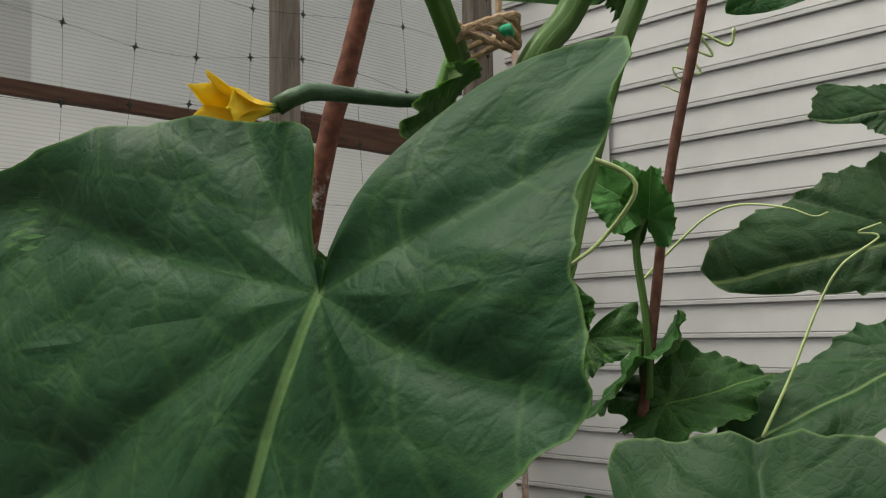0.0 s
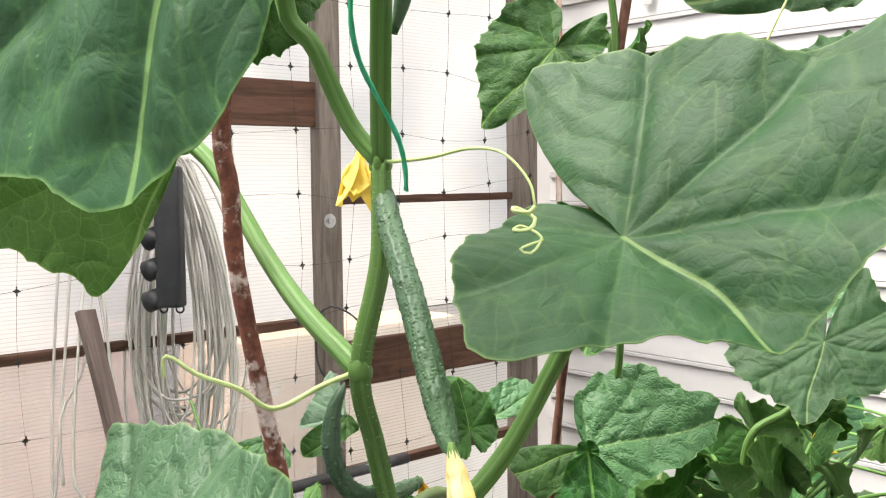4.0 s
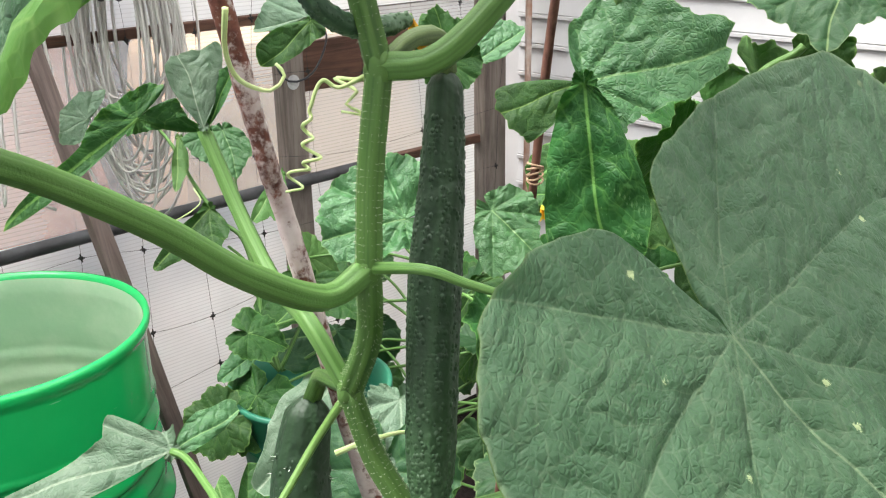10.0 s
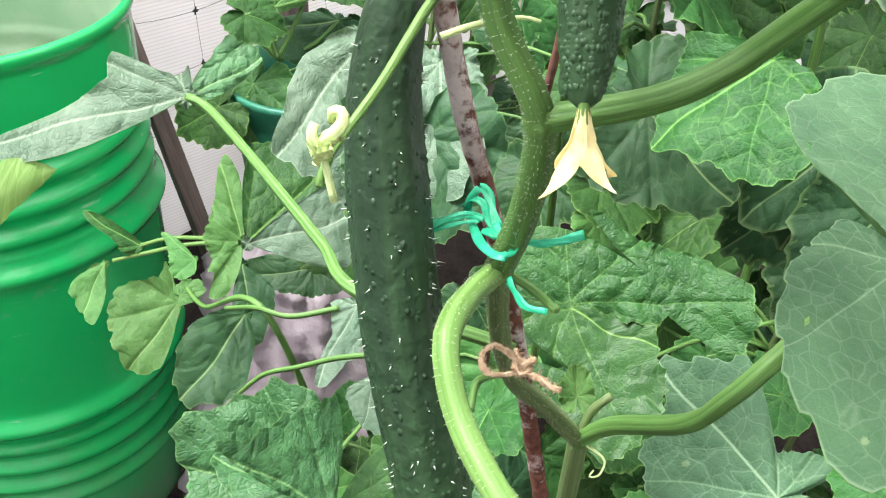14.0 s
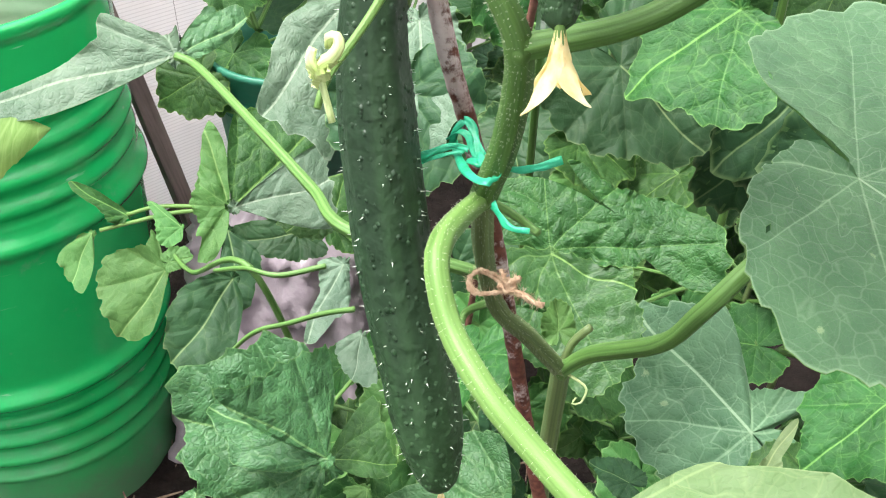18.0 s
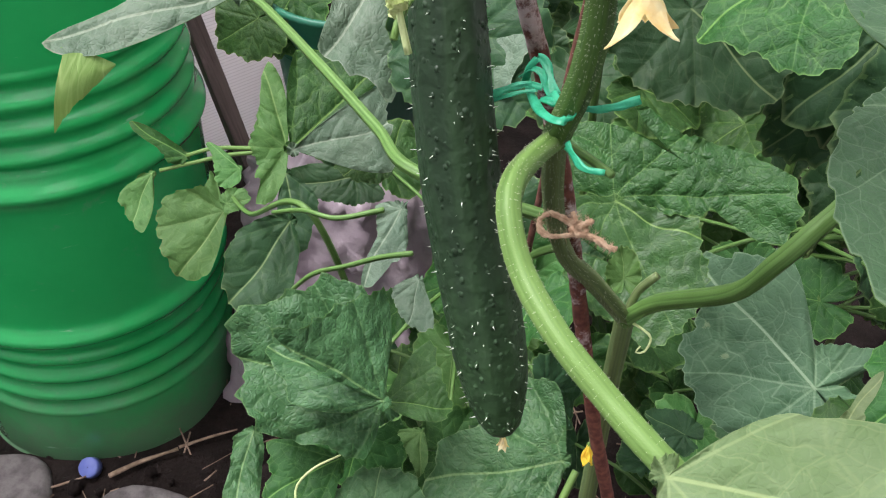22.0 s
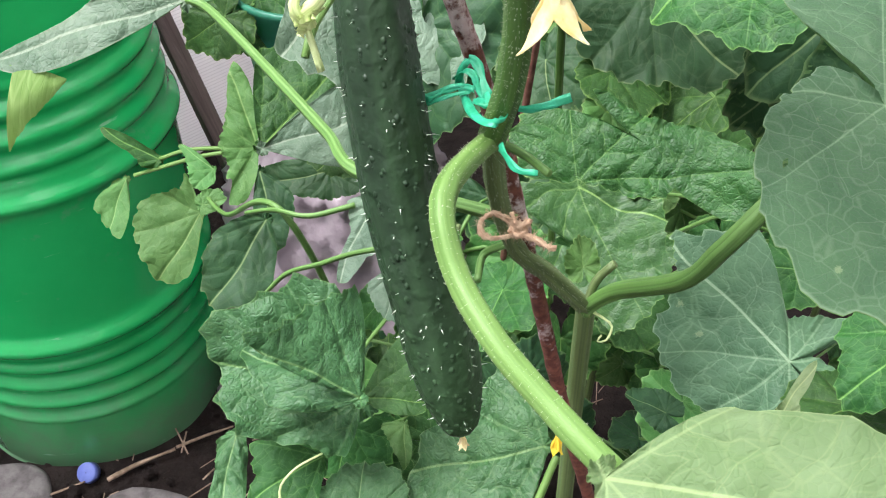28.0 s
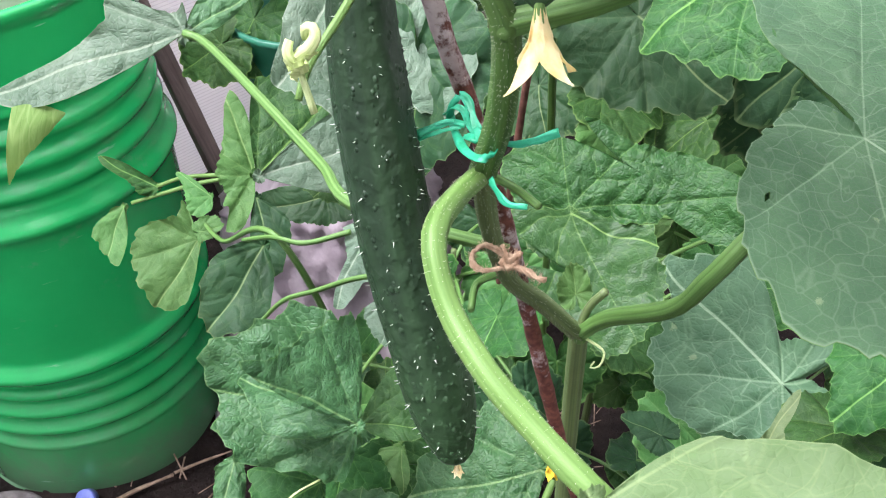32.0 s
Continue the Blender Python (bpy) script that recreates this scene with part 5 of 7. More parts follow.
leaf(vine, (0.052, 0.289, 1.013), (0.159, 0.269, 1.016), (0.066, 0.369, 1.041), LEAF_SUNLIT, shape=(0.07, 0.07, 0.07, 0.07, 0.07, 0.07, 0.09, 0.12, 0.17, 0.26, 0.39, 0.57, 0.65, 0.78, 0.95, 1.05, 1.21, 1.24, 1.23, 0.96, 0.65, 0.52, 0.07, 0.07, 0.07, 0.07, 0.07, 0.07, 0.07, 0.07, 0.07, 0.07, 0.07, 0.07, 0.07), ruffle=0.03, seed=7, back=LEAF_SUNLIT, pleat=0.03, label="bright yellow-green leaf with an uneven rim")
leaf(vine, (0.125, 0.311, 1.023), (0.140, 0.326, 1.041), (0.107, 0.324, 1.026), LEAF_SUNLIT, shape=(0.07, 0.07, 0.07, 0.07, 0.07, 0.07, 0.13, 0.29, 0.29, 0.32, 0.39, 1.01, 0.32, 0.21, 0.16, 0.14, 0.13, 0.13, 0.13, 0.14, 0.16, 0.09, 0.07), ruffle=0.03, seed=107, back=LEAF_SUNLIT, name="leaf_rim", saw_size=0.02)
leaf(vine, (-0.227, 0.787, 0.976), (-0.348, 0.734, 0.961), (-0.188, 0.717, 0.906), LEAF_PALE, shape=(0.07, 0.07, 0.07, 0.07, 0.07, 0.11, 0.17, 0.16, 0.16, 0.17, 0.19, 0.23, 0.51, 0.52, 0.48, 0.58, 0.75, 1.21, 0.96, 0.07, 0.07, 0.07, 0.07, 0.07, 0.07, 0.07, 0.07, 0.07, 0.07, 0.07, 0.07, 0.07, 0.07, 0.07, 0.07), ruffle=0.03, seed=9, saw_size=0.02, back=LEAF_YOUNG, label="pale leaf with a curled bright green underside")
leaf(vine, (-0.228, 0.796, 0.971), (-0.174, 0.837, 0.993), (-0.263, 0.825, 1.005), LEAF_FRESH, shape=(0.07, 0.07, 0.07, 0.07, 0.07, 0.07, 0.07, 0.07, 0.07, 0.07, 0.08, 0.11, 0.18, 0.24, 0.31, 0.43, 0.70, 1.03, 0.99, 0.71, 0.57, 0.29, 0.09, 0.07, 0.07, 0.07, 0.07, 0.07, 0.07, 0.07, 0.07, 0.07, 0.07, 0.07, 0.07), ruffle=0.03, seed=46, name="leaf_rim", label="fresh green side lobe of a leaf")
rim_strip(vine, [(-0.357, 0.719, 0.949), (-0.348, 0.723, 0.949), (-0.334, 0.727, 0.945), (-0.320, 0.729, 0.937)],
          [(-0.364, 0.685, 0.897), (-0.351, 0.699, 0.912), (-0.336, 0.713, 0.923), (-0.320, 0.728, 0.936)], LEAF_FLAP, "yellowish turned-up edge of a leaf", 0.12, 0.2)
leaf(vine, (-0.057, 0.231, 1.410), (0.003, 0.214, 1.482), (-0.080, 0.295, 1.444), LEAF_SPOT, shape=(0.07, 0.07, 0.07, 0.07, 0.07, 0.07, 0.07, 0.07, 0.07, 0.07, 0.08, 0.09, 0.10, 0.12, 0.18, 0.85, 0.92, 1.03, 0.97, 0.92, 0.89, 0.90, 0.93, 0.96, 1.03, 1.14, 1.29, 1.05, 1.05, 0.13, 0.07, 0.07, 0.07, 0.07, 0.07), ruffle=0.03, seed=4, saw_size=0.018, droop=0.05, quilt=0.014, back=LEAF_YOUNG, label="pale spotted leaf with a bent-down rim")
rim_strip(vine, [(0.003, 0.179, 1.452), (-0.008, 0.189, 1.447), (-0.018, 0.199, 1.441), (-0.025, 0.204, 1.437), (-0.034, 0.210, 1.431), (-0.036, 0.209, 1.426), (-0.045, 0.215, 1.418), (-0.050, 0.215, 1.410), (-0.053, 0.211, 1.403), (-0.062, 0.214, 1.392)],
          [(0.001, 0.187, 1.449), (-0.008, 0.193, 1.442), (-0.015, 0.197, 1.436), (-0.023, 0.202, 1.430), (-0.030, 0.206, 1.424), (-0.036, 0.208, 1.416), (-0.041, 0.208, 1.409), (-0.045, 0.207, 1.401), (-0.048, 0.203, 1.394), (-0.049, 0.200, 1.388)], LEAF_RIM, "bent-down bright rim of a leaf", 0.2)
# one arched leaf: pale material for its lit top, dark for its shaded underside
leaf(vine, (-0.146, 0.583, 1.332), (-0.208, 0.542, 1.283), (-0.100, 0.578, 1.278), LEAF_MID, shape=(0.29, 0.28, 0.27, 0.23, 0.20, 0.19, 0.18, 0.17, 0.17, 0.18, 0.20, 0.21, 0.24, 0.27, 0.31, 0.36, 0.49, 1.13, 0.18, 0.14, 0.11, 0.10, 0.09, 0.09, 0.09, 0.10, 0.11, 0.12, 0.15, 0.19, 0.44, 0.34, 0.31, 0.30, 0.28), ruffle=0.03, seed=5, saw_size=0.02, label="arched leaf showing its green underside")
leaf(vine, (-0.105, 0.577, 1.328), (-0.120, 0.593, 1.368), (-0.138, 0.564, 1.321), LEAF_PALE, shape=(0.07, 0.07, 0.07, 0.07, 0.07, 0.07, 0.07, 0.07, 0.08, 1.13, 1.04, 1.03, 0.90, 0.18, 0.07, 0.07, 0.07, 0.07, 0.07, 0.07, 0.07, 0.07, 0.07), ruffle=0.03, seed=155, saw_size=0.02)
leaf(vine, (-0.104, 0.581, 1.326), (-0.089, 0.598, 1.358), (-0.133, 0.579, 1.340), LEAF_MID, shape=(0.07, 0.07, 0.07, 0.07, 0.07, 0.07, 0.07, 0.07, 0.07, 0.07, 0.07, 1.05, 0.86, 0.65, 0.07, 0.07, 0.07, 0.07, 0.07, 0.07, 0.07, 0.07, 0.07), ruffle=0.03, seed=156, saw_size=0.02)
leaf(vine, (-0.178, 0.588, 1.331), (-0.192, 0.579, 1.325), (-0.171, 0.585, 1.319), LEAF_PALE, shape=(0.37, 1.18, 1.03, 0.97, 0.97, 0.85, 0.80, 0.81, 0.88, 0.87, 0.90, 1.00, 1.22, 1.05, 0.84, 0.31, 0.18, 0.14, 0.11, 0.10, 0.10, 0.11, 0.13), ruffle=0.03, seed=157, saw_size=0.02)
# lit and shaded lobes of one blade, again told apart by material colour
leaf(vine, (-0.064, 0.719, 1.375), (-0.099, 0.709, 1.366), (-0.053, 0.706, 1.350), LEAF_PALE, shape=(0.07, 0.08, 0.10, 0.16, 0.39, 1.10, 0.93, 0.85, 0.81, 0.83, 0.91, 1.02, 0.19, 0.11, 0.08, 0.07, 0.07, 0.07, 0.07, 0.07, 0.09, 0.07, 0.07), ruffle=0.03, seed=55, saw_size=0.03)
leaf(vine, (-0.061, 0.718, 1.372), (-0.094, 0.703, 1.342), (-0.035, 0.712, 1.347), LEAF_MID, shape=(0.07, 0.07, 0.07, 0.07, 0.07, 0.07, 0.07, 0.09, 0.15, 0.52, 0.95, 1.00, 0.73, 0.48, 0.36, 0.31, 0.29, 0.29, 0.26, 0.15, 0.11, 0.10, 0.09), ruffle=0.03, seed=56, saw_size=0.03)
leaf(vine, (-0.154, 0.320, 1.906), (-0.113, 0.349, 1.901), (-0.143, 0.311, 1.944), LEAF_YOUNG, shape=(0.27, 0.28, 0.33, 0.42, 0.61, 0.52, 0.48, 0.47, 0.49, 0.55, 0.69, 1.02, 0.90, 0.59, 0.33, 0.24, 0.20, 0.18, 0.17, 0.18, 0.20, 0.25, 0.29), ruffle=0.03, seed=57, saw_size=0.02)
leaf(vine, (0.353, 0.743, 1.994), (0.245, 0.788, 1.965), (0.384, 0.761, 1.905), LEAF_FRESH, shape=(0.07, 0.07, 0.10, 0.32, 0.32, 0.34, 0.39, 0.50, 0.64, 0.77, 0.87, 1.03, 0.07, 0.07, 0.07, 0.07, 0.07, 0.07, 0.07, 0.07, 0.07, 0.07, 0.07), ruffle=0.03, seed=13)
leaf(vine, (-0.071, 0.522, 1.709), (-0.091, 0.507, 1.640), (-0.065, 0.523, 1.654), LEAF_MID, 0.0, 0.1, 0.1, 0.05, 11)
leaf(vine, (0.001, 0.347, 1.787), (-0.012, 0.325, 1.768), (-0.010, 0.324, 1.783), LEAF_MID, 0.1, 0.1, 0.3, 0.10, 12)

# fruits
cucumber(vine, [(-0.040, 0.506, 1.190), (-0.047, 0.492, 1.13), (-0.037, 0.462, 1.04), (-0.020, 0.436, 0.96), (-0.004, 0.414, 0.880)], 0.0208, FRUIT, 1000, 0.0014, 21, "long dark green warty cucumber", 0.30, start=0.52)
stem(vine, [NODE_K, (-0.020, 0.472, 1.216), (-0.032, 0.496, 1.206), (-0.040, 0.506, 1.186)], (0.0036, 0.0050), STEM, "fruit_stalk", 10, 5)
cucumber(vine, [(0.040, 0.472, 1.378), (0.038, 0.462, 1.33), (0.034, 0.446, 1.28), (0.032, 0.424, 1.22), (0.031, 0.400, 1.178)], 0.0122, FRUIT, 1700, 0.0011, 22, "dark green cucumber with a tapered neck", 0.40, False, 0.62)
stem(vine, [NODE_D, (0.026, 0.452, 1.394), (0.038, 0.468, 1.392), (0.040, 0.472, 1.376)], (0.0035, 0.0048), STEM_DARK, "fruit_stalk", 10, 5)
cucumber(vine, [(0.004, 0.470, 1.575), (0.012, 0.440, 1.55), (0.026, 0.400, 1.52), (0.040, 0.358, 1.487), (0.0515, 0.324, 1.458)], 0.0066, FRUIT_PALE, 1100, 0.0009, 23, "young knobbly grey-green cucumber", 0.1, False)
cucumber(vine, [(-0.010, 0.420, 1.468), (-0.016, 0.416, 1.452), (-0.016, 0.414, 1.430), (-0.008, 0.422, 1.410), (0.008, 0.444, 1.400), (0.026, 0.466, 1.402)], 0.0048, FRUIT_SMALL, 260, 0.0009, 24, "small cucumber curved like a hook", 0.2, False)
stem(vine, [(0.020, 0.439, 1.704), (0.023, 0.451, 1.695), (0.020, 0.453, 1.674), (0.014, 0.454, 1.652)], lambda t: 0.0018 + 0.0036 * math.sin(math.pi * min(1, t * 0.9 + 0.1)), FRUIT_SMALL, "small_fruit", 12, 0, label="small dark green young fruit")
stem(vine, [(0.007, 0.412, 1.810), (-0.013, 0.411, 1.805), (-0.035, 0.402, 1.805), (-0.056, 0.389, 1.804), (-0.068, 0.384, 1.797)], lambda t: 0.0026 + 0.0014 * t, FRUIT_SMALL, "small_fruit", 12, 0, label="thin young fruit with its open flower")

# flowers
flower(vine, (-0.070, 0.383, 1.796), Vector((-0.098, 0.353, 1.788)) - Vector((-0.070, 0.383, 1.796)), 0.036, PETAL, 1, 5, 0.35, "open bright yellow flower")
flower(vine, (-0.010, 0.488, 1.592), Vector((-0.013, 0.477, 1.559)) - Vector((-0.010, 0.488, 1.592)), 0.036, PETAL_SOFT, 2, 6, 0.32, "drooping yellow flower", 0.05, 1.2)
flower(vine, (0.0515, 0.325, 1.460), Vector((0.059, 0.332, 1.422)) - Vector((0.052, 0.347, 1.451)), 0.037, PETAL_DRY, 3, 5, 0.0, "pale withered flower at a fruit tip", 0.5, 0.62)
flower(vine, (0.025, 0.465, 1.402), (0.25, 0.1, -1.0), 0.018, PETAL_ORANGE, 4, 5, 0.35, "small orange withered flower")
flower(vine, (0.031, 0.399, 1.180), Vector((0.038, 0.443, 1.113)) - Vector((0.036, 0.450, 1.145)), 0.036, PETAL_DRY, 5, 5, 0.50, "withered yellow flower with limp petals", 0.7, 0.62, 0.36)
flower(vine, (-0.004, 0.4135, 0.882), (0.0, -0.25, -1), 0.011, PETAL_DRY, 6, 5, 0.3, "tiny withered flower")

# thin shoots and tendrils
stem(vine, [NODE_K, (-0.027, 0.443, 1.198), (-0.044, 0.419, 1.175), (-0.060, 0.397, 1.158), (-0.064, 0.386, 1.149)], (0.0024, 0.0016), STALK_LIGHT, "shoot", 8, 0)
stem(vine, [(-0.058, 0.384, 1.144), (-0.060, 0.386, 1.152), (-0.062, 0.387, 1.161)], (0.0016, 0.0014), TENDRIL, "shoot", 8, 0)
for pts in (((-0.061, 0.387, 1.161), (-0.062, 0.388, 1.167), (-0.058, 0.388, 1.170), (-0.055, 0.390, 1.174), (-0.056, 0.392, 1.177), (-0.059, 0.393, 1.176), (-0.059, 0.394, 1.172)), ((-0.062, 0.389, 1.164), (-0.065, 0.387, 1.167), (-0.066, 0.388, 1.170), (-0.065, 0.390, 1.173))):
    stem(vine, pts, (0.0030, 0.0019), BUD, "leaf_bud", 10, 4, 0.2, "pale curled shoot tip", 0.003)
for k, (a, b, c) in enumerate((((-0.061, 0.387, 1.162), (-0.056, 0.388, 1.170), (-0.058, 0.384, 1.166)), ((-0.062, 0.388, 1.164), (-0.067, 0.385, 1.167), (-0.064, 0.385, 1.170)))):
    leaf(vine, a, b, c, BUD, 0.3, 0.3, 0.5, 0.12, 30 + k, False, BUD, wide=0.6, name="leaf_bud")
tendril(vine, [NODE_B, (0.034, 0.433, 1.585), (0.056, 0.414, 1.589), (0.073, 0.394, 1.586), (0.085, 0.384, 1.573), (0.088, 0.379, 1.561)])
tendril(vine, [(0.088, 0.379, 1.561), (0.085, 0.379, 1.558), (0.078, 0.374, 1.559), (0.079, 0.384, 1.560), (0.088, 0.384, 1.555), (0.085, 0.379, 1.550), (0.078, 0.374, 1.550), (0.082, 0.389, 1.551), (0.091, 0.383, 1.546), (0.086, 0.378, 1.539), (0.081, 0.378, 1.541), (0.092, 0.383, 1.545)])
tendril(vine, [NODE_C, (-0.024, 0.432, 1.464), (-0.047, 0.416, 1.455), (-0.061, 0.403, 1.468), (-0.081, 0.397, 1.477), (-0.092, 0.393, 1.486), (-0.096, 0.391, 1.486), (-0.096, 0.391, 1.477)], None, 0.0014)
tendril(vine, [(-0.026, 0.338, 1.420), (-0.029, 0.345, 1.406), (-0.027, 0.352, 1.395), (-0.019, 0.363, 1.389), (-0.014, 0.365, 1.394), (-0.017, 0.366, 1.398)])
tendril(vine, [NODE_D, (-0.005, 0.444, 1.375), (-0.013, 0.444, 1.378), (-0.018, 0.441, 1.368), (-0.020, 0.436, 1.354), (-0.017, 0.434, 1.345), (-0.024, 0.431, 1.341), (-0.026, 0.427, 1.332)], (5, 0.002, 0.004))
tendril(vine, [NODE_D, (0.003, 0.446, 1.378), (-0.009, 0.455, 1.377), (0.002, 0.444, 1.373), (-0.003, 0.442, 1.368), (0.006, 0.442, 1.363), (-0.005, 0.441, 1.365)])
tendril(vine, [NODE_E, (0.032, 0.399, 1.307), (0.049, 0.396, 1.302), (0.068, 0.393, 1.297)], None, 0.0026, STALK)
tendril(vine, [(0.014, 0.425, 1.71), (0.030, 0.349, 1.784), (0.050, 0.354, 1.770), (0.066, 0.356, 1.763), (0.070, 0.357, 1.755), (0.059, 0.367, 1.739), (0.046, 0.365, 1.729)], None, 0.0012)
tendril(vine, [(-0.022, 0.470, 1.174), (-0.007, 0.473, 1.179), (0.012, 0.483, 1.179), (0.021, 0.482, 1.178)], None, 0.0014)
tendril(vine, [FORK, (0.095, 0.528, 0.861), (0.100, 0.523, 0.858), (0.096, 0.517, 0.851), (0.090, 0.517, 0.850), (0.093, 0.520, 0.853)])
leaf(vine, (0.084, 0.569, 0.872), (0.082, 0.585, 0.889), (0.095, 0.576, 0.882), LEAF_YOUNG, 0.4, 0.2, 0.4, 0.12, 40, False, LEAF_YOUNG, name="leaf_bud")
for k, p in enumerate(((0.045, 0.375, 1.704), (0.050, 0.375, 1.707), (0.040, 0.379, 1.710))):
    leaf(vine, p, Vector(p) + Vector((0.012 * (k - 0.6), -0.004, 0.004 - 0.012 * (k == 0))), Vector(p) + Vector((0.0, -0.004, 0.010)), LEAF_YOUNG, 0.5, 0.3, 0.6, 0.2, 50 + k, False, LEAF_YOUNG, wide=0.7, name="leaf_bud")

# rod that carries the vine
pole = part("support_rod", sweep([(-0.013, 0.500, 1.996), (-0.020, 0.500, 1.952), (-0.030, 0.500, 1.927), (-0.052, 0.500, 1.842), (-0.064, 0.500, 1.797), (-0.095, 0.500, 1.621), (-0.092, 0.500, 1.567), (-0.087, 0.500, 1.505), (-0.054, 0.500, 1.334), (-0.046, 0.505, 1.295), (-0.012, 0.512, 1.13), (0.008, 0.516, 1.06), (0.034, 0.518, 0.953), (0.073, 0.535, 0.761), (0.14, 0.545, 0.45), (0.26, 0.56, GROUND - 0.02)], 0.0055, 10, 0.01, 0, 0, 0.06, 2), ROD, None)
tagged(pole, "bent rusty rod with flaking pale paint", "rod")

# ties
tie = thing("green_tie", TIE, "green plastic twine tied round stem and rod", "twine")
VIEW_UP = (-0.01, 0.61, 0.79)
for k, (pts, width) in enumerate((([(-0.004, 0.490, 1.075), (-0.002, 0.478, 1.073), (0.002, 0.461, 1.074), (0.008, 0.448, 1.077), (0.015, 0.446, 1.079), (0.018, 0.459, 1.076)], (0.0042, 0.0052)),
                                  ([(-0.005, 0.488, 1.074), (-0.003, 0.486, 1.084), (0.001, 0.488, 1.089), (0.005, 0.485, 1.087), (0.007, 0.478, 1.082), (0.010, 0.471, 1.077)], (0.0038, 0.0052)),
                                  ([(-0.007, 0.490, 1.076), (-0.002, 0.484, 1.084), (0.003, 0.480, 1.084), (0.005, 0.476, 1.079), (0.009, 0.471, 1.075)], (0.0030, 0.0040)),
                                  ([(0.009, 0.472, 1.079), (0.010, 0.463, 1.077), (0.007, 0.466, 1.077), (0.003, 0.472, 1.075)], (0.0040, 0.0050)),
                                  ([(0.003, 0.475, 1.079), (-0.004, 0.480, 1.078), (-0.013, 0.480, 1.075), (-0.022, 0.479, 1.071)], (0.0030, 0.0042)),
                                  ([(0.001, 0.476, 1.077), (-0.008, 0.478, 1.074), (-0.022, 0.479, 1.068)], (0.0016, 0.0024)),
                                  ([(-0.002, 0.479, 1.079), (-0.010, 0.480, 1.077), (-0.019, 0.480, 1.072)], (0.0010, 0.0012)),
                                  ([(0.017, 0.465, 1.077), (0.026, 0.458, 1.078), (0.035, 0.455, 1.081), (0.049, 0.454, 1.087)], (0.0028, 0.0044)),
                                  ([(0.029, 0.458, 1.078), (0.040, 0.455, 1.081), (0.048, 0.454, 1.085)], (0.0022, 0.0020)),
                                  ([(0.015, 0.444, 1.066), (0.018, 0.436, 1.065), (0.023, 0.427, 1.064), (0.032, 0.423, 1.065)], (0.0048, 0.0026)),
                                  ([(0.016, 0.443, 1.065), (0.021, 0.432, 1.063), (0.031, 0.424, 1.063)], (0.0022, 0.0008)))):
    under(part("strand", ribbon(pts, width, VIEW_UP if k > 3 else (0.8, 0.1, 0.4), 70 + k), RIBBON, None), tie)
tie2 = thing("green_tie", (0.025, 0.372, 1.716), "green plastic twine hanging down the vine", "twine")
for pts in ([(0.024, 0.382, 1.709), (0.014, 0.383, 1.700), (0.004, 0.389, 1.681), (-0.000, 0.396, 1.654), (0.003, 0.402, 1.632), (0.012, 0.409, 1.612), (0.020, 0.414, 1.595), (0.023, 0.419, 1.580), (0.023, 0.423, 1.568)], [(0.029, 0.368, 1.719), (0.024, 0.367, 1.715), (0.021, 0.371, 1.704), (0.014, 0.373, 1.686)],
            [(0.021, 0.371, 1.715), (0.029, 0.368, 1.718), (0.035, 0.373, 1.710), (0.032, 0.378, 1.704)], [(0.027, 0.378, 1.795), (0.027, 0.376, 1.761), (0.027, 0.372, 1.728)]):
    under(part("strand", sweep(pts, 0.0013, 8, 0.004, 2, 0.6, 0.2), RIBBON, None), tie2)
tie3 = thing("twine_knot", (0.016, 0.401, 1.825), "brown twine knot on the vine top with a green end", "twine")
for k in range(5):
    c = Vector((0.017, 0.392, 1.823))
    under(part("strand", sweep([c + Vector((0.014 * math.cos(a + k), 0.010 * math.sin(a + k), 0.004 * math.sin(2 * a + k) + 0.002 * k)) for a in [j * 0.7 for j in range(9)]], 0.0016, 6, 0.004), JUTE, None), tie3)
under(part("strand", sweep([(0.023, 0.393, 1.825), (0.023, 0.395, 1.859), (0.021, 0.396, 1.918)], 0.0014, 6, 0.01), JUTE, None), tie3)
under(part("strand", sweep([(0.023, 0.382, 1.825), (0.026, 0.382, 1.827), (0.027, 0.388, 1.825)], 0.0022, 6, 0.003), RIBBON, None), tie3)
knot = thing("jute_tie", TWINE, "hairy jute twine wound round stem and rod", "twine")
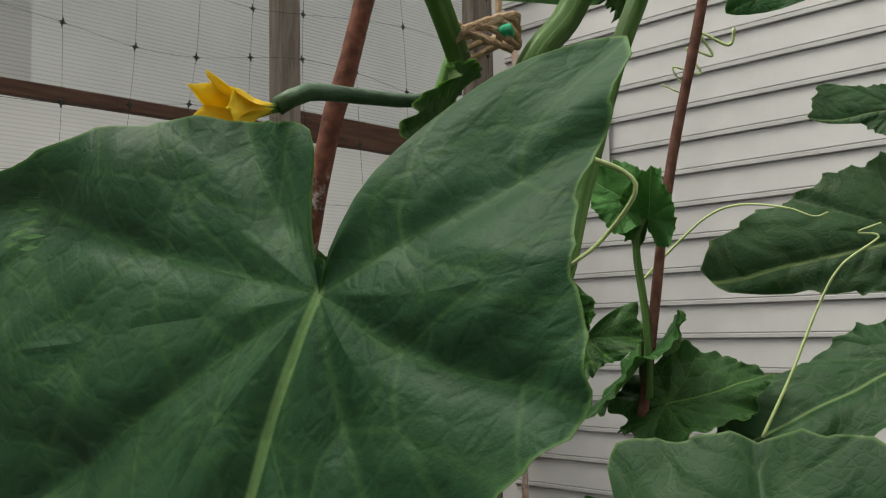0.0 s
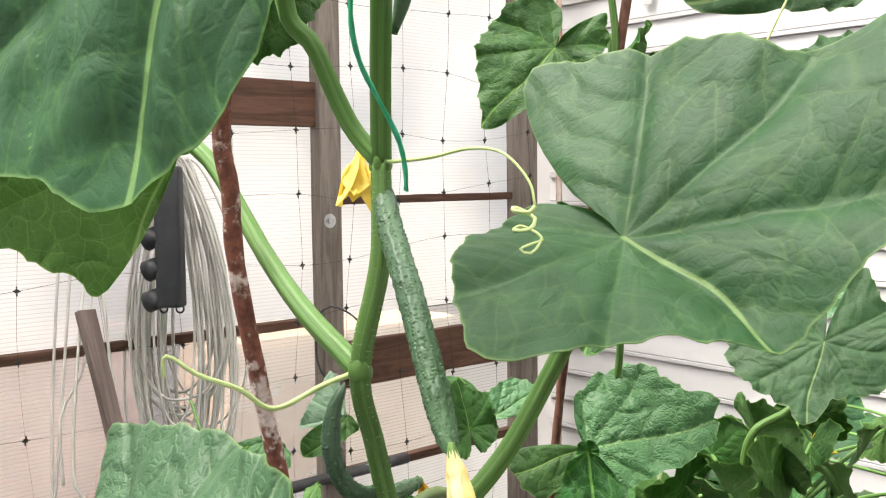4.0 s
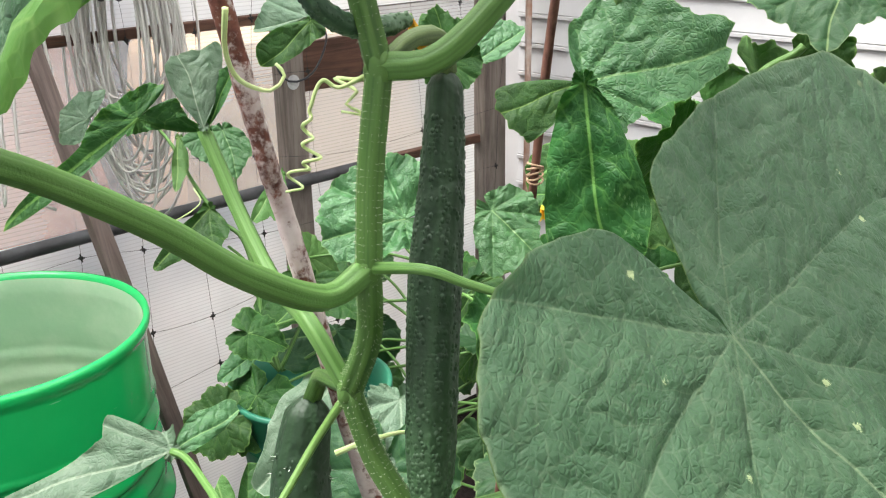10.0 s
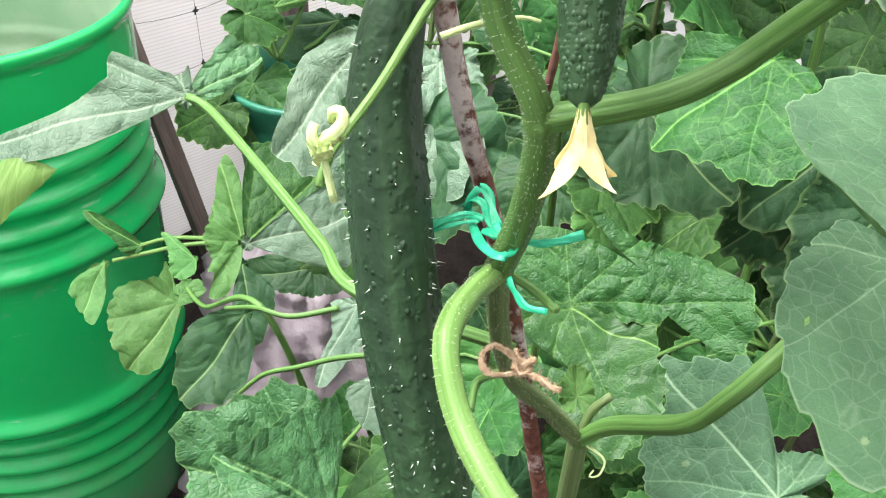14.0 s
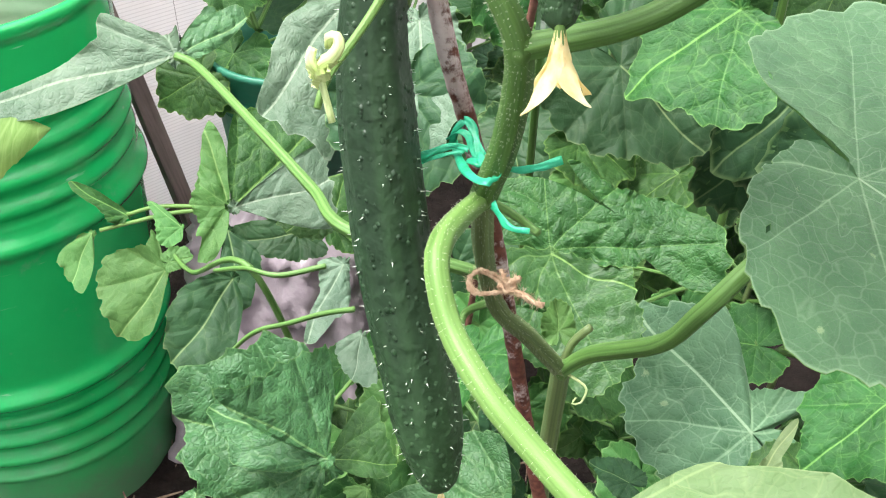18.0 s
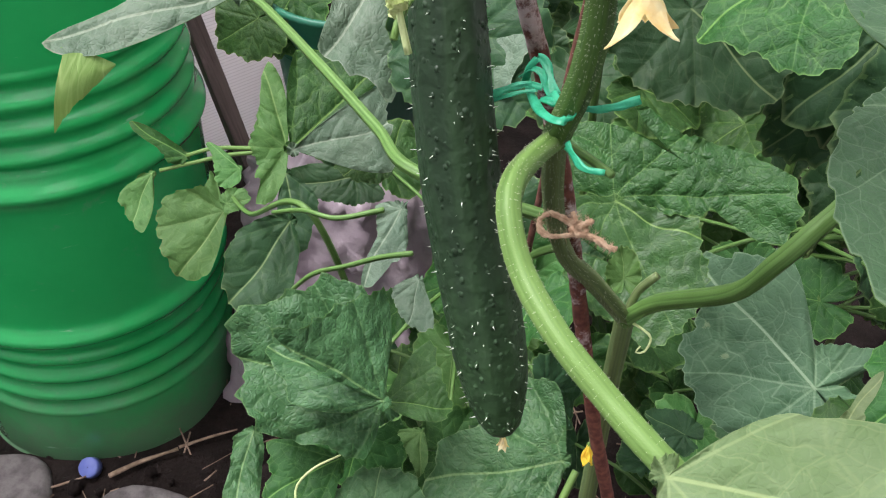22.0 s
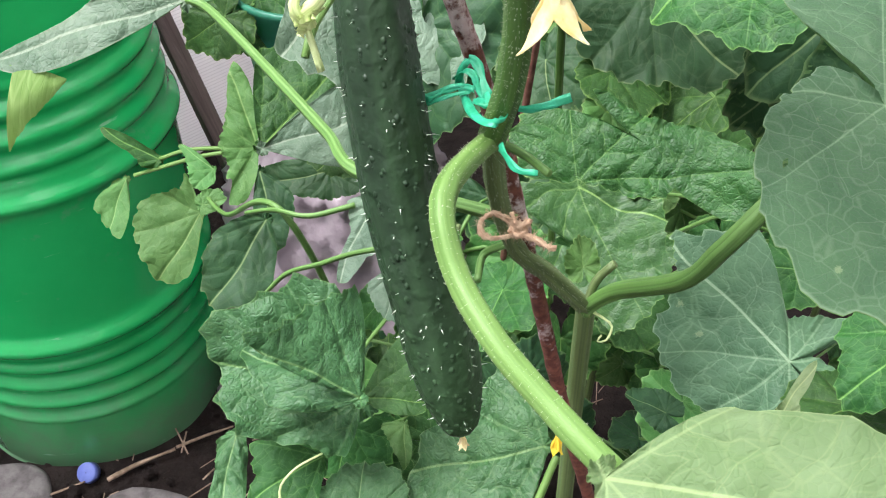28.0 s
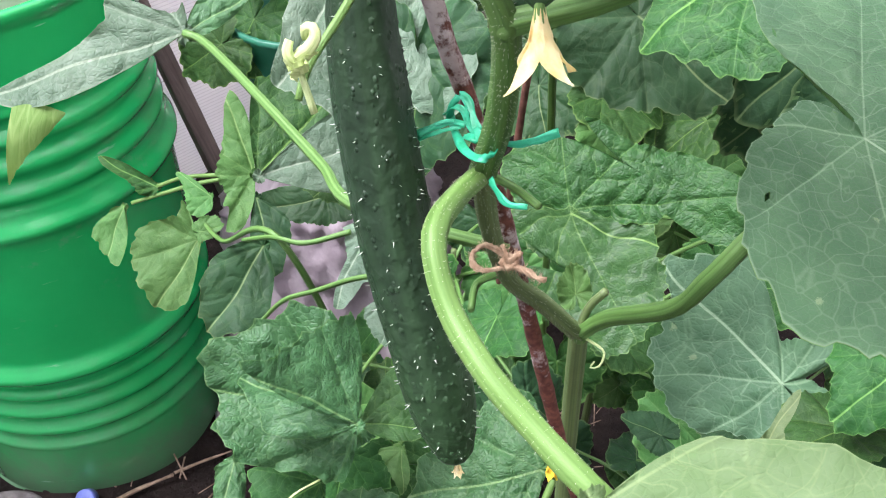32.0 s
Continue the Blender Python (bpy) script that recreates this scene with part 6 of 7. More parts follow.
for k, pts in enumerate(([(0.025, 0.433, 1.022), (0.021, 0.446, 1.016), (0.014, 0.459, 1.011), (0.008, 0.452, 1.014), (0.005, 0.439, 1.019), (0.007, 0.428, 1.022), (0.013, 0.423, 1.025), (0.021, 0.424, 1.026), (0.026, 0.430, 1.025)],
                         [(0.026, 0.437, 1.021), (0.020, 0.450, 1.016), (0.013, 0.459, 1.012), (0.007, 0.449, 1.015), (0.006, 0.435, 1.021), (0.010, 0.425, 1.024), (0.018, 0.422, 1.027), (0.026, 0.426, 1.026)],
                         [(0.021, 0.427, 1.028), (0.023, 0.420, 1.029), (0.027, 0.421, 1.030), (0.027, 0.426, 1.030), (0.022, 0.428, 1.029), (0.020, 0.424, 1.028)],
                         [(0.025, 0.423, 1.029), (0.030, 0.418, 1.029), (0.036, 0.414, 1.028), (0.042, 0.412, 1.028)],
                         [(0.025, 0.421, 1.029), (0.031, 0.418, 1.030), (0.037, 0.413, 1.028), (0.041, 0.411, 1.027)],
                         [(0.024, 0.425, 1.029), (0.027, 0.424, 1.033), (0.030, 0.423, 1.036)],
                         [(0.024, 0.426, 1.029), (0.022, 0.430, 1.032), (0.021, 0.433, 1.033)])):
    under(part("strand", sweep(pts, 0.0011, 7, 0.0015, 3, 0.3, 0.3, k), JUTE, None), knot)
    hairs(knot, pts, 0.0010, 130, 0.0038, 20 + k, JUTE, "fuzz")

# ---- second vine with its own rod ----
vine2 = thing("cucumber_vine", (0.13, 1.05, GROUND), "thin young cucumber vine climbing a brown rod", "plant")
rod2 = part("support_rod", sweep([(0.244, 0.836, 2.046), (0.229, 0.853, 1.962), (0.203, 0.869, 1.831), (0.168, 0.869, 1.601), (0.140, 1.000, 1.381), (0.120, 1.008, 1.179), (0.110, 1.026, 1.031), (0.06, 1.10, 0.4), (0.04, 1.12, GROUND - 0.02)], 0.0048, 8, 0.02, 0, 0, 0.05, 5), ROD_BROWN, None)
tagged(rod2, "straight brown rusty rod carrying a thin vine", "rod")
stem(vine2, [(0.177, 0.854, 1.802), (0.170, 0.856, 1.775), (0.177, 0.857, 1.709), (0.176, 0.853, 1.645), (0.176, 0.875, 1.664), (0.177, 0.871, 1.694), (0.195, 0.962, 1.377), (0.159, 0.950, 1.282), (0.131, 0.900, 1.121), (0.098, 0.908, 1.033), (0.12, 1.04, 0.5), (0.13, 1.05, GROUND - 0.02)], (0.0032, 0.0055), STEM, "main_stem", 10, 5)
leaf(vine2, (0.120, 0.849, 1.695), (0.052, 0.811, 1.619), (0.170, 0.846, 1.688), LEAF_MID, shape=(0.07, 0.42, 0.52, 0.53, 0.57, 0.58, 0.62, 0.66, 0.69, 0.72, 0.81, 0.96, 0.65, 0.44, 0.33, 0.27, 0.28, 0.32, 0.40, 0.44, 0.48, 0.48, 0.52), ruffle=0.04, seed=60)
leaf(vine2, (0.181, 0.855, 1.683), (0.117, 0.864, 1.625), (0.199, 0.874, 1.698), LEAF_MID, 0.0, 0.1, 0.2, 0.06, 61, wide=0.6)
leaf(vine2, (0.193, 0.861, 1.637), (0.287, 0.850, 1.663), (0.236, 0.890, 1.682), LEAF_MID, 0.0, 0.2, 0.2, 0.08, 62, wide=0.6)
leaf(vine2, (0.163, 0.853, 1.818), (0.128, 0.852, 1.843), (0.141, 0.847, 1.790), LEAF_YOUNG, 0.1, 0.2, 0.3, 0.08, 63, wide=0.9)
leaf(vine2, (0.182, 0.854, 1.802), (0.178, 0.829, 1.845), (0.201, 0.829, 1.827), LEAF_YOUNG, 0.2, 0.1, 0.4, 0.1, 64)
leaf(vine2, (0.441, 0.899, 1.785), (0.242, 0.923, 1.753), (0.382, 0.939, 1.858), LEAF_OLD, shape=(0.24, 0.30, 0.35, 0.35, 0.38, 0.44, 0.45, 0.50, 0.53, 0.64, 0.82, 1.00, 0.57, 0.40, 0.32, 0.24, 0.19, 0.17, 0.16, 0.17, 0.19, 0.20, 0.20), ruffle=0.03, seed=65)
leaf(vine2, (0.402, 0.832, 1.672), (0.224, 0.849, 1.597), (0.343, 0.891, 1.686), LEAF_OLD, shape=(0.20, 0.18, 0.18, 0.20, 0.23, 0.27, 0.30, 0.36, 0.45, 0.51, 0.81, 0.99, 0.61, 0.48, 0.41, 0.35, 0.33, 0.32, 0.23, 0.20, 0.18, 0.18, 0.19), ruffle=0.03, seed=67)
tendril(vine2, [(0.188, 0.915, 1.751), (0.209, 0.909, 1.774), (0.242, 0.887, 1.806), (0.268, 0.868, 1.815), (0.302, 0.847, 1.809), (0.324, 0.840, 1.800), (0.335, 0.835, 1.803)], None, 0.0011)
tendril(vine2, [(0.269, 0.837, 1.609), (0.298, 0.843, 1.661), (0.326, 0.844, 1.722), (0.344, 0.835, 1.756), (0.376, 0.831, 1.780), (0.361, 0.837, 1.785), (0.378, 0.829, 1.792)], None, 0.0012)
tendril(vine2, [(0.272, 0.873, 1.982), (0.268, 0.878, 1.967), (0.243, 0.882, 1.980), (0.254, 0.885, 1.959), (0.231, 0.889, 1.968), (0.244, 0.892, 1.944), (0.219, 0.897, 1.952), (0.232, 0.899, 1.927), (0.209, 0.903, 1.937)], None, 0.0012)
leaf(vine2, (0.159, 0.903, 1.532), (0.156, 0.858, 1.398), (0.231, 0.871, 1.482), LEAF_MID, shape=(0.07, 0.07, 0.07, 0.28, 0.30, 0.34, 0.44, 0.51, 0.57, 0.69, 0.90, 0.99, 0.86, 0.74, 0.69, 0.65, 0.53, 0.40, 0.34, 0.07, 0.07, 0.07, 0.07), ruffle=0.04, seed=69)
leaf(vine2, (0.033, 0.931, 1.306), (0.020, 0.940, 1.359), (0.053, 0.938, 1.342), LEAF_MID, 0.1, 0.1, 0.2, 0.06, 70)
leaf(vine2, (0.503, 1.047, 1.942), (0.418, 1.076, 1.934), (0.502, 1.023, 1.874), LEAF_OLD, shape=(0.41, 0.38, 0.33, 0.31, 0.31, 0.34, 0.40, 0.47, 0.59, 0.97, 0.97, 1.00, 0.45, 0.42, 0.41, 0.40, 0.38, 0.39, 0.43, 0.52, 0.46, 0.40, 0.38), ruffle=0.03, seed=66)
leaf(vine2, (0.159, 0.921, 1.288), (0.295, 0.925, 1.324), (0.134, 0.982, 1.379), LEAF_FRESH, shape=(0.07, 0.07, 0.07, 0.07, 0.07, 0.07, 0.07, 0.07, 0.07, 0.07, 0.43, 0.41, 0.43, 0.49, 0.59, 0.74, 0.91, 1.00, 1.00, 0.84, 0.82, 0.82, 0.77, 0.68, 0.61, 0.49, 0.41, 0.24, 0.11, 0.07, 0.07, 0.07, 0.07, 0.07, 0.07), ruffle=0.03, seed=68, quilt=0.014, label="broad green leaf folded over on its stalk")
leaf(vine2, (0.159, 0.931, 1.287), (0.083, 0.930, 1.260), (0.179, 0.904, 1.232), LEAF_MID, shape=(0.07, 0.07, 0.07, 0.07, 0.07, 0.07, 0.07, 0.07, 0.07, 0.15, 1.02, 1.04, 0.99, 0.91, 0.16, 0.07, 0.07, 0.07, 0.07, 0.07, 0.07, 0.07, 0.07), ruffle=0.03, seed=168, name="leaf")
leaf(vine2, (0.157, 0.906, 1.290), (0.176, 0.851, 1.131), (0.291, 0.894, 1.310), LEAF_MID, shape=(0.07, 0.07, 0.07, 0.07, 0.07, 0.07, 0.07, 0.07, 0.07, 0.08, 0.11, 0.17, 0.22, 0.32, 0.53, 0.88, 0.95, 1.00, 1.00, 0.82, 0.37, 0.24, 0.12, 0.07, 0.07, 0.07, 0.07, 0.07, 0.07, 0.07, 0.07, 0.07, 0.07, 0.07, 0.07), ruffle=0.03, seed=169, quilt=0.03, droop=0.1, label="quilted green leaf half hanging down")
leaf(vine2, (-0.006, 0.821, 1.189), (-0.078, 0.808, 1.178), (0.007, 0.785, 1.144), LEAF_FRESH, shape=(0.43, 0.55, 0.72, 0.75, 0.79, 0.82, 0.85, 0.90, 0.98, 1.04, 1.03, 1.01, 0.99, 0.82, 0.59, 0.47, 0.41, 0.38, 0.36, 0.37, 0.38, 0.35, 0.35), ruffle=0.03, seed=72, quilt=0.03)
leaf(vine2, (0.072, 0.890, 1.174), (0.120, 0.855, 1.132), (0.116, 0.913, 1.205), LEAF_FRESH, shape=(0.23, 0.21, 0.21, 0.22, 0.25, 0.32, 0.44, 0.60, 0.90, 0.86, 0.99, 0.99, 0.75, 0.64, 0.63, 0.59, 0.56, 0.48, 0.42, 0.33, 0.27, 0.24, 0.23), ruffle=0.03, seed=73, quilt=0.02)
leaf(vine2, (0.055, 1.005, 1.297), (0.011, 1.039, 1.344), (0.008, 0.985, 1.268), LEAF_MID, shape=(0.07, 0.07, 0.07, 0.07, 0.07, 0.12, 0.13, 0.15, 0.18, 0.28, 0.49, 1.01, 1.00, 0.88, 0.67, 0.07, 0.07, 0.07, 0.07, 0.07, 0.07, 0.07, 0.07), ruffle=0.03, seed=173, quilt=0.02)
leaf(vine2, (0.060, 1.054, 1.289), (0.110, 1.072, 1.316), (0.034, 1.078, 1.321), LEAF_FRESH, shape=(0.07, 0.07, 0.07, 0.07, 0.07, 0.13, 0.14, 0.17, 0.24, 0.44, 0.71, 1.04, 1.02, 0.94, 0.79, 0.61, 0.52, 0.49, 0.07, 0.07, 0.07, 0.07, 0.07), ruffle=0.03, seed=174)
leaf(vine2, (0.106, 0.978, 1.451), (0.045, 0.980, 1.463), (0.085, 0.977, 1.426), LEAF_YOUNG, 0.0, 0.2, 0.2, 0.08, 71, wide=0.6)
cucumber(vine2, [(0.090, 0.838, 1.035), (0.087, 0.830, 1.017), (0.085, 0.816, 1.001), (0.083, 0.801, 0.984)], 0.0085, FRUIT, 60, 0.0009, 31, "small dark green cucumber on the thin vine", 0.2, False)
stem(vine2, [(0.132, 0.916, 1.135), (0.122, 0.889, 1.114), (0.104, 0.873, 1.093), (0.084, 0.867, 1.073)], (0.004, 0.0035), STEM, "leaf_stalk", 10, 5)
stem(vine2, [(0.084, 0.867, 1.073), (0.088, 0.852, 1.052), (0.090, 0.837, 1.033)], (0.003, 0.003), STEM, "fruit_stalk", 8, 5)
flower(vine2, (0.146, 0.920, 1.117), (0.1, -0.3, -1), 0.022, PETAL_ORANGE, 14, 5, 0.15, "withered orange flower")
flower(vine2, (0.142, 0.952, 1.141), (0.1, -0.3, -1), 0.014, PETAL_DRY, 15, 5, 0.15, "withered flower")
leaf(vine2, (0.126, 0.913, 1.066), (0.106, 0.868, 1.009), (0.139, 0.880, 1.045), LEAF_YOUNG, 0.1, 0.2, 0.5, 0.1, 75, wide=0.6)
wrap = thing("twine_wrap", (0.118, 0.978, 1.182), "pale twine wound round the thin rod", "twine")
for k in range(5):
    c = Vector((0.120, 1.004, 1.171)) + Vector((0, 0, 0.004 * k))
    under(part("strand", sweep([c + Vector((0.0085 * math.cos(a), 0.0085 * math.sin(a), 0.003 * math.sin(a + k))) for a in [j * 0.785 for j in range(9)]], 0.0011, 5, 0.005), JUTE, None), wrap)
flower(vine2, (0.125, 0.968, 1.154), (0.1, -0.7, -0.4), 0.018, PETAL, 8, 5, 0.5, "small yellow flower")

# ---- third vine, to the side ----
vine3 = thing("cucumber_vine", (0.42, 1.12, GROUND), "bushy cucumber vine with broad leaves", "plant")
stem(vine3, [(0.416, 1.089, 1.295), (0.360, 1.091, 1.220), (0.40, 1.1, 0.9), (0.40, 1.12, 0.4), (0.42, 1.12, GROUND - 0.02)], (0.0045, 0.007), STEM, "main_stem", 10, 5)
leaf(vine3, (0.425, 1.006, 1.388), (0.389, 0.952, 1.307), (0.322, 1.037, 1.366), LEAF_OLD, shape=(0.88, 0.87, 0.79, 0.80, 0.92, 0.96, 1.04, 1.00, 0.92, 0.85, 0.84, 1.00, 0.71, 0.68, 0.74, 0.78, 0.70, 0.68, 0.71, 0.77, 0.76, 0.81, 0.94), ruffle=0.03, seed=80, label="dull dark green leaf seen at a slant")
leaf(vine3, (0.443, 1.142, 1.446), (0.365, 1.129, 1.367), (0.433, 1.110, 1.385), LEAF_FRESH, 0.0, 0.1, 0.1, 0.05, 81)
leaf(vine3, (0.256, 0.833, 1.014), (0.156, 0.795, 0.949), (0.251, 0.733, 0.952), LEAF_MID, shape=(0.07, 0.07, 0.07, 0.07, 0.07, 0.08, 0.16, 0.58, 0.60, 0.66, 0.77, 1.00, 0.90, 0.88, 0.93, 0.91, 0.69, 0.45, 0.35, 0.19, 0.08, 0.07, 0.07), ruffle=0.03, seed=84)
leaf(vine3, (0.189, 0.956, 0.898), (0.272, 0.884, 0.849), (0.155, 0.881, 0.834), LEAF_OLD, 0.0, 0.1, 0.0, 0.05, 85)
leaf(vine3, (0.389, 0.622, 0.749), (0.317, 0.590, 0.706), (0.341, 0.538, 0.706), LEAF_MID, 0.0, 0.1, 0.1, 0.06, 87)
leaf(vine3, (0.160, 0.758, 0.847), (0.252, 0.700, 0.806), (0.216, 0.806, 0.903), LEAF_DEEP, shape=(0.67, 0.93, 1.04, 1.01, 0.95, 0.71, 0.59, 0.51, 0.47, 0.44, 0.43, 0.42, 0.42, 0.43, 0.44, 0.43, 0.83, 0.98, 0.94, 0.87, 0.79, 0.56, 0.47, 0.34, 0.28, 0.25, 0.23, 0.22, 0.22, 0.22, 0.24, 0.27, 0.32, 0.51, 0.54), ruffle=0.03, quilt=0.012, saw_size=0.05, label="broad bright green leaf with a deep notch", grain=1.10, hub=(-0.22, -0.56), seed=82)
leaf(vine3, (0.119, 0.687, 0.776), (0.173, 0.663, 0.764), (0.140, 0.720, 0.806), LEAF_DEEP, shape=(1.14, 1.05, 1.00, 0.95, 0.92, 0.89, 0.84, 0.81, 0.77, 0.76, 0.88, 1.07, 1.14, 1.10, 1.09, 1.05, 1.04, 1.06, 1.05, 1.05, 1.07, 1.03, 1.03, 1.17, 1.20, 1.10, 1.05, 1.03, 1.05, 1.09, 1.18, 1.25, 1.38, 1.59, 1.41), ruffle=0.03, quilt=0.012, saw_size=0.05, grain=0.58, hub=(-0.71, 0.83), seed=182)
leaf(vine3, (0.312, 0.683, 0.643), (0.217, 0.811, 0.693), (0.208, 0.632, 0.577), LEAF_GREY, shape=(0.36, 0.32, 0.28, 0.25, 0.21, 0.17, 0.15, 0.48, 0.40, 0.34, 0.31, 0.29, 0.29, 0.29, 0.82, 0.84, 0.90, 1.02, 0.83, 0.77, 0.80, 0.77, 0.72, 0.68, 0.63, 0.56, 0.43, 0.39, 0.37, 0.37, 0.35, 0.34, 0.35, 0.36, 0.39), ruffle=0.03, seed=83, label="dull green leaf with pale veins over dark soil")
leaf(vine3, (0.221, 0.733, 0.505), (0.180, 0.757, 0.510), (0.202, 0.704, 0.488), LEAF_OLD, shape=(0.40, 0.42, 0.46, 0.47, 0.44, 0.44, 0.48, 0.56, 0.61, 0.70, 0.85, 1.03, 0.75, 0.59, 0.51, 0.48, 0.47, 0.47, 0.48, 0.52, 0.45, 0.41, 0.40), ruffle=0.03, seed=183)
leaf(vine3, (0.451, 0.729, 0.568), (0.404, 0.723, 0.549), (0.462, 0.692, 0.554), LEAF_OLD, shape=(0.73, 0.95, 1.02, 0.91, 0.87, 0.87, 0.84, 0.84, 0.88, 0.91, 0.92, 1.00, 1.18, 1.20, 1.09, 1.05, 1.09, 1.22, 0.91, 0.71, 0.61, 0.57, 0.57), ruffle=0.03, seed=184)
leaf(vine3, (0.394, 0.614, 0.656), (0.323, 0.583, 0.635), (0.350, 0.543, 0.646), LEAF_OLD, 0.0, 0.1, 0.1, 0.06, 88)
leaf(vine3, (0.349, 0.614, 0.658), (0.284, 0.594, 0.652), (0.318, 0.554, 0.664), LEAF_MID, 0.0, 0.1, 0.1, 0.06, 86)
for k, p in enumerate(((0.347, 0.909, 0.863), (0.384, 0.910, 0.829), (0.346, 0.956, 0.794), (0.374, 0.822, 0.844))):
    q = Vector(p)
    leaf(vine3, q + Vector((0.03, 0.02, 0.03)), q + Vector((-0.05, -0.02, -0.05)), q + Vector((0.04, -0.03, -0.05)), LEAF_OLD, 0.0, 0.1, 0.1, 0.06, 340 + k, False)
for k, p in enumerate(((0.386, 1.142, 1.246), (0.345, 1.197, 1.203), (0.464, 1.166, 1.229), (0.498, 1.097, 1.230), (0.301, 1.148, 1.175), (0.390, 1.080, 1.217), (0.450, 1.002, 1.215), (0.343, 1.087, 1.187), (0.483, 1.271, 1.247), (0.565, 1.183, 1.246))):
    q = Vector(p)
    a = 0.9 * k
    leaf(vine3, q, q + Vector((0.065 * math.cos(a), -0.03, -0.055 + 0.02 * math.sin(a))), q + Vector((0.03 * math.sin(a), -0.04, 0.05)), (LEAF_MID, LEAF_YOUNG, LEAF_MID, LEAF_OLD)[k % 4], 0.0, 0.2, 0.1, 0.07, 300 + k, False)
    stem(vine3, [(0.40, 1.12, q.z - 0.12), (q + Vector((0.40, 1.12, q.z - 0.1))) / 2, q], (0.0035, 0.0026), STALK, "leaf_stalk", 8, 0, step=0.03)
flower(vine3, (0.389, 1.035, 0.725), (-0.6, -0.3, -0.4), 0.026, PETAL_ORANGE, 9, 5, 0.12, "closed orange flower bud")
flower(vine3, (0.483, 1.222, 1.207), (-0.2, -0.9, 0.2), 0.034, PETAL, 10, 5, 0.9, "open star-shaped yellow flower")
flower(vine3, (0.065, 0.495, 0.775), (0.0, -0.3, -1), 0.018, PETAL, 11, 5, 0.15, "closed yellow flower")

# ---- low vine beside the drum ----
vine4 = thing("cucumber_vine", (-0.15, 1.05, GROUND), "low cucumber vine creeping beside the drum", "plant")
stem(vine4, [(-0.15, 1.05, GROUND - 0.02), (-0.16, 1.05, 0.2), (-0.209, 0.934, 0.626), (-0.339, 1.114, 0.486), (-0.410, 1.222, 0.488)], (0.006, 0.003), STALK, "main_stem", 10, 5)
stem(vine4, [(-0.123, 0.912, 0.659), (-0.178, 0.914, 0.642), (-0.222, 0.937, 0.633), (-0.270, 0.985, 0.590)], (0.0032, 0.0026), STALK, "leaf_stalk", 10, 5)
stem(vine4, [(-0.085, 0.830, 0.665), (-0.119, 0.839, 0.650), (-0.160, 0.850, 0.625), (-0.201, 0.862, 0.600), (-0.240, 0.890, 0.540)], (0.0030, 0.0024), STALK, "leaf_stalk", 10, 5)
leaf(vine4, (-0.023, 0.907, 0.962), (-0.009, 0.803, 0.874), (0.021, 0.852, 0.919), LEAF_PALE, shape=(0.13, 0.15, 0.20, 0.25, 0.25, 0.26, 0.29, 0.33, 0.40, 0.57, 0.86, 1.00, 0.81, 0.56, 0.43, 0.33, 0.28, 0.26, 0.26, 0.19, 0.15, 0.13, 0.12), ruffle=0.04, seed=106, saw_size=0.05)
leaf(vine4, (-0.034, 0.850, 0.915), (-0.046, 0.779, 0.839), (-0.004, 0.807, 0.880), LEAF_OLD, 0.0, 0.15, 0.1, 0.05, 100, wide=0.9)
leaf(vine4, (0.033, 0.670, 0.754), (0.007, 0.615, 0.741), (0.049, 0.606, 0.763), LEAF_MID, 0.0, 0.15, 0.1, 0.05, 101)
leaf(vine4, (-0.107, 0.688, 0.587), (-0.249, 0.703, 0.621), (-0.135, 0.601, 0.513), LEAF_FRESH, shape=(0.11, 0.08, 0.07, 0.07, 0.07, 0.07, 0.07, 0.09, 0.15, 0.40, 0.66, 0.86, 0.95, 0.96, 1.00, 1.11, 1.22, 1.00, 0.97, 0.92, 0.82, 0.66, 0.52, 0.45, 0.46, 0.43, 0.40, 0.18, 0.16, 0.15, 0.15, 0.15, 0.15, 0.16, 0.14), ruffle=0.05, seed=97, quilt=0.02, saw_size=0.05, label="folded crinkled green leaf over the soil")
leaf(vine4, (-0.101, 0.656, 0.626), (-0.190, 0.644, 0.711), (-0.130, 0.571, 0.585), LEAF_FRESH, shape=(0.07, 0.07, 0.07, 0.07, 0.07, 0.07, 0.07, 0.07, 0.07, 0.23, 0.79, 0.87, 0.83, 0.83, 0.84, 0.87, 0.94, 1.10, 0.07, 0.07, 0.07, 0.07, 0.07, 0.07, 0.07, 0.07, 0.07, 0.07, 0.07, 0.07, 0.07, 0.07, 0.07, 0.07, 0.07), ruffle=0.02, seed=98, quilt=0.012)
leaf(vine4, (-0.101, 0.654, 0.627), (-0.207, 0.698, 0.649), (-0.140, 0.574, 0.600), LEAF_FRESH, shape=(0.07, 0.07, 0.07, 0.07, 0.07, 0.07, 0.07, 0.07, 0.07, 0.07, 0.07, 0.07, 0.07, 0.07, 0.07, 0.07, 0.09, 1.11, 0.96, 0.81, 0.73, 0.33, 0.07, 0.07, 0.07, 0.07, 0.07, 0.07, 0.07, 0.07, 0.07, 0.07, 0.07, 0.07, 0.07), ruffle=0.02, seed=203, quilt=0.012)
leaf(vine4, (-0.102, 0.682, 0.595), (-0.050, 0.682, 0.591), (-0.102, 0.720, 0.614), LEAF_MID, shape=(0.07, 0.07, 0.07, 0.07, 0.07, 0.07, 0.07, 0.11, 0.20, 0.59, 1.13, 1.31, 1.22, 1.21, 1.29, 1.51, 0.31, 0.15, 0.11, 0.09, 0.08, 0.08, 0.08), ruffle=0.03, seed=198)
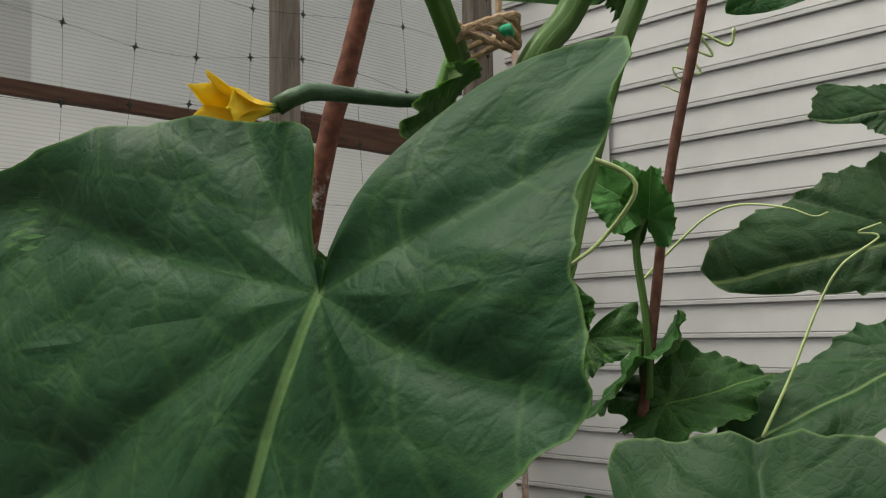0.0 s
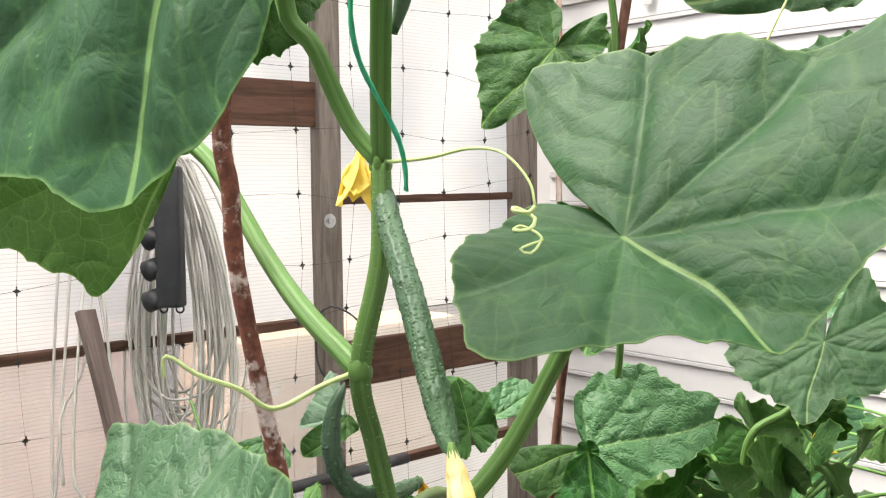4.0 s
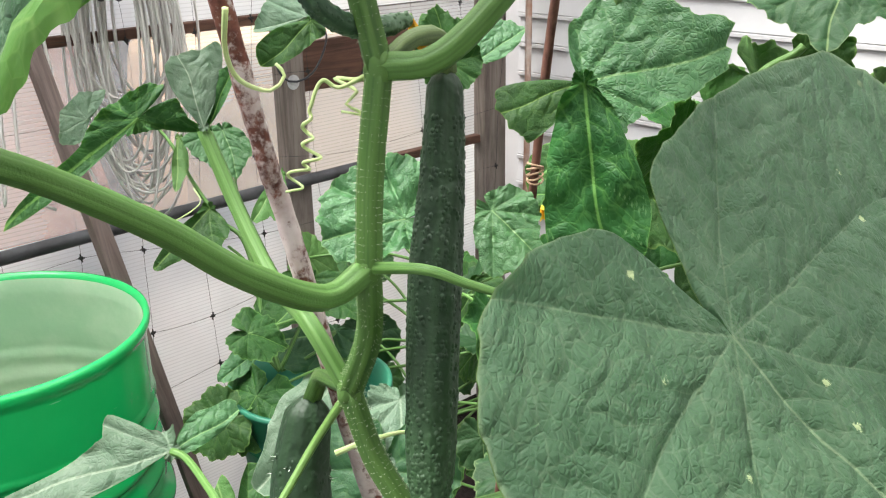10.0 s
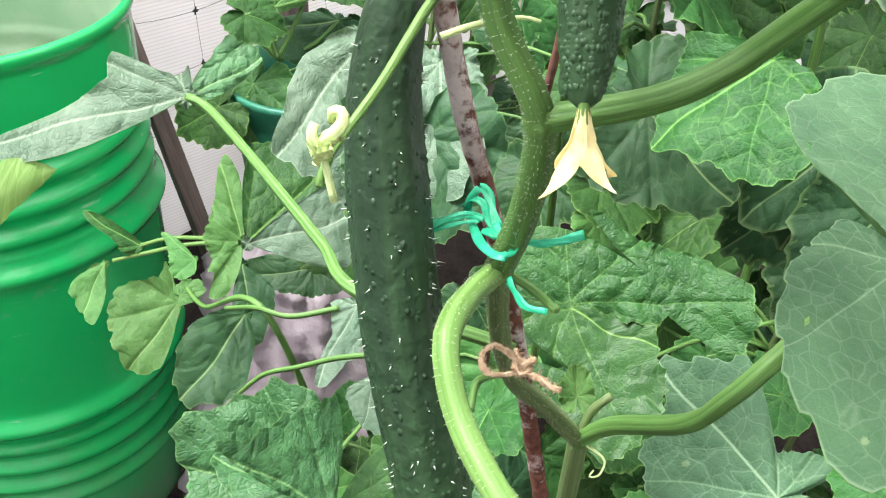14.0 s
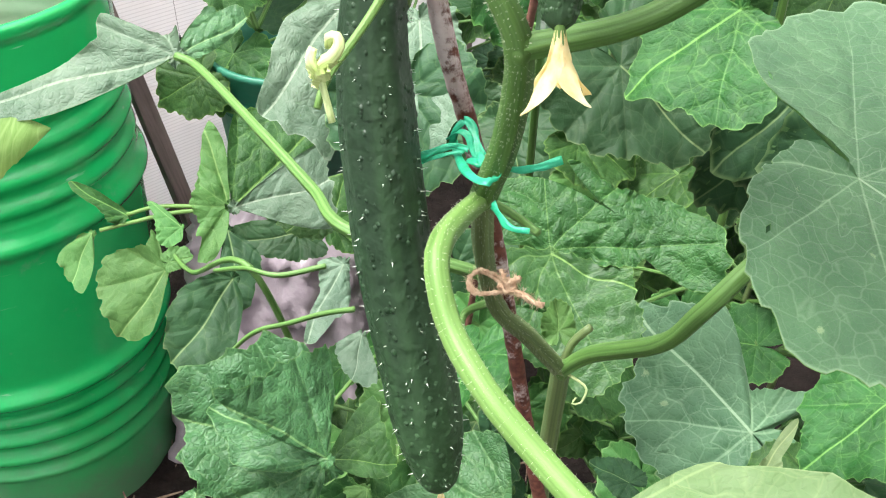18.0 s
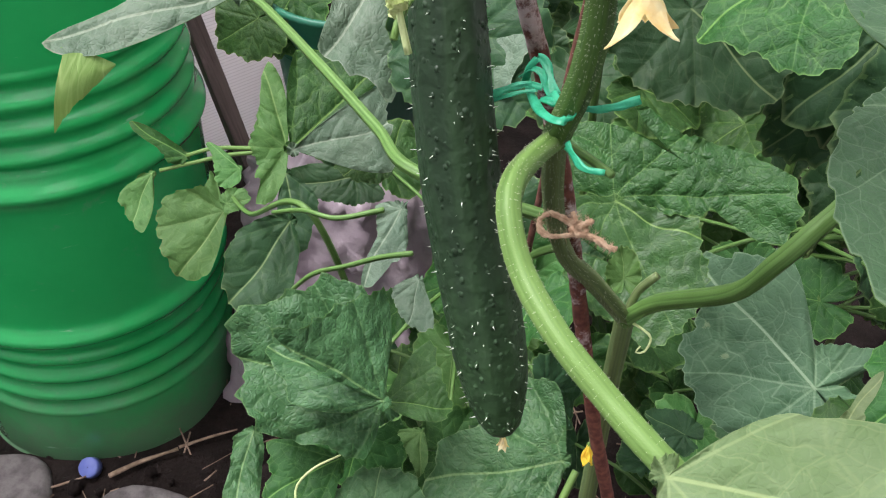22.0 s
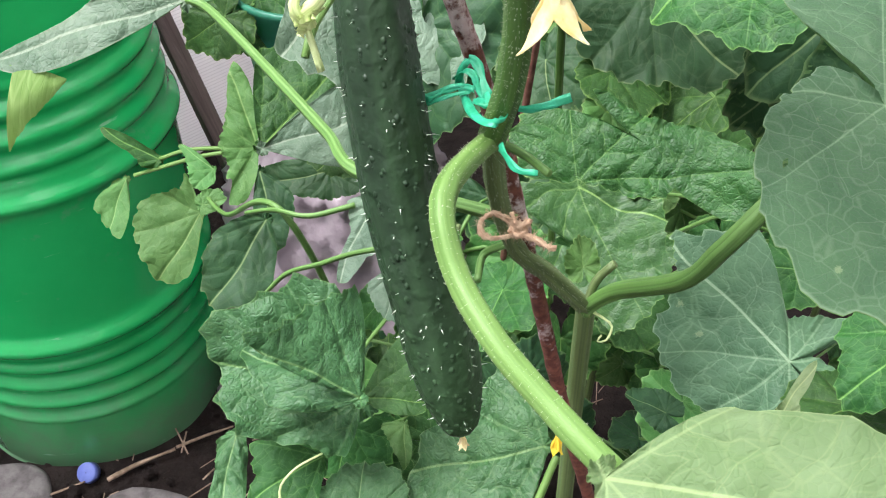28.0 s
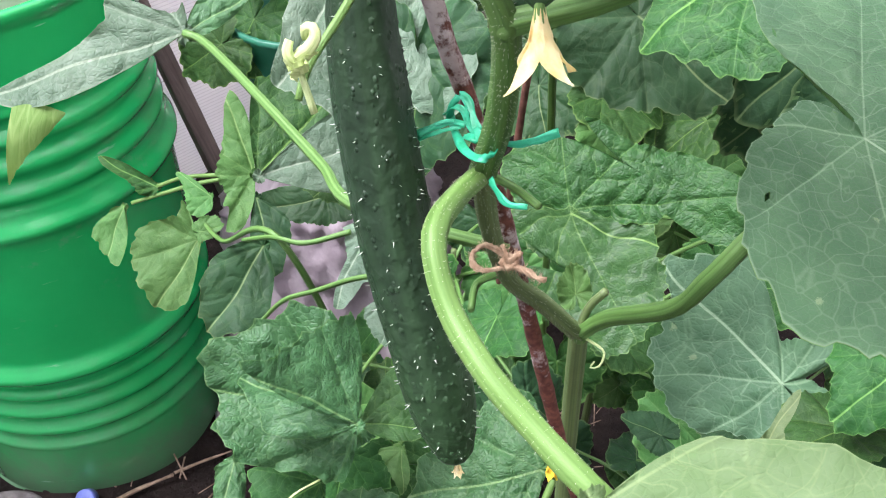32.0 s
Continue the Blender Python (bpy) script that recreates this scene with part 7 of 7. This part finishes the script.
leaf(vine4, (0.084, 0.689, 0.505), (-0.062, 0.667, 0.484), (0.107, 0.584, 0.454), LEAF_FRESH, shape=(0.07, 0.07, 0.07, 0.07, 0.07, 0.10, 0.18, 0.49, 0.59, 0.65, 0.66, 0.62, 0.60, 0.62, 0.66, 0.88, 0.90, 1.00, 1.07, 1.15, 1.04, 0.88, 0.78, 0.49, 0.22, 0.11, 0.08, 0.07, 0.07, 0.07, 0.07, 0.07, 0.07, 0.07, 0.07), ruffle=0.03, seed=102, saw_size=0.03, label="broad green leaf under the hanging fruit")
leaf(vine4, (-0.114, 0.611, 0.469), (-0.110, 0.677, 0.497), (-0.171, 0.612, 0.474), LEAF_FRESH, shape=(0.24, 0.26, 0.32, 0.43, 0.75, 0.77, 0.77, 0.83, 0.98, 1.05, 1.02, 0.98, 0.96, 0.87, 0.80, 0.74, 0.69, 0.68, 0.72, 0.53, 0.36, 0.28, 0.25), ruffle=0.03, seed=199)
leaf(vine4, (-0.152, 0.679, 0.503), (-0.229, 0.632, 0.489), (-0.114, 0.625, 0.474), LEAF_MID, shape=(0.07, 0.07, 0.07, 0.07, 0.07, 0.07, 0.07, 0.07, 0.82, 0.82, 0.81, 0.98, 1.01, 0.95, 0.96, 0.32, 0.22, 0.13, 0.09, 0.08, 0.07, 0.07, 0.07), ruffle=0.03, seed=200)
leaf(vine4, (-0.250, 0.713, 0.499), (-0.266, 0.624, 0.460), (-0.173, 0.707, 0.483), LEAF_FRESH, shape=(0.07, 0.07, 0.07, 0.09, 0.10, 0.12, 0.15, 0.23, 0.26, 0.33, 0.50, 1.11, 0.97, 0.39, 0.24, 0.15, 0.12, 0.10, 0.08, 0.07, 0.07, 0.07, 0.07), ruffle=0.03, seed=201)
leaf(vine4, (-0.069, 0.753, 0.462), (-0.068, 0.706, 0.440), (-0.027, 0.754, 0.461), LEAF_YOUNG, shape=(0.11, 0.12, 0.14, 0.19, 0.33, 0.53, 0.49, 0.48, 0.50, 0.57, 0.71, 1.00, 0.64, 0.25, 0.15, 0.11, 0.09, 0.08, 0.08, 0.09, 0.10, 0.13, 0.12), ruffle=0.03, seed=202)
leaf(vine4, (-0.387, 1.159, 0.451), (-0.441, 1.069, 0.397), (-0.306, 1.134, 0.411), LEAF_YOUNG, shape=(0.07, 0.07, 0.07, 0.07, 0.54, 0.44, 0.40, 0.43, 0.49, 0.63, 0.75, 0.78, 0.83, 0.85, 0.87, 0.92, 0.95, 1.00, 0.94, 0.84, 0.29, 0.15, 0.10, 0.08, 0.07, 0.07, 0.07, 0.07, 0.07, 0.07, 0.07, 0.07, 0.07, 0.07, 0.07), ruffle=0.03, seed=90, label="light green heart-shaped leaf beside the drum")
leaf(vine4, (-0.379, 1.151, 0.472), (-0.346, 1.162, 0.472), (-0.385, 1.173, 0.489), LEAF_YOUNG, shape=(0.24, 0.25, 0.29, 0.37, 0.48, 0.45, 0.45, 0.49, 0.57, 0.64, 0.77, 1.04, 0.99, 1.02, 0.84, 0.74, 0.62, 0.52, 0.49, 0.48, 0.40, 0.30, 0.26), ruffle=0.03, seed=190)
leaf(vine4, (-0.367, 1.202, 0.499), (-0.417, 1.228, 0.530), (-0.397, 1.166, 0.480), LEAF_YOUNG, shape=(0.07, 0.07, 0.07, 0.07, 0.07, 0.08, 0.08, 0.08, 0.08, 0.09, 0.11, 1.00, 0.73, 0.61, 0.58, 0.59, 0.63, 0.62, 0.56, 0.45, 0.33, 0.12, 0.08), ruffle=0.03, seed=191)
leaf(vine4, (-0.503, 1.207, 0.480), (-0.523, 1.136, 0.435), (-0.438, 1.203, 0.457), LEAF_YOUNG, shape=(0.07, 0.07, 0.07, 0.07, 0.07, 0.07, 0.07, 0.21, 0.34, 0.73, 0.81, 0.97, 1.09, 0.16, 0.09, 0.07, 0.07, 0.07, 0.07, 0.07, 0.07, 0.07, 0.07), ruffle=0.03, seed=91, fold=0.2)
leaf(vine4, (-0.453, 1.227, 0.500), (-0.541, 1.250, 0.542), (-0.486, 1.164, 0.464), LEAF_MID, shape=(0.07, 0.07, 0.07, 0.07, 0.07, 0.07, 0.07, 0.07, 0.09, 0.13, 0.26, 1.00, 0.50, 0.34, 0.31, 0.29, 0.19, 0.15, 0.13, 0.07, 0.07, 0.07, 0.07), ruffle=0.03, seed=92, fold=0.2)
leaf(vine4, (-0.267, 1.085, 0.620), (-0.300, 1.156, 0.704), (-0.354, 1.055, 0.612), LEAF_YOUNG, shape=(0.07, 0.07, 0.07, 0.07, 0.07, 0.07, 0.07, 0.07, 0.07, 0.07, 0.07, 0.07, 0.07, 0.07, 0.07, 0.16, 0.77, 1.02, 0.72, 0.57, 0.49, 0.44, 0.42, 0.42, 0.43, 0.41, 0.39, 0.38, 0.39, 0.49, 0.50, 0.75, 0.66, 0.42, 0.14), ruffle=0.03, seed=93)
# dark and pale lobes of one leaf; the light on them set by material
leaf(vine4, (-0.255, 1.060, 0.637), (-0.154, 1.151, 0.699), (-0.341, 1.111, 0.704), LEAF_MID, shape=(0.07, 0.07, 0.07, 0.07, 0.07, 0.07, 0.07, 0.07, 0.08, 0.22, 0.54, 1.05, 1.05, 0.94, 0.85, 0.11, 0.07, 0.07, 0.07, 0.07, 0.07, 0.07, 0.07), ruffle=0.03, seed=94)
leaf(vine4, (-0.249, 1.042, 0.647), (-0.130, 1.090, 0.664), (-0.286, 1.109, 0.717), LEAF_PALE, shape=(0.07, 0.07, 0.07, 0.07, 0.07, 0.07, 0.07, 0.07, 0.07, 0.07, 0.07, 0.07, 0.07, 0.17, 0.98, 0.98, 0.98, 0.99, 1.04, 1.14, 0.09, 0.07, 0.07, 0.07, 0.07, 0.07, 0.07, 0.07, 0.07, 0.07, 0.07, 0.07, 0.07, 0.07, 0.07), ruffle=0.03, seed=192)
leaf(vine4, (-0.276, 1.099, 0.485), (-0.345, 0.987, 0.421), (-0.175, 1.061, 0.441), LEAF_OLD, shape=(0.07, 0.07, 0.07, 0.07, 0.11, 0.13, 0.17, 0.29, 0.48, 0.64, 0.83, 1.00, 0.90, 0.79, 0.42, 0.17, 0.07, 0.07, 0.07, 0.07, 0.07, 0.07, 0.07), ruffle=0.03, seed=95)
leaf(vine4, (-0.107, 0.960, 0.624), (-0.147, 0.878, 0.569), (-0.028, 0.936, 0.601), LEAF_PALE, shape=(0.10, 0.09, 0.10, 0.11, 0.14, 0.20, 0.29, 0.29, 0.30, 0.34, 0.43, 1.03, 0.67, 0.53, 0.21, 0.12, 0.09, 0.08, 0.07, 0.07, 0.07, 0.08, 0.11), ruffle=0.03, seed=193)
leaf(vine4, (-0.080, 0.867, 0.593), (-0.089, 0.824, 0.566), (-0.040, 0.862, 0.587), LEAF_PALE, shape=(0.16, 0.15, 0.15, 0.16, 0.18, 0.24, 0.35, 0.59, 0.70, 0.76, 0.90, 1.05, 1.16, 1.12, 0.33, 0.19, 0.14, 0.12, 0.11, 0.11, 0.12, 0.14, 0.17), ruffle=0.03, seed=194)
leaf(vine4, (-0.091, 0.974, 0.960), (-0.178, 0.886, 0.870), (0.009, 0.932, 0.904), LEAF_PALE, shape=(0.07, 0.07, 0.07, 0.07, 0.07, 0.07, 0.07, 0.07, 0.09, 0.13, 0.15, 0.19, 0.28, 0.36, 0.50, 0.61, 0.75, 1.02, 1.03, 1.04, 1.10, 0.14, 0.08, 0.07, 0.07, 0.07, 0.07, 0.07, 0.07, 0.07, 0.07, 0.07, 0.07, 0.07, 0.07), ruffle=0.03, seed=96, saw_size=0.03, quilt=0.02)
leaf(vine4, (-0.196, 1.202, 0.494), (-0.287, 1.179, 0.487), (-0.178, 1.145, 0.449), LEAF_OLD, shape=(0.11, 0.09, 0.07, 0.07, 0.07, 0.08, 0.09, 0.12, 0.19, 0.61, 1.03, 1.01, 0.80, 0.62, 0.52, 0.49, 0.48, 0.48, 0.50, 0.57, 0.59, 0.43, 0.36), ruffle=0.03, seed=195)
leaf(vine4, (-0.295, 1.184, 0.507), (-0.264, 1.091, 0.433), (-0.201, 1.213, 0.510), LEAF_OLD, shape=(0.07, 0.07, 0.07, 0.07, 0.07, 0.07, 0.07, 0.07, 0.10, 0.18, 0.73, 1.01, 0.76, 0.61, 0.42, 0.07, 0.07, 0.07, 0.07, 0.07, 0.07, 0.07, 0.07), ruffle=0.03, seed=196)
leaf(vine4, (-0.148, 1.180, 0.558), (-0.211, 1.143, 0.536), (-0.114, 1.141, 0.525), LEAF_MID, shape=(0.14, 0.10, 0.08, 0.07, 0.07, 0.07, 0.07, 0.09, 0.12, 0.21, 0.95, 0.93, 0.83, 0.71, 0.67, 0.56, 0.50, 0.33, 0.20, 0.16, 0.13, 0.13, 0.13), ruffle=0.03, seed=197)
stem(vine4, [(-0.453, 1.227, 0.501), (-0.413, 1.236, 0.510), (-0.361, 1.239, 0.511), (-0.306, 1.240, 0.510)], (0.0028, 0.0032), STALK_LIGHT, "leaf_stalk", 10, 5)
stem(vine4, [(-0.492, 1.210, 0.483), (-0.438, 1.221, 0.494), (-0.387, 1.231, 0.503), (-0.306, 1.240, 0.510)], (0.0028, 0.0034), STALK_LIGHT, "leaf_stalk", 10, 5)
stem(vine4, [(0.070, 0.608, 0.521), (0.080, 0.624, 0.538), (0.090, 0.639, 0.555)], (0.0040, 0.0036), STALK_LIGHT, "leaf_stalk", 10, 5)
stem(vine4, [(-0.188, 0.617, 0.509), (-0.187, 0.629, 0.523), (-0.171, 0.641, 0.536), (-0.145, 0.651, 0.546)], (0.0012, 0.0010), TENDRIL, "shoot", 10, 5)

# ---- young vine in the bucket ----
vine5 = thing("cucumber_vine", (-0.297, 1.576, 0.530), "young cucumber vine growing out of a green bucket", "plant")
leaf(vine5, (-0.244, 1.676, 0.788), (-0.318, 1.605, 0.714), (-0.163, 1.646, 0.735), LEAF_MID, shape=(0.14, 0.13, 0.13, 0.14, 0.16, 0.20, 0.31, 0.52, 0.76, 0.89, 0.99, 1.02, 0.78, 0.60, 0.56, 0.63, 0.78, 0.95, 0.85, 0.76, 0.63, 0.36, 0.22), ruffle=0.03, seed=210)
leaf(vine5, (-0.209, 1.690, 0.676), (-0.363, 1.650, 0.657), (-0.176, 1.604, 0.586), LEAF_OLD, shape=(0.12, 0.10, 0.09, 0.09, 0.09, 0.10, 0.11, 0.16, 0.25, 0.33, 0.57, 0.99, 0.88, 0.75, 0.61, 0.47, 0.40, 0.37, 0.37, 0.40, 0.37, 0.30, 0.27), ruffle=0.03, seed=211)
leaf(vine5, (-0.345, 1.598, 0.673), (-0.407, 1.547, 0.637), (-0.296, 1.567, 0.632), LEAF_FRESH, shape=(0.07, 0.07, 0.11, 0.16, 0.16, 0.18, 0.23, 0.33, 0.45, 0.58, 0.81, 0.96, 0.70, 0.47, 0.21, 0.14, 0.11, 0.08, 0.07, 0.07, 0.07, 0.07, 0.07), ruffle=0.03, seed=212)
leaf(vine5, (-0.423, 1.675, 0.928), (-0.511, 1.585, 0.848), (-0.330, 1.643, 0.860), LEAF_MID, shape=(0.07, 0.07, 0.07, 0.07, 0.07, 0.07, 0.10, 0.10, 0.12, 0.16, 0.26, 1.00, 0.73, 0.71, 0.73, 0.53, 0.44, 0.25, 0.07, 0.07, 0.07, 0.07, 0.07), ruffle=0.03, seed=213, fold=0.2)
leaf(vine5, (-0.402, 1.738, 1.060), (-0.370, 1.691, 0.984), (-0.332, 1.765, 1.073), LEAF_FRESH, shape=(0.13, 0.15, 0.18, 0.25, 0.44, 0.81, 0.77, 0.77, 0.76, 0.81, 0.95, 1.02, 0.81, 0.75, 0.61, 0.42, 0.31, 0.22, 0.18, 0.17, 0.16, 0.16, 0.14), ruffle=0.03, seed=214)
leaf(vine5, (-0.489, 1.752, 1.043), (-0.488, 1.688, 0.957), (-0.407, 1.768, 1.032), LEAF_YOUNG, shape=(0.07, 0.07, 0.07, 0.07, 0.07, 0.07, 0.07, 0.07, 0.07, 0.09, 0.19, 1.01, 0.70, 0.36, 0.07, 0.07, 0.07, 0.07, 0.07, 0.07, 0.07, 0.07, 0.07), ruffle=0.03, seed=215)
leaf(vine5, (-0.285, 1.665, 0.997), (-0.333, 1.601, 0.926), (-0.210, 1.650, 0.960), LEAF_YOUNG, shape=(0.09, 0.07, 0.07, 0.07, 0.07, 0.07, 0.09, 0.13, 0.23, 0.27, 0.37, 0.99, 0.80, 0.80, 0.34, 0.13, 0.09, 0.07, 0.07, 0.07, 0.07, 0.07, 0.07), ruffle=0.03, seed=216)
stem(vine5, [(-0.297, 1.576, 0.649), (-0.329, 1.614, 0.730), (-0.345, 1.651, 0.807), (-0.371, 1.681, 0.870), (-0.412, 1.696, 0.901), (-0.463, 1.725, 0.964), (-0.504, 1.755, 1.027), (-0.543, 1.776, 1.072), (-0.571, 1.802, 1.126)], (0.0050, 0.0026), STALK, "main_stem", 10, 5)
stem(vine5, [(-0.345, 1.651, 0.807), (-0.369, 1.665, 0.836), (-0.396, 1.674, 0.856)], (0.0028, 0.0024), STALK, "leaf_stalk", 10, 5)
stem(vine5, [(-0.365, 1.662, 0.876), (-0.373, 1.690, 0.934), (-0.380, 1.710, 0.977)], (0.0028, 0.0020), STALK, "leaf_stalk", 10, 5)
stem(vine5, [(-0.457, 1.702, 0.960), (-0.445, 1.689, 0.934), (-0.496, 1.674, 0.904), (-0.528, 1.677, 0.910), (-0.534, 1.670, 0.897)], (0.0012, 0.0010), TENDRIL, "shoot", 10, 5)
stem(vine5, [(-0.303, 1.603, 0.635), (-0.263, 1.643, 0.718), (-0.244, 1.675, 0.786)], (0.0040, 0.0030), STALK, "leaf_stalk", 10, 5)
stem(vine5, [(-0.310, 1.638, 0.617), (-0.247, 1.653, 0.646), (-0.206, 1.670, 0.682)], (0.0040, 0.0030), STALK, "leaf_stalk", 10, 5)
stem(vine5, [(-0.299, 1.585, 0.644), (-0.320, 1.593, 0.662), (-0.344, 1.598, 0.673)], (0.0040, 0.0030), STALK, "leaf_stalk", 10, 5)


def bush(at, box, count, size, seed, label, keep=None):
    """A leafy vine whose blades fill a box; stalks run to its stem."""
    rng = random.Random(seed)
    plant = thing("cucumber_vine", at, label, "plant")
    (x0, x1), (y0, y1), (z0, z1) = box
    trunk = [(at[0], at[1], GROUND - 0.02), (at[0] + 0.02, at[1] - 0.01, (GROUND + z0) / 2), ((x0 + x1) / 2, (y0 + y1) / 2, (z0 + z1) / 2), ((x0 + x1) / 2 + 0.03, (y0 + y1) / 2, z1)]
    stem(plant, trunk, (0.008, 0.004), STEM_DARK, "main_stem", 10, 5, step=0.03)
    line, _ = spline(trunk, 0.03)
    for k in range(count):
        p = Vector((rng.uniform(x0, x1), rng.uniform(y0, y1), rng.uniform(z0, z1)))
        if (p.xy - Vector((-0.83, 1.56))).length < 0.42:
            continue
        gap = Vector((-0.12, 0.60, -0.51)).normalized()
        rel = p - Vector((-0.18, 0.97, 0.58))
        if (rel - gap * rel.dot(gap)).length < 0.13 and -0.1 < rel.dot(gap) < 0.9:
            continue
        s = rng.uniform(*size)
        a = rng.uniform(0, 6.283)
        up = Vector((rng.uniform(-0.5, 0.5), -0.55 + rng.uniform(-0.5, 0.4), 0.75)).normalized()
        u = (up.orthogonal().normalized() * math.cos(a) + up.cross(up.orthogonal().normalized()) * math.sin(a))
        u = (u + Vector((0, -0.1, -0.5))).normalized()
        w = up.cross(u)
        leaf(plant, p, p + u * s, p + u * s * 0.2 + w * s * 0.75, rng.choice((LEAF_OLD, LEAF_OLD, LEAF_MID, LEAF_MID, LEAF_MID, LEAF_YOUNG)), rng.uniform(-0.1, 0.15), rng.uniform(0.05, 0.35), rng.uniform(0, 0.2), 0.06, seed * 100 + k, False)
        q = min(line, key=lambda c: (c - p).length + 0.4 * max(0, c.z - p.z + 0.02))
        m = (p + q) / 2 + Vector((0, 0, 0.02))
        stem(plant, [q, m, p - up * 0.001], (0.0035, 0.0026), STALK, "leaf_stalk", 6, 0, step=0.03)
    return plant


bush((0.70, 1.45, GROUND), ((0.35, 1.20), (1.15, 1.85), (0.25, 1.20)), 85, (0.06, 0.11), 1, "dense cucumber bush before the white siding")
bush((0.30, 1.00, GROUND), ((0.12, 0.75), (0.85, 1.35), (-0.05, 0.55)), 66, (0.05, 0.10), 2, "low cucumber foliage over the soil")
bush((-0.05, 1.05, GROUND), ((-0.22, 0.15), (0.85, 1.40), (-0.12, 0.45)), 46, (0.05, 0.10), 3, "low cucumber foliage under the hanging fruit")
bush((-0.10, 1.75, GROUND), ((-0.40, 0.30), (1.45, 2.15), (0.25, 0.85)), 46, (0.06, 0.11), 4, "cucumber foliage before the sheet wall")
bush((0.25, 1.35, GROUND), ((0.05, 0.50), (1.15, 1.6), (0.5, 1.12)), 36, (0.06, 0.11), 5, "cucumber foliage in the middle of the bed")
